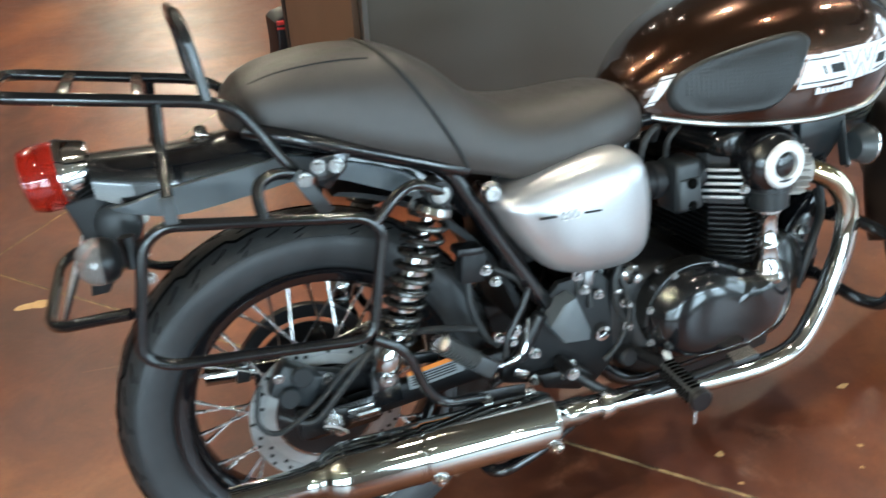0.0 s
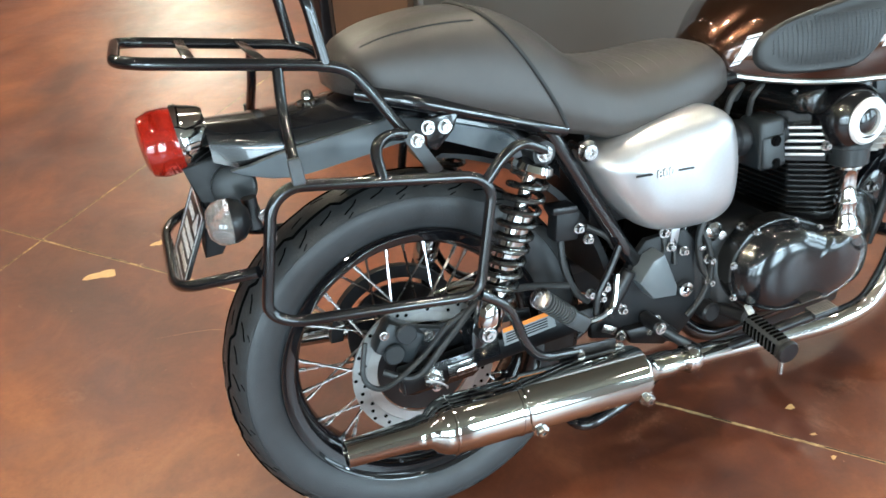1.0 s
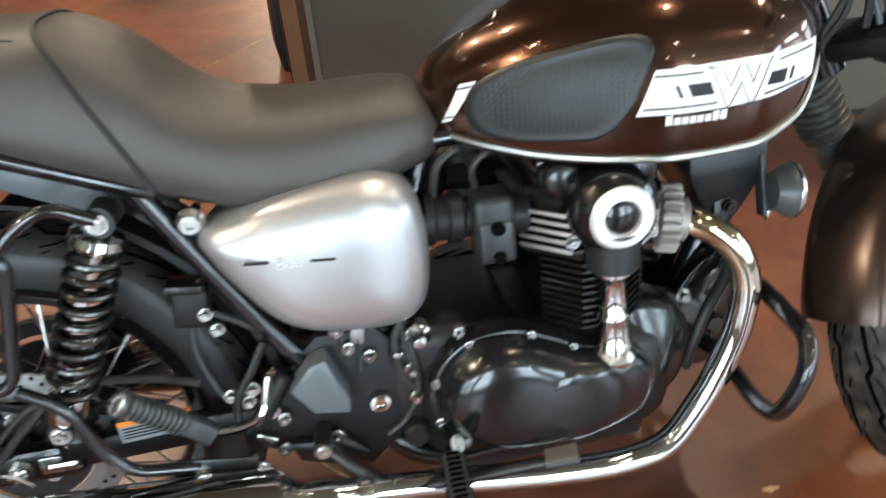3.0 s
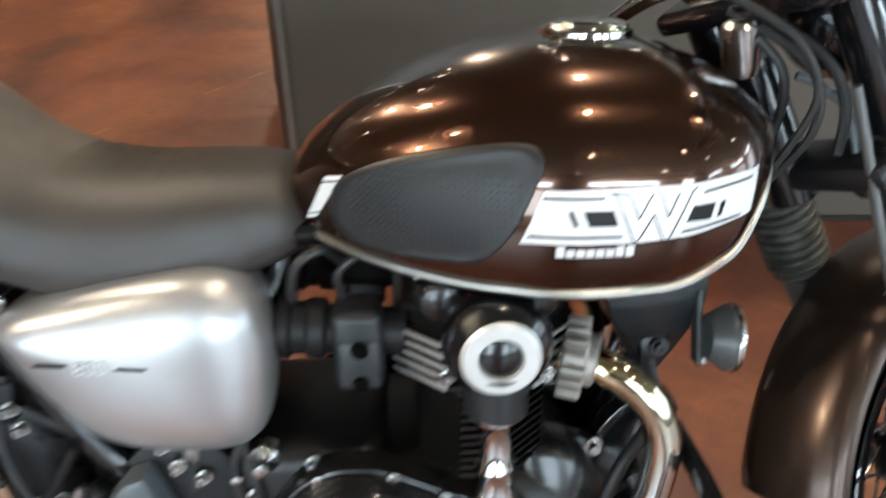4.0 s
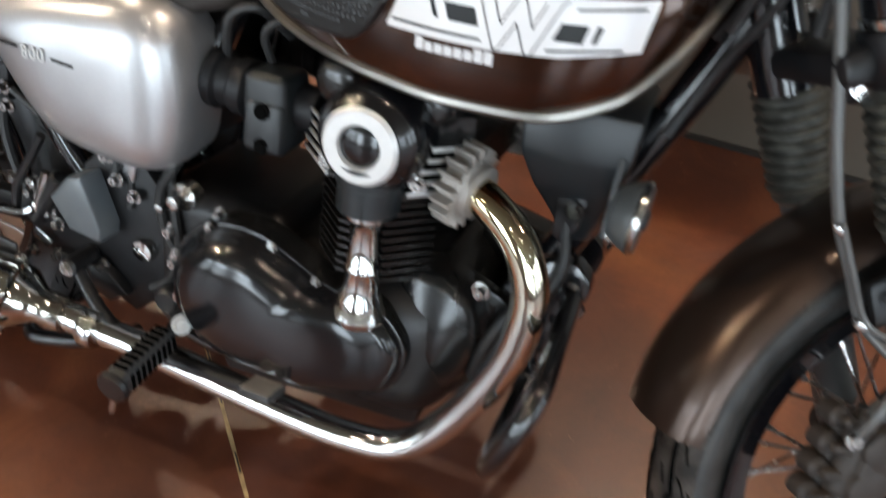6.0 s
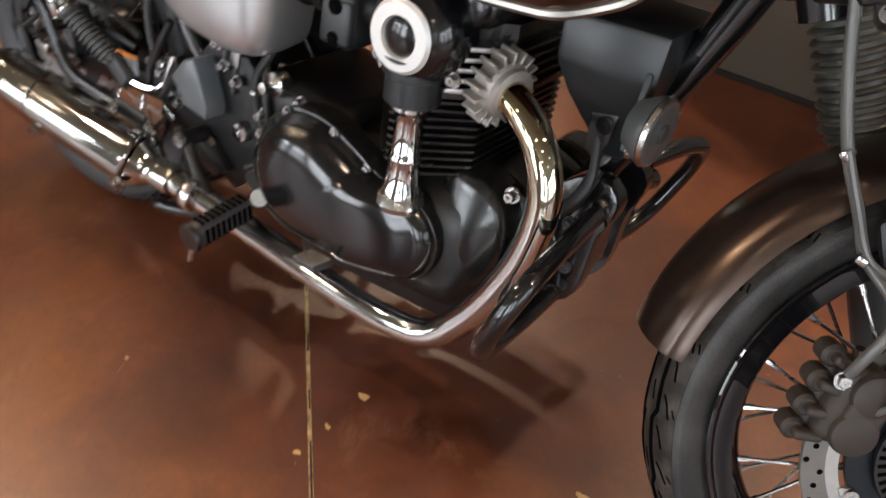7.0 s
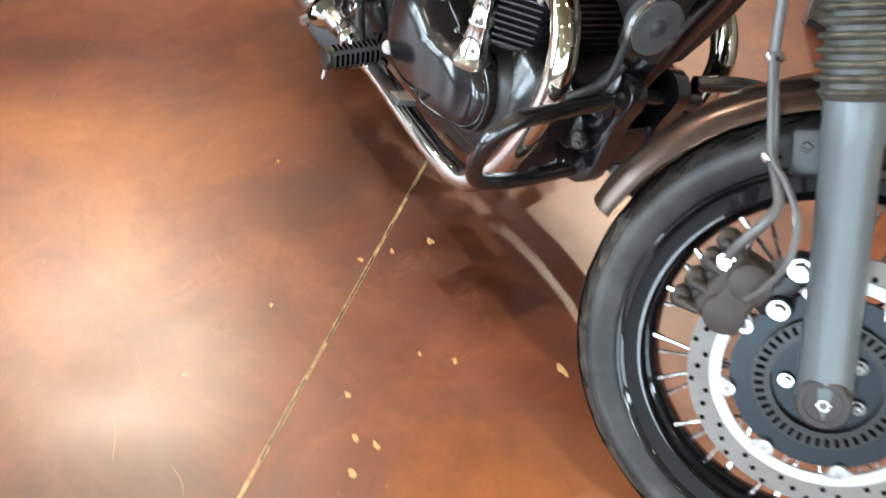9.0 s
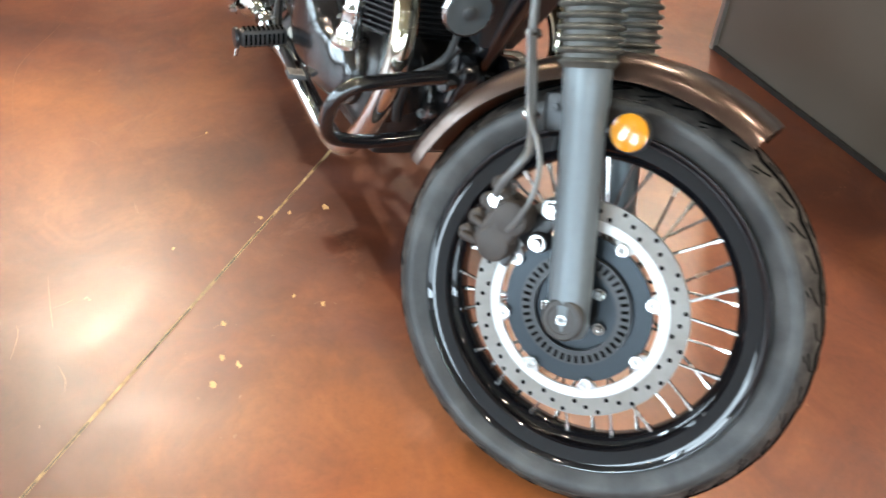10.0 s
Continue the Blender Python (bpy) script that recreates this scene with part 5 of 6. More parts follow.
# left side case
part("left_cover", mirrored(slab(BEVEL, -0.12, -0.165, 0.012, dome=0.015, smooth_steps=5)), DARKCOVER, engine)
part("oil_plug", rod((0.539, -0.11, 0.288), (0.539, -0.145, 0.288), 0.019, 24, bevel=0.004), SATIN, engine)
part("oil_cap", lathe([(0.018, 0), (0.018, 0.02), (0.012, 0.024), (0.008, 0.03), (0.008, 0.042), (0.0, 0.044)], (0.558, -0.105, 0.441), (0, -1, 0), 16), DULL_CHROME, engine)
part("case_bolt", bolt((0.543, -0.122, 0.392), r=0.007, h=0.02), DULL_CHROME, engine)
for x, y, z, r in ((0.947, -0.100, 0.424, 0.008), (0.615, -0.124, 0.435, 0.007), (0.545, -0.124, 0.345, 0.007)):
    part("case_bolt", bolt((x, y, z), r=r, h=0.014), DULL_CHROME, engine)
for x, z in ((0.300, 0.500), (0.319, 0.383), (0.360, 0.346), (0.408, 0.287), (0.309, 0.288), (0.297, 0.397), (0.462, 0.440), (0.489, 0.424)):
    part("case_bolt", bolt((x, -0.126, z), r=0.0068, h=0.012), DULL_CHROME, engine)
part("silver_bracket", block((0.018, 0.006, 0.045), pose(0.478, -0.119, 0.462, 0, 12, 0), 0.002), ALLOY, engine)
part("silver_bracket", block((0.030, 0.006, 0.016), pose(0.330, -0.128, 0.315, 0, 30, 0), 0.002), DULL_CHROME, engine)
part("engine_hose", tube([(0.56, -0.10, 0.52), (0.545, -0.118, 0.48), (0.525, -0.124, 0.44), (0.528, -0.124, 0.39), (0.545, -0.12, 0.355)], 0.0065, 8), HOSE, engine)
part("loom_clip", block((0.012, 0.018, 0.008), pose(0.527, -0.126, 0.42, 0, 10, 0), 0.002), DULL_CHROME, engine)
part("sump", slab([(0.58, 0.225), (0.90, 0.235), (0.89, 0.19), (0.60, 0.175)], 0.10, -0.10, 0.012), CASE_ROUGH, engine)
part("front_side_case", slab([(0.855, 0.425), (0.905, 0.43), (0.945, 0.40), (0.955, 0.345), (0.935, 0.285), (0.88, 0.25), (0.845, 0.27), (0.85, 0.35)], -0.06, -0.118, 0.014, dome=0.016, smooth_steps=4), CASE, engine, "smooth dark cast case beside the header", angle=60)
part("front_mount", slab([(0.90, 0.42), (0.97, 0.40), (1.01, 0.36), (0.99, 0.32), (0.92, 0.33)], -0.055, -0.072, 0.004, smooth_steps=3), CASE, engine)
part("front_mount", slab([(0.90, 0.42), (0.97, 0.40), (1.01, 0.36), (0.99, 0.32), (0.92, 0.33)], 0.072, 0.055, 0.004, smooth_steps=3), CASE, engine)


def fin_mesh(z, x0, x1, hy, t, c):
    out = [(x1, hy - c), (x1 - c, hy), (x0 + c, hy), (x0, hy - c), (x0, -hy + c), (x0 + c, -hy), (x1 - c, -hy), (x1, -hy + c)]
    bm = bmesh.new()
    lo = [bm.verts.new((x, y, z - t / 2)) for x, y in out]
    hi = [bm.verts.new((x, y, z + t / 2)) for x, y in out]
    n = len(out)
    for k in range(n):
        bm.faces.new((lo[k], lo[(k + 1) % n], hi[(k + 1) % n], hi[k]))
    bm.faces.new(lo[::-1])
    bm.faces.new(hi)
    return bm


def fin(z, x0, x1, hy, t, mat, c=0.02):
    return part("cooling_fin", fin_mesh(z, x0, x1, hy, t, c), mat, engine, smooth=False)


barrel = fin_mesh(0.49, 0.752, 0.870, 0.128, 0.16, 0.045)
part("cylinder", barrel, CASE_ROUGH, engine)
for k in range(10):
    fin(0.426 + 0.0105 * k, 0.738, 0.884, 0.150, 0.0032, CASE, 0.045)
for k in range(5):
    z = 0.545 + 0.0125 * k
    fin(z, 0.712, 0.918, 0.156, 0.0042, CASE, 0.056)
    for s in (-1, 1):
        for x, turn in ((0.740, -45), (0.890, 45)):
            edge = block((0.080, 0.004, 0.0058), pose(x, s * 0.1285, z, 0, 0, turn * -s), 0.0018)
            part("polished_fin_edge", edge, FIN_EDGE, engine)
head = fin_mesh(0.574, 0.722, 0.906, 0.146, 0.094, 0.060)
part("cylinder_head", head, CASE, engine)
rocker = rounded_box(0.815, 0, 0.638, 0.165, 0.27, 0.050, 0.022)
for x in (0.765, 0.865):
    rod((x, -0.142, 0.640), (x, 0.142, 0.640), 0.026, 24, rocker, 0.006)
part("rocker_cover", rocker, CASE, engine, "black rounded rocker cover under the tank", angle=50)
for s in (-1, 1):
    for x in (0.742, 0.888):
        part("rocker_bolt", bolt((x, s * 0.108, 0.655), (0, s * 0.3, 1), 0.006, 0.006), DULL_CHROME, engine)
# bevel drive housing with its chrome ring
hs = lathe([(0.058, 0), (0.060, 0.03), (0.058, 0.050), (0.050, 0.062), (0.044, 0.066), (0.042, 0.068)], (0.821, -0.125, 0.603), (0, -1, 0), 40)
drive = part("bevel_housing", hs, BLACK, engine, "gloss black round cam drive housing")
part("chrome_ring", lathe([(0.040, 0.0), (0.042, 0.004), (0.038, 0.008), (0.024, 0.008), (0.022, 0.002), (0.022, 0.0)], (0.821, -0.1925, 0.603), (0, -1, 0), 40, closed=True), BRIGHT, drive, "polished bright ring")
part("cap_centre", lathe([(0.022, 0.0), (0.022, 0.003), (0.015, 0.0065), (0.0, 0.008)], (0.821, -0.1925, 0.603), (0, -1, 0), 32), DARKCOVER, drive)
part("drive_collar", lathe([(0.030, 0), (0.0345, 0.003), (0.0345, 0.034), (0.038, 0.036), (0.038, 0.044), (0.034, 0.046), (0.044, 0.060)], (0.821, -0.160, 0.518), (0, 0, 1), 36), SHROUD, drive)
part("drive_tube", lathe([(0.027, 0.0), (0.0255, 0.010), (0.0215, 0.018), (0.0205, 0.046), (0.0215, 0.048), (0.0215, 0.052), (0.0185, 0.056), (0.0175, 0.100), (0.022, 0.112), (0.026, 0.116), (0.026, 0.128)], (0.821, -0.160, 0.396), (0, 0, 1), 24), CHROME, drive, "polished vertical drive tube")
part("tube_base", lathe([(0.031, 0.0), (0.033, 0.008), (0.030, 0.014), (0.026, 0.02)], (0.821, -0.160, 0.378), (0, 0, 1), 24), DULL_CHROME, drive)
for x, z in ((0.768, 0.562), (0.874, 0.562)):
    part("drive_bolt", bolt((x, -0.158, z), r=0.007, h=0.01), DULL_CHROME, drive)
# intake
for s in (-1, 1):
    part("intake_rubber", lathe([(0.036, 0), (0.036, 0.012), (0.030, 0.016), (0.030, 0.03), (0.034, 0.034), (0.034, 0.05), (0.027, 0.055), (0.027, 0.14)], (0.585, s * 0.09, 0.595), (1, 0, -0.08), 24), PLASTIC, engine)
    tc = block((0.054, 0.062, 0.094), pose(0.674, s * 0.104, 0.580), 0.010, None, 4)
    block((0.050, 0.030, 0.062), pose(0.675, s * 0.124, 0.567, s * 4, 0, 0), 0.008, tc, 4)
    part("throttle_cover", tc, SHROUD, engine, "dark grey throttle body cover")
    for z in (0.593, 0.552):
        part("throttle_bolt", lathe([(0.010, 0), (0.010, 0.002), (0.006, 0.002), (0.006, 0.004)], (0.676, s * 0.1385, z - 0.006), (0, s, 0), 12), HOLE, engine)
part("fuel_hose", tube([(0.66, -0.05, 0.65), (0.64, -0.09, 0.685), (0.61, -0.10, 0.67), (0.60, -0.09, 0.62)], 0.006, 8), HOSE, engine)
part("fuel_hose", tube([(0.70, -0.04, 0.66), (0.68, -0.095, 0.68), (0.655, -0.10, 0.66), (0.66, -0.085, 0.62)], 0.005, 8), HOSE, engine)
part("wiring_loom", tube([(0.53, -0.11, 0.47), (0.545, -0.125, 0.42), (0.55, -0.125, 0.36), (0.53, -0.12, 0.31), (0.50, -0.12, 0.285)], 0.006, 8), HOSE, engine)

# -- exhausts --
HEADER = [(0.90, 0.115, 0.560), (0.945, 0.135, 0.552), (0.988, 0.148, 0.522), (1.012, 0.155, 0.470), (1.008, 0.157, 0.405), (0.988, 0.158, 0.345), (0.950, 0.160, 0.272), (0.898, 0.165, 0.214), (0.82, 0.166, 0.197), (0.71, 0.167, 0.203), (0.56, 0.172, 0.224), (0.41, 0.185, 0.247)]
MAX_AXIS = Vector((-0.56, 0, 0.052)).normalized()


def heat_shield(o, s):
    """A raised skin on the outer upper side of the silencer, with rolled edges and rounded ends."""
    m = Matrix.Translation(o) @ frame_of((MAX_AXIS.x, s * 0.03, MAX_AXIS.z))
    bm = bmesh.new()
    nu, nv = 40, 24
    rows = []
    for i in range(nu + 1):
        u = i / nu
        end = min(1.0, min(u, 1 - u) / 0.10)
        half = radians(74) * math.sqrt(max(0.0, 1 - (1 - end) ** 2)) + 0.02
        row = []
        for j in range(nv + 1):
            v = 2 * j / nv - 1
            f = radians(42) + half * v
            edge = min(1.0, (1 - abs(v)) / 0.08) * min(1.0, end * 5)
            r = 0.0468 + 0.0042 * math.sqrt(edge)
            row.append(bm.verts.new(m @ Vector((r * math.sin(f), s * r * math.cos(f), 0.066 + 0.245 * u))))
        rows.append(row)
    for a, b in zip(rows, rows[1:]):
        for j in range(nv):
            bm.faces.new((a[j], b[j], b[j + 1], a[j + 1]))
    bmesh.ops.recalc_face_normals(bm, faces=bm.faces[:])
    return bm


for s in (-1, 1):
    ex = part("exhaust_header", tube([(x, y * s, z) for x, y, z in HEADER], 0.0205, 20, 10), HEADER_CHROME, bike, "chrome exhaust header pipe, tinted gold at the top")
    cdir = Vector((1, s * 0.28, -0.12)).normalized()
    cm = Matrix.Translation((0.902, s * 0.118, 0.560)) @ frame_of(cdir)
    clamp = part("exhaust_clamp", lathe([(0.022, -0.004), (0.034, 0.0), (0.034, 0.022), (0.030, 0.026), (0.030, 0.034), (0.024, 0.037)], (0.902, s * 0.118, 0.560), cdir, 36), CLAMP, bike, "finned alloy exhaust clamp")
    for k in range(18):
        part("clamp_fin", block((0.020, 0.0042, 0.026), cm @ Matrix.Rotation(2 * math.pi * k / 18, 4, "Z") @ Matrix.Translation((0.037, 0, 0.011)), 0.0012, None, 1), CLAMP, clamp)
    o = Vector((0.415, s * 0.187, 0.247))
    prof = [(0.0235, 0.0), (0.0245, 0.02), (0.0235, 0.04), (0.028, 0.052), (0.044, 0.075), (0.0475, 0.10), (0.0475, 0.400), (0.0470, 0.425), (0.0440, 0.443), (0.0370, 0.456), (0.0295, 0.463), (0.0275, 0.468), (0.0285, 0.473), (0.0265, 0.479), (0.0245, 0.49), (0.0215, 0.598), (0.0195, 0.598), (0.018, 0.57)]
    muf = part("silencer", lathe(prof, o, (MAX_AXIS.x, s * 0.03, MAX_AXIS.z), 40), SILENCER, bike, "long chrome silencer", angle=50)
    for d in (0.31, 0.425):
        part("silencer_band", lathe([(0.0478, 0.0), (0.0490, 0.001), (0.0490, 0.004), (0.0478, 0.005)], o + MAX_AXIS * d + Vector((0, s * 0.03 * d, 0)), (MAX_AXIS.x, s * 0.03, MAX_AXIS.z), 40), SILENCER, muf)
    part("heat_shield", heat_shield(o, s), SILENCER, muf, "polished heat shield along the silencer")
    for d in (0.08, 0.285):
        part("silencer_bolt", bolt(o + MAX_AXIS * d + Vector((0, s * (0.044 + 0.02 * d), -0.024)), (0, s, -0.25), 0.0105, 0.014), DULL_CHROME, muf)
    part("pipe_clamp", lathe([(0.0245, 0), (0.027, 0.003), (0.027, 0.02), (0.0245, 0.023)], o + Vector((0.03, 0, -0.002)), (1, 0, -0.1), 24), CHROME, muf)
    part("silencer_hanger", block((0.11, 0.006, 0.03), pose(0.265, s * 0.165, 0.312, 0, 8, 0), 0.003), SATIN, bike)
    part("hanger_bolt", bolt((0.324, s * 0.165, 0.297), (0, s, 0), 0.009, 0.009), DULL_CHROME, bike)

# -- footrests, brake pedal, brackets --
for s in (-1, 1):
    plate_ = part("footrest_plate", slab([(0.30, 0.325), (0.39, 0.43), (0.42, 0.46), (0.50, 0.46), (0.535, 0.42), (0.545, 0.30), (0.47, 0.235), (0.40, 0.268), (0.30, 0.30)], s * 0.105, s * 0.118, 0.004), PLASTIC, bike, "black footrest plate")
    part("pivot_bolt", lathe([(0.017, 0), (0.017, 0.004), (0.014, 0.012), (0.008, 0.013), (0.007, 0.009)], (0.494, s * 0.118, 0.345), (0, s, 0), 24), CHROME, plate_)
    part("grey_bracket", slab([(0.408, 0.438), (0.430, 0.445), (0.455, 0.375), (0.452, 0.358), (0.405, 0.365), (0.379, 0.404)], s * 0.12, s * 0.158, 0.004), GREY_PLASTIC_OR_SHEEN, plate_, "grey angular bracket")
    for x, z in ((0.327, 0.401), (0.347, 0.361), (0.353, 0.295), (0.428, 0.302), (0.45, 0.47)):
        part("plate_bolt", bolt((x, s * 0.126, z), (0, s, 0), 0.0075, 0.012), DULL_CHROME, plate_)
    pm = Matrix.Translation((0.580, s * 0.178, 0.283)) @ frame_of((-0.02, s, -0.12)).to_4x4()
    pg = part("footrest", moved(rounded_box(0, 0, 0.063, 0.036, 0.031, 0.100, 0.011), pm), RUBBER, bike, "slotted black rubber footrest")
    slots = bmesh.new()
    for k in range(9):
        for at, size in (((0.0178, 0.0, 0), (0.003, 0.019, 0.0048)), ((0, 0.0153, 0), (0.022, 0.003, 0.0048)), ((-0.0178, 0, 0), (0.003, 0.019, 0.0048)), ((0, -0.0153, 0), (0.022, 0.003, 0.0048))):
            block(size, pm @ Matrix.Translation((at[0], at[1], 0.024 + 0.0094 * k)), 0, slots)
    tagged(part("slot_pattern", slots, GROOVE, pg), kind="stuff")
    part("peg_cap", moved(lathe([(0.0215, 0), (0.0215, 0.004), (0.019, 0.007), (0.0, 0.008)], (0, 0, 0.113), (0, 0, 1), 24), pm), SATIN, pg)
    part("peg_hinge", rod((0.56, s * 0.12, 0.285), (0.582, s * 0.18, 0.284), 0.012, 12), SATIN, pg)
    part("hinge_pin", bolt((0.590, s * 0.180, 0.293), (0.6, s * 0.5, 0.5), 0.0095, 0.008), BRIGHT, pg)
    part("peg_feeler", rod((0.574, s * 0.285, 0.256), (0.568, s * 0.288, 0.226), 0.0045, 8), DULL_CHROME, pg)
    ribs = []
    for k in range(10):
        ribs += [(0.0128, 0.008 + 0.0080 * k), (0.0172, 0.0088 + 0.0080 * k), (0.0172, 0.0128 + 0.0080 * k), (0.0128, 0.0136 + 0.0080 * k)]
    rp = lathe([(0.010, 0)] + ribs + [(0.0165, 0.090), (0.0175, 0.092), (0.0170, 0.097), (0.012, 0.099)], (0.240, s * 0.160, 0.385), (-0.66, s * 0.28, 0.68), 20)
    rpo = part("pillion_footrest", rp, PEG_RUBBER, bike, "folded ribbed pillion footrest", angle=15)
    part("peg_cap", lathe([(0.0178, 0.097), (0.0178, 0.101), (0.013, 0.104), (0.0, 0.105)], (0.240, s * 0.160, 0.385), (-0.66, s * 0.28, 0.68), 20), DULL_CHROME, rpo)
    part("footrest_bracket", block((0.05, 0.02, 0.03), pose(0.252, s * 0.155, 0.372, 0, 40, 0), 0.005), DARK_STEEL, rpo)
    part("footrest_arm", pipe([(0.245, s * 0.155, 0.368), (0.29, s * 0.15, 0.355), (0.335, s * 0.14, 0.36), (0.35, s * 0.13, 0.42)], 0.006, 0.03, 8), CHROME, rpo)
ped = part("brake_pedal", pipe([(0.405, -0.155, 0.312), (0.455, -0.175, 0.268), (0.505, -0.18, 0.232), (0.575, -0.185, 0.236), (0.66, -0.20, 0.250), (0.715, -0.212, 0.262)], 0.0095, 0.03, 10), SATIN, bike, "black brake pedal lever")
PADM = pose(0.728, -0.214, 0.268, 0, -10, -10)
pad = part("pedal_pad", block((0.048, 0.034, 0.010), PADM, 0.003), DARK_STEEL, ped, "knurled steel pedal pad")
knurl = bmesh.new()
for i in range(9):
    for j in range(6):
        block((0.0030, 0.0032, 0.0016), PADM @ Matrix.Translation((-0.020 + 0.005 * i, -0.013 + 0.0052 * j, 0.0056)), 0, knurl)
tagged(part("knurl_pattern", knurl, CLAMP, pad), kind="stuff")
part("pedal_pivot", rod((0.408, -0.12, 0.312), (0.408, -0.172, 0.312), 0.013, 16, bevel=0.003), SATIN, ped)
part("pedal_bolt", bolt((0.408, -0.172, 0.312), r=0.008, h=0.006), DULL_CHROME, ped)
res = block((0.045, 0.035, 0.055), pose(0.270, -0.10, 0.527, 0, 8, 0), 0.006)
resv = part("brake_reservoir", res, PLASTIC, bike, "black rear brake reservoir")
part("reservoir_cap", block((0.047, 0.037, 0.014), pose(0.267, -0.10, 0.556, 0, 8, 0), 0.004), SATIN, resv)
part("reservoir_bolt", bolt((0.288, -0.118, 0.520), r=0.007, h=0.012), DULL_CHROME, resv)
part("reservoir_hose", tube([(0.262, -0.10, 0.497), (0.262, -0.105, 0.45), (0.278, -0.11, 0.40), (0.30, -0.115, 0.375)], 0.0065, 8), HOSE, resv)
part("master_cylinder", rod((0.375, -0.13, 0.42), (0.325, -0.13, 0.345), 0.013, 16, bevel=0.003), SATIN, bike)
part("pushrod", pipe([(0.355, -0.135, 0.475), (0.335, -0.138, 0.44), (0.305, -0.138, 0.395), (0.30, -0.138, 0.36)], 0.006, 0.02, 8), SATIN, bike)
for a, b in (((0.43, -0.112, 0.50), (0.455, -0.122, 0.43)), ((0.455, -0.112, 0.50), (0.475, -0.122, 0.40)), ((0.36, -0.11, 0.46), (0.30, -0.12, 0.52))):
    part("cable", tube([a, ((a[0] + b[0]) / 2 + 0.01, (a[1] + b[1]) / 2, (a[2] + b[2]) / 2), b], 0.005, 8), HOSE, bike)
part("footrest_gusset", slab([(0.36, 0.305), (0.44, 0.30), (0.47, 0.27), (0.44, 0.25), (0.37, 0.275)], -0.12, -0.135, 0.004), SATIN, bike)

# -- stands --
part("side_stand", pipe([(0.50, 0.10, 0.215), (0.54, 0.15, 0.17), (0.60, 0.27, 0.073)], 0.011, 0.03, 12), BLACK, bike, "black side stand resting on the floor")
part("stand_foot", block((0.06, 0.04, 0.008), pose(0.61, 0.275, 0.070, 13, 0, 0), 0.003), BLACK, bike)
part("centre_stand", pipe([(0.47, -0.12, 0.20), (0.36, -0.12, 0.14), (0.26, -0.13, 0.125), (0.26, 0.13, 0.125), (0.36, 0.12, 0.14), (0.47, 0.12, 0.20)], 0.012, 0.04, 12), BLACK, bike, "folded black centre stand")

# -- engine guards, horn, front box --
GUARD_LEFT = [(1.040, 0.083, 0.447), (1.065, 0.160, 0.455), (1.078, 0.210, 0.445), (1.065, 0.225, 0.400), (1.027, 0.202, 0.307), (1.008, 0.120, 0.290), (1.000, 0.030, 0.300)]
GUARD_RIGHT = [(1.050, -0.085, 0.435), (1.053, -0.160, 0.430), (1.055, -0.245, 0.418), (1.045, -0.268, 0.385), (1.028, -0.265, 0.335), (1.018, -0.250, 0.303), (1.015, -0.200, 0.292), (1.018, -0.130, 0.298), (1.020, -0.085, 0.305)]
for s in (-1, 1):
    bend = GUARD_RIGHT if s < 0 else GUARD_LEFT
    g = part("engine_guard", pipe(bend, 0.0125, 0.045, 12), BLACK, bike, "gloss black tubular engine guard")
    part("guard_clamp", rod((1.022, 0, 0.425), (1.055, s * 0.09, 0.425), 0.014, 12, bevel=0.003), BLACK, g)
    part("guard_clamp", rod((0.975, 0, 0.318), (1.020 if s < 0 else 1.000, s * 0.088 if s < 0 else 0.06, 0.305 if s < 0 else 0.298), 0.014, 12, bevel=0.003), BLACK, g)
    part("guard_bolt", bolt((1.035, s * 0.10, 0.36), (0.5, s * 0.7, 0), 0.006, 0.008), DARK_STEEL, g)
for s in (-1, 1):
    mount = part("guard_mount", slab([(0.950, 0.290), (0.955, 0.390), (0.990, 0.445), (1.035, 0.468), (1.066, 0.440), (1.050, 0.385), (1.040, 0.300), (1.000, 0.268)], s * 0.030, s * 0.058, 0.005, smooth_steps=3), BLACK, bike, "gloss black engine mount plate behind the guard")
    for x, z in ((1.045, 0.435), (1.010, 0.395), (1.020, 0.305), (0.975, 0.320), (0.985, 0.365)):
        part("mount_bolt", bolt((x, s * 0.058, z), (0, s, 0), 0.0065, 0.008), DARK_STEEL if z < 0.4 else DULL_CHROME, mount)
    part("mount_boss", rod((1.012, s * 0.03, 0.350), (1.012, s * 0.080, 0.350), 0.016, 20, bevel=0.004), BLACK, mount)
# added hidden block, meant to close a lit slit in the floor shadow
part("shadow_gap_filler", block((0.110, 0.075, 0.170), pose(0.935, 0.125, 0.335, 0, 12, 0), 0.02, None, 3), CASE, engine)
part("regulator_body", block((0.060, 0.100, 0.062), pose(1.012, 0, 0.350), 0.008), BLACK, bike, "black regulator between the frame tubes")
part("lower_hose", tube([(1.030, -0.062, 0.480), (1.020, -0.085, 0.440), (0.985, -0.105, 0.400), (0.965, -0.108, 0.350), (0.955, -0.100, 0.300)], 0.0085, 10), HOSE, bike)
rg = loft([[Vector((x, y, z)) for x, y in ((x0, -w), (x1, -w * 0.9), (x1, w * 0.9), (x0, w))] for z, w, x0, x1 in
           ((0.655, 0.085, 0.955, 1.078), (0.600, 0.088, 0.957, 1.076), (0.560, 0.075, 0.975, 1.066), (0.520, 0.055, 1.000, 1.055), (0.485, 0.035, 1.012, 1.045))])
bmesh.ops.bevel(rg, geom=rg.edges[:], offset=0.006, segments=2, profile=0.5, affect="EDGES")
part("front_shroud", rg, SHROUD, bike, "dark plastic shroud under the tank's nose")
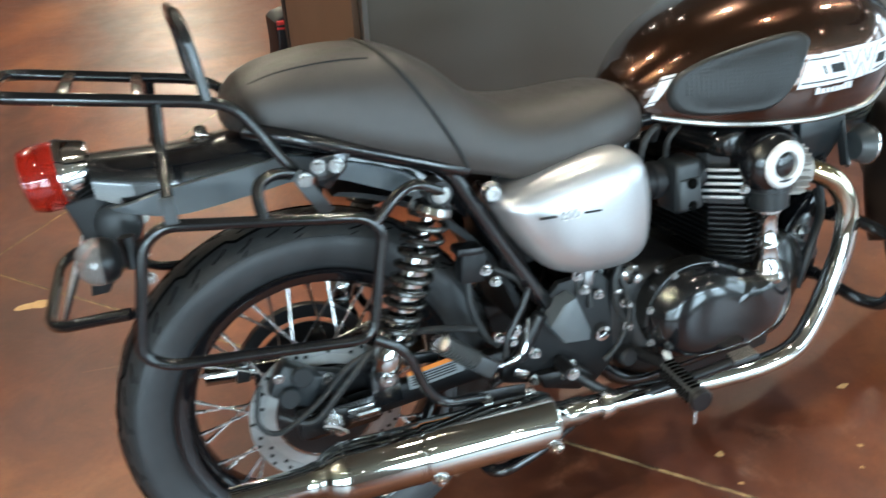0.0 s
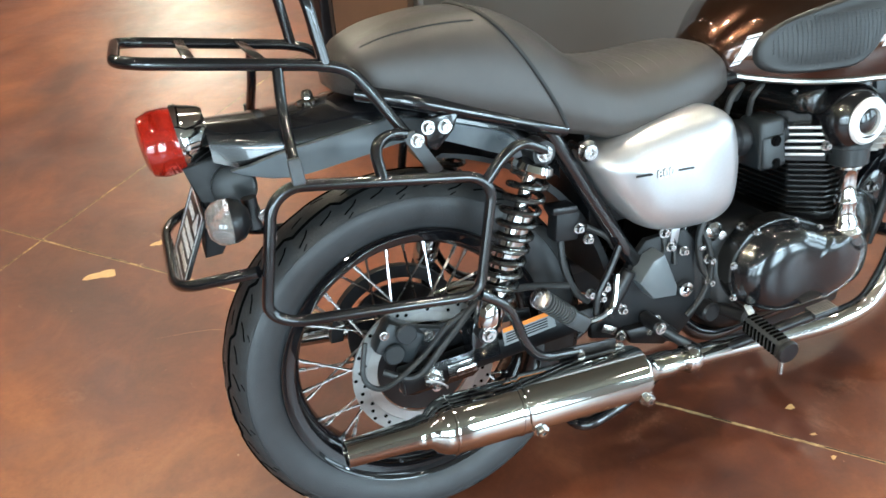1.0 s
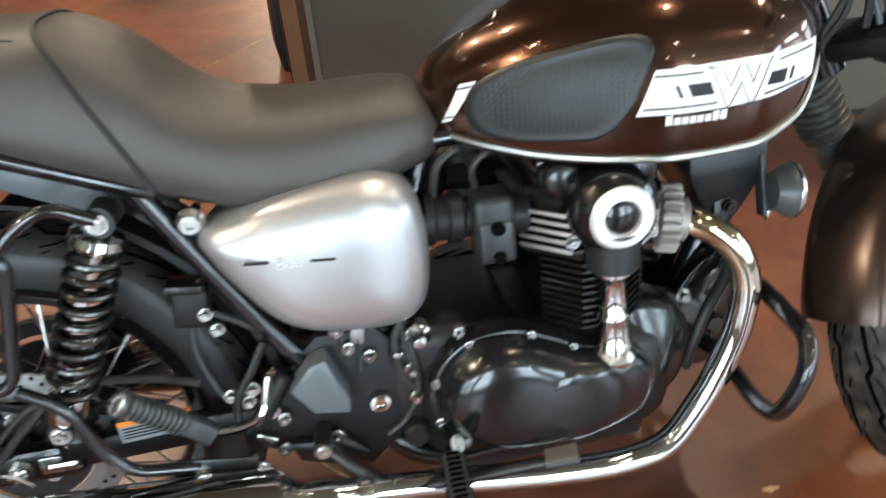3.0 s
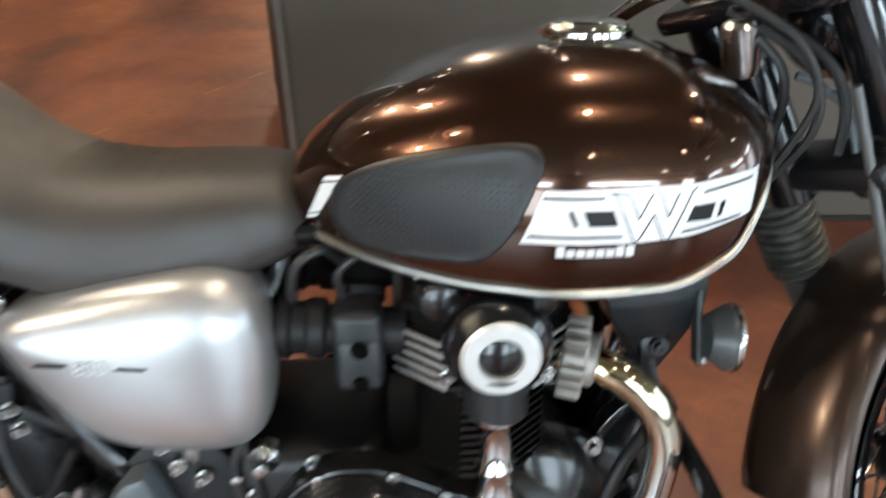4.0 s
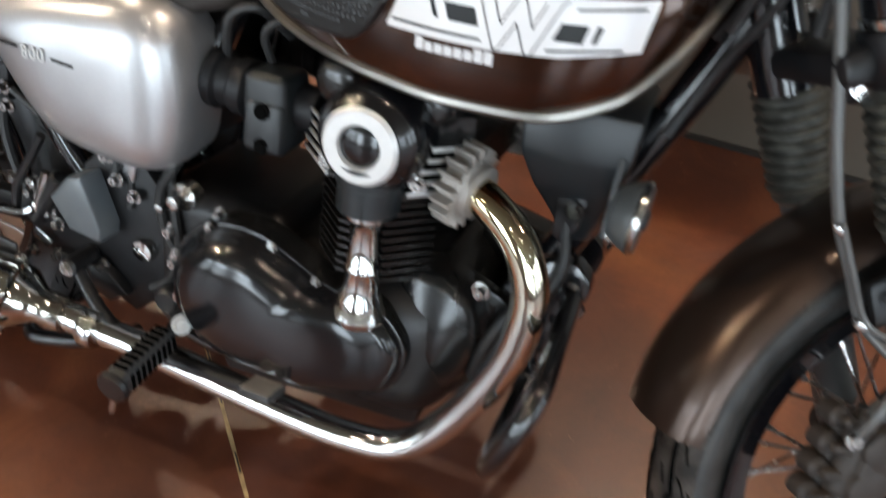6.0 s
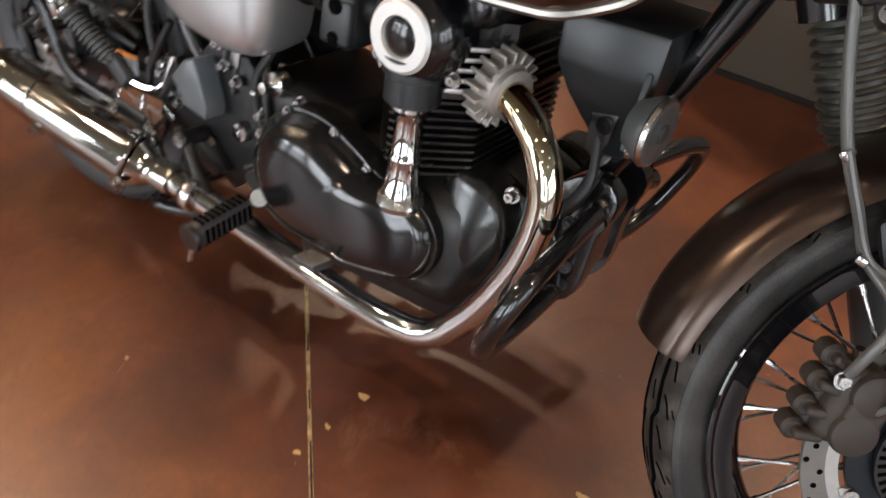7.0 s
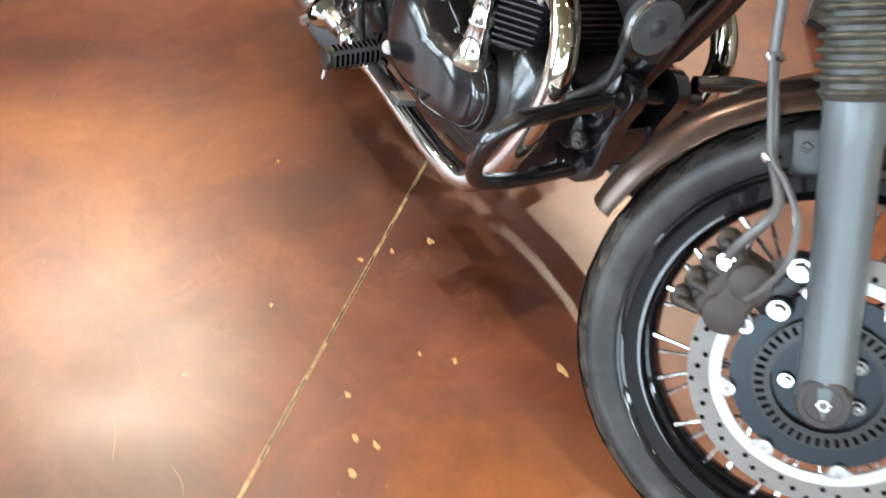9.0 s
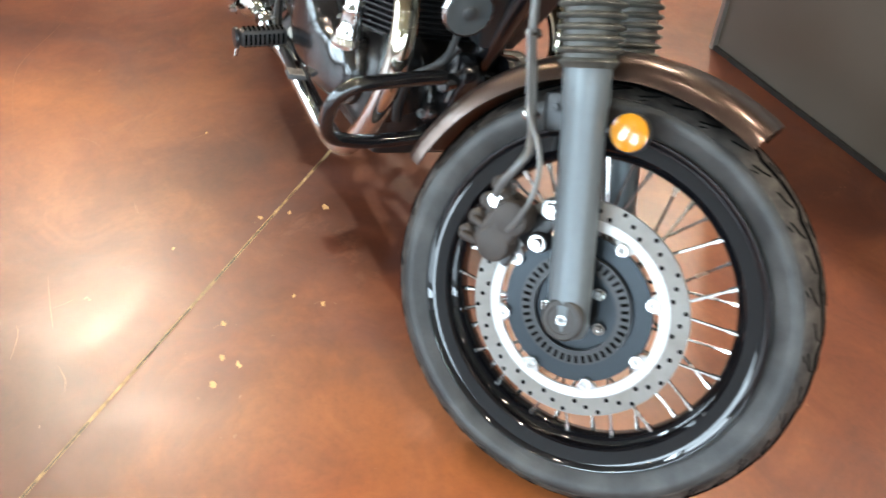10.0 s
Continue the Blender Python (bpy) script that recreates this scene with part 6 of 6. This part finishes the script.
part("shroud_bracket", slab([(1.005, 0.555), (1.04, 0.555), (1.035, 0.515), (1.022, 0.49), (1.008, 0.50)], -0.06, -0.066, 0.003), SATIN, bike)
part("shroud_bolt", bolt((1.028, -0.071, 0.538), r=0.008, h=0.006), DARKCOVER, bike)
horn = lathe([(0.012, -0.028), (0.026, -0.024), (0.036, -0.008), (0.039, 0.0), (0.039, 0.006), (0.035, 0.009), (0.022, 0.006), (0.010, 0.010), (0.0, 0.011)], (1.094, -0.104, 0.566), (1.0, -0.08, -0.05), 32)
hn = part("horn", horn, HORN_FACE, bike, "round grey horn with a bright rim")
part("horn_rim", lathe([(0.0385, 0.0), (0.0405, 0.003), (0.0385, 0.008), (0.036, 0.008)], (1.094, -0.104, 0.566), (1.0, -0.08, -0.05), 32, closed=True), DULL_CHROME, hn)
part("horn_boss", lathe([(0.011, 0.0), (0.011, 0.0115), (0.008, 0.0135), (0.0, 0.0135)], (1.094, -0.104, 0.566), (1.0, -0.08, -0.05), 20), DARK_STEEL, hn)
part("horn_bracket", block((0.008, 0.022, 0.088), pose(1.066, -0.082, 0.570, -14, 0, 0), 0.003), DARK_STEEL, hn)
part("bracket_bolt", bolt((1.070, -0.090, 0.532), (1, -0.2, 0), 0.009, 0.007), DULL_CHROME, hn)
part("shroud_hose", tube([(1.02, -0.06, 0.52), (1.03, -0.075, 0.47), (1.02, -0.08, 0.43)], 0.006, 8), HOSE, bike)

# -- front end, turned with the bars --
P = Vector((math.cos(RAKE), 0, math.sin(RAKE)))


def fork_point(s, y, fwd=0.0):
    return STEER @ (FRONT + AXIS * s + P * fwd + Vector((0, y, 0)))


STEER3 = STEER.to_3x3()
FAX = STEER3 @ AXIS
FSIDE = STEER3 @ Vector((0, -1, 0))
FFWD = STEER3 @ P
for s in (-1, 1):
    y = 0.092 * s
    leg = part("fork_leg", lathe([(0.022, -0.03), (0.027, -0.02), (0.0285, 0.03), (0.0285, 0.27), (0.0305, 0.275), (0.0305, 0.318), (0.027, 0.322)], fork_point(0, y), FAX, 32), FORK, bike, "grey painted fork leg")
    part("axle_boss", lathe([(0.028, 0), (0.029, 0.006), (0.029, 0.012), (0.026, 0.015), (0.020, 0.0152), (0.019, 0.0140), (0.0, 0.0140)], fork_point(-0.002, s * 0.105), FSIDE * -s, 28), BOSS, leg)
    part("axle_hex", lathe([(0.0075, 0.012), (0.0075, 0.0165), (0.0045, 0.0165), (0.004, 0.0135), (0.0, 0.0135)], fork_point(-0.002, s * 0.105), FSIDE * -s, 6), DULL_CHROME, leg)
    prof = [(0.032, 0.318)]
    for k in range(11):
        z, r = 0.326 + 0.0136 * k, 0.0425 if k else 0.038
        prof += [(0.0345, z - 0.0040), (r - 0.0016, z - 0.0028), (r, z), (r - 0.0016, z + 0.0028), (0.0345, z + 0.0042)]
    prof += [(0.036, 0.478)]
    part("fork_gaiter", lathe(prof, fork_point(0, y), FAX, 32), GAITER, leg, "ribbed black rubber fork gaiter", angle=50)
    part("lower_clamp_ring", lathe([(0.037, 0.478), (0.040, 0.482), (0.040, 0.525), (0.037, 0.529)], fork_point(0, y), FAX, 28), SATIN, leg)
    part("bright_ring", lathe([(0.034, 0.529), (0.0365, 0.531), (0.0365, 0.538), (0.034, 0.540)], fork_point(0, y), FAX, 28), CHROME, leg)
    part("fork_cover", lathe([(0.034, 0.540), (0.034, 0.705), (0.030, 0.715)], fork_point(0, y), FAX, 28), BLACK, leg, "black upper fork cover")
    part("clamp_bolt", bolt(fork_point(0.490, s * 0.118, -0.026), FSIDE * -s, 0.008, 0.012), DULL_CHROME, leg)
    part("clamp_bolt", bolt(fork_point(0.515, s * 0.118, -0.026), FSIDE * -s, 0.008, 0.012), DULL_CHROME, leg)
    # mudguard stay plate and reflector
    part("mudguard_plate", moved(block((0.045, 0.004, 0.05), Matrix.Translation(FRONT + AXIS * 0.262 + P * -0.035 + Vector((0, s * 0.078, 0))) @ pose(0, 0, 0, 0, -26, 0), 0.006), STEER), DARK_STEEL, leg)
    part("plate_bolt", bolt(fork_point(0.268, s * 0.081, -0.042), FSIDE * -s, 0.006, 0.006), DARK_STEEL, leg)
    refl = part("reflector_housing", lathe([(0.018, -0.012), (0.0255, -0.008), (0.0255, 0.002), (0.0235, 0.003)], fork_point(0.243, s * 0.092, 0.060), FSIDE * -s, 28), PLASTIC, leg)
    part("reflector", lathe([(0.0235, 0.001), (0.0235, 0.004), (0.018, 0.006), (0.0, 0.007)], fork_point(0.243, s * 0.092, 0.060), FSIDE * -s, 28), AMBER, leg, "round amber side reflector")
    part("reflector_arm", rod(fork_point(0.243, s * 0.088, 0.0), fork_point(0.243, s * 0.088, 0.045), 0.006, 8), SATIN, leg)
part("front_axle", rod(fork_point(0, -0.10), fork_point(0, 0.10), 0.010, 16), DULL_CHROME, bike)
lc = moved(block((0.075, 0.20, 0.034), Matrix.Translation(FRONT + AXIS * 0.503 + P * -0.03) @ pose(0, 0, 0, 0, -26, 0), 0.010), STEER)
part("lower_fork_clamp", lc, SATIN, bike, "black lower fork clamp")
uc = moved(block((0.085, 0.23, 0.028), Matrix.Translation(FRONT + AXIS * 0.715 + P * -0.03) @ pose(0, 0, 0, 0, -26, 0), 0.010), STEER)
part("upper_fork_clamp", uc, BLACK, bike, "black upper fork clamp")
for s in (-1, 1):
    part("fork_cap", lathe([(0.026, 0), (0.026, 0.01), (0.018, 0.016), (0.012, 0.018), (0.0, 0.018)], fork_point(0.728, s * 0.092), FAX, 6), DULL_CHROME, bike)

# front mudguard: a rounded blade round the tyre
rings = []
for k in range(41):
    a = radians(75 + 97 * k / 40)
    taper = 1.0 if 0 < k < 40 else 0.97
    ring = []
    for inset in (0.0, 0.003):
        row = []
        for j in range(13):
            f = (j / 12 - 0.5) * math.pi * 0.97
            w = (0.068 - inset) * math.sin(f) * taper
            r = 0.301 + (0.042 - inset) * max(0.0, math.cos(f)) ** 0.62
            row.append(STEER @ (FRONT + Vector((r * math.cos(a), w, r * math.sin(a)))))
        ring += row if inset == 0 else row[::-1]
    rings.append(ring)
part("front_mudguard", loft(rings), FENDER, bike, "metallic brown-grey front mudguard", angle=60)

# front caliper: two merged piston covers, a ribbed back and its bracket
CM = STEER @ Matrix.Translation(FRONT + AXIS * 0.103 + P * -0.100) @ pose(0, 0, 0, 0, 7, 0)
CDIR = CM.to_3x3() @ Vector((0, -1, 0))
cb = block((0.046, 0.052, 0.088), CM @ pose(-0.008, -0.080, 0), 0.014, None, 4)
for dz in (-0.022, 0.022):
    lathe([(0.024, -0.03), (0.0245, 0.004), (0.023, 0.008), (0.020, 0.0095), (0.0, 0.010)], CM @ Vector((0.004, -0.104, dz)), CDIR, 28, cb)
block((0.040, 0.030, 0.036), CM @ pose(0.004, -0.098, 0), 0.006, cb, 3)
caliper = part("front_caliper", cb, CAST_GREY, bike, "dusty dark cast brake caliper")
for k, z in enumerate((-0.043, -0.016, 0.012, 0.040)):
    lobe = rod(CM @ Vector((-0.042, -0.062, z * 1.04)), CM @ Vector((-0.042, -0.091, z * 1.04)), 0.0125, 20, bevel=0.004)
    part("caliper_lobe", lobe, CAST_GREY, caliper)
    part("caliper_rib", block((0.030, 0.034, 0.0105), CM @ pose(-0.031, -0.086, z, 0, z * 260, 0), 0.004, None, 3), CAST_GREY, caliper)
part("rib_bolt", bolt(CM @ Vector((-0.030, -0.102, 0.026)), CDIR, 0.0075, 0.006), DULL_CHROME, caliper)
part("caliper_bridge", block((0.020, 0.024, 0.086), CM @ pose(-0.030, -0.074, 0), 0.007, None, 3), CAST_GREY, caliper)
part("caliper_bracket", block((0.030, 0.012, 0.085), CM @ pose(0.036, -0.070, 0.034, 0, 12, 0), 0.006), SATIN, caliper)
for x, z, r in ((0.036, 0.061, 0.0095), (0.047, 0.011, 0.0085)):
    part("caliper_boss", lathe([(r * 1.75, -0.02), (r * 1.75, 0.0), (r * 1.5, 0.003)], CM @ Vector((x, -0.080, z)), CDIR, 20), SATIN, caliper)
    part("caliper_bolt", bolt(CM @ Vector((x, -0.083, z)), CDIR, r, 0.012), DULL_CHROME, caliper)
part("bleed_screw", rod(CM @ Vector((-0.020, -0.088, 0.042)), CM @ Vector((-0.026, -0.094, 0.060)), 0.005, 8), DULL_CHROME, caliper)
part("caliper_pin", rod(CM @ Vector((0.024, -0.074, -0.050)), CM @ Vector((0.024, -0.074, -0.028)), 0.007, 12, bevel=0.002), DARK_STEEL, caliper)
part("front_brake_hose", tube([(1.195, -0.10, 0.85), (1.225, -0.105, 0.76), (1.250, -0.112, 0.68), (1.276, -0.113, 0.614), (1.303, -0.111, 0.567), (1.326, -0.110, 0.525), (1.352, -0.120, 0.508), (1.372, -0.132, 0.496), (1.374, -0.142, 0.477), (1.366, -0.150, 0.446), (1.360, -0.150, 0.422)], 0.0058, 10), PALE_HOSE, bike, "grey sheathed front brake hose")
part("speed_sensor_wire", tube([(1.276, -0.120, 0.620), (1.304, -0.119, 0.570), (1.330, -0.118, 0.528), (1.362, -0.122, 0.515), (1.398, -0.128, 0.492), (1.416, -0.138, 0.455), (1.410, -0.142, 0.415), (1.395, -0.14, 0.385)], 0.0036, 8), PALE_HOSE, bike)
part("hose_clip", block((0.012, 0.022, 0.010), pose(1.276, -0.112, 0.614, 0, 30, 0), 0.003), DULL_CHROME, bike)
part("hose_clip", block((0.012, 0.024, 0.010), pose(1.326, -0.112, 0.524, 0, 20, 0), 0.003), DULL_CHROME, bike)

# bars, instruments, headlamp
bar_pts = [(0.70, -0.36, -0.13), (0.715, -0.25, -0.085), (0.745, -0.14, -0.05), (0.75, -0.06, -0.045), (0.75, 0.06, -0.045), (0.745, 0.14, -0.05), (0.715, 0.25, -0.085), (0.70, 0.36, -0.13)]
bars = part("handlebar", sweep(bmesh.new(), catmull([fork_point(a, b, c) for a, b, c in bar_pts], 8), 0.011, 12), CHROME, bike, "low handlebar")
for s in (-1, 1):
    part("grip", rod(fork_point(0.705, s * 0.26, -0.09), fork_point(0.70, s * 0.37, -0.135), 0.016, 16, bevel=0.004), RUBBER, bars)
    part("lever", tube([fork_point(0.70, s * 0.22, -0.05), fork_point(0.69, s * 0.28, -0.045), fork_point(0.68, s * 0.36, -0.075)], 0.006, 8), DULL_CHROME, bars)
    gauge = part("instrument", lathe([(0.030, -0.05), (0.040, -0.03), (0.043, 0.0), (0.043, 0.018), (0.040, 0.024)], fork_point(0.785, s * 0.055, 0.055), FAX + FFWD * -0.5, 28), BLACK, bike, "round black-cased instrument")
    part("gauge_ring", lathe([(0.0435, 0.012), (0.046, 0.016), (0.0435, 0.026), (0.039, 0.026)], fork_point(0.785, s * 0.055, 0.055), FAX + FFWD * -0.5, 28, closed=True), CHROME, gauge)
part("master_reservoir", moved(block((0.05, 0.055, 0.035), Matrix.Translation(FRONT + AXIS * 0.75 + P * -0.06 + Vector((0, -0.17, 0))) @ pose(0, 0, 0, 0, -26, 0), 0.008), STEER), SATIN, bike)
hl = lathe([(0.0, -0.11), (0.04, -0.10), (0.07, -0.06), (0.085, 0.0), (0.088, 0.02), (0.084, 0.03)], fork_point(0.62, 0, 0.13), FFWD + FAX * -0.35, 36)
lamp_ob = part("headlamp", hl, BLACK, bike, "black headlamp shell")
part("headlamp_rim", lathe([(0.086, 0.02), (0.091, 0.024), (0.088, 0.036), (0.082, 0.036)], fork_point(0.62, 0, 0.13), FFWD + FAX * -0.35, 36, closed=True), CHROME, lamp_ob)
part("headlamp_glass", lathe([(0.083, 0.030), (0.06, 0.042), (0.0, 0.048)], fork_point(0.62, 0, 0.13), FFWD + FAX * -0.35, 36), CLEAR, lamp_ob)
for pts, r in (([(1.10, -0.05, 0.90), (1.13, -0.07, 0.86), (1.14, -0.05, 0.80), (1.12, -0.02, 0.74)], 0.0055), ([(1.08, -0.03, 0.92), (1.15, -0.085, 0.87), (1.165, -0.085, 0.80), (1.13, -0.05, 0.72), (1.10, -0.05, 0.64)], 0.005),
               ([(1.09, 0.0, 0.93), (1.17, -0.06, 0.88), (1.20, -0.075, 0.83), (1.205, -0.07, 0.77)], 0.006), ([(1.06, -0.08, 0.94), (1.12, -0.11, 0.90), (1.15, -0.11, 0.84), (1.13, -0.08, 0.76)], 0.0045)):
    part("control_cable", tube(pts, r, 8), HOSE, bike)
part("ignition_barrel", lathe([(0.018, 0), (0.020, 0.01), (0.020, 0.055), (0.014, 0.06)], (1.10, -0.035, 0.855), (-0.2, -0.2, 1), 20), DULL_CHROME, bike)

part("clamp_lug", block((0.030, 0.040, 0.058), pose(1.252, -0.044, 0.742, 0, -24, 0), 0.008), SATIN, bike)
for x, z in ((1.247, 0.755), (1.257, 0.730)):
    part("clamp_lug_bolt", bolt((x, -0.0645, z), (0, -1, 0), 0.0068, 0.007), DULL_CHROME, bike)
part("grey_cable", tube([(1.150, -0.06, 0.855), (1.165, -0.062, 0.85), (1.182, -0.064, 0.840), (1.200, -0.066, 0.828), (1.216, -0.068, 0.803), (1.226, -0.07, 0.772)], 0.0048, 8), GREY_PLASTIC_OR_SHEEN, bike)

# red-trimmed black bag standing behind the return panel
bag_ob = new("riding_bag")
bag_ob.matrix_world = pose(0.300, 1.93, 0.0, 0, 0, 12)
part("bag_body", slab([(-0.085, 0.0), (0.085, 0.0), (0.09, 0.30), (0.075, 0.385), (-0.075, 0.385), (-0.09, 0.30)], 0.05, -0.05, 0.015, smooth_steps=3), SATIN, bag_ob)
part("bag_rim", block((0.172, 0.108, 0.016), pose(0, 0, 0.366), 0.005), RED_CORD, bag_ob, "red rim at the bag's mouth")
part("bag_stripe", block((0.176, 0.104, 0.008), pose(0, 0, 0.338, 0, 6, 0), 0.002), RED_CORD, bag_ob)
tagged(bag_ob, "black bag with red trim standing by the partition", "bag")
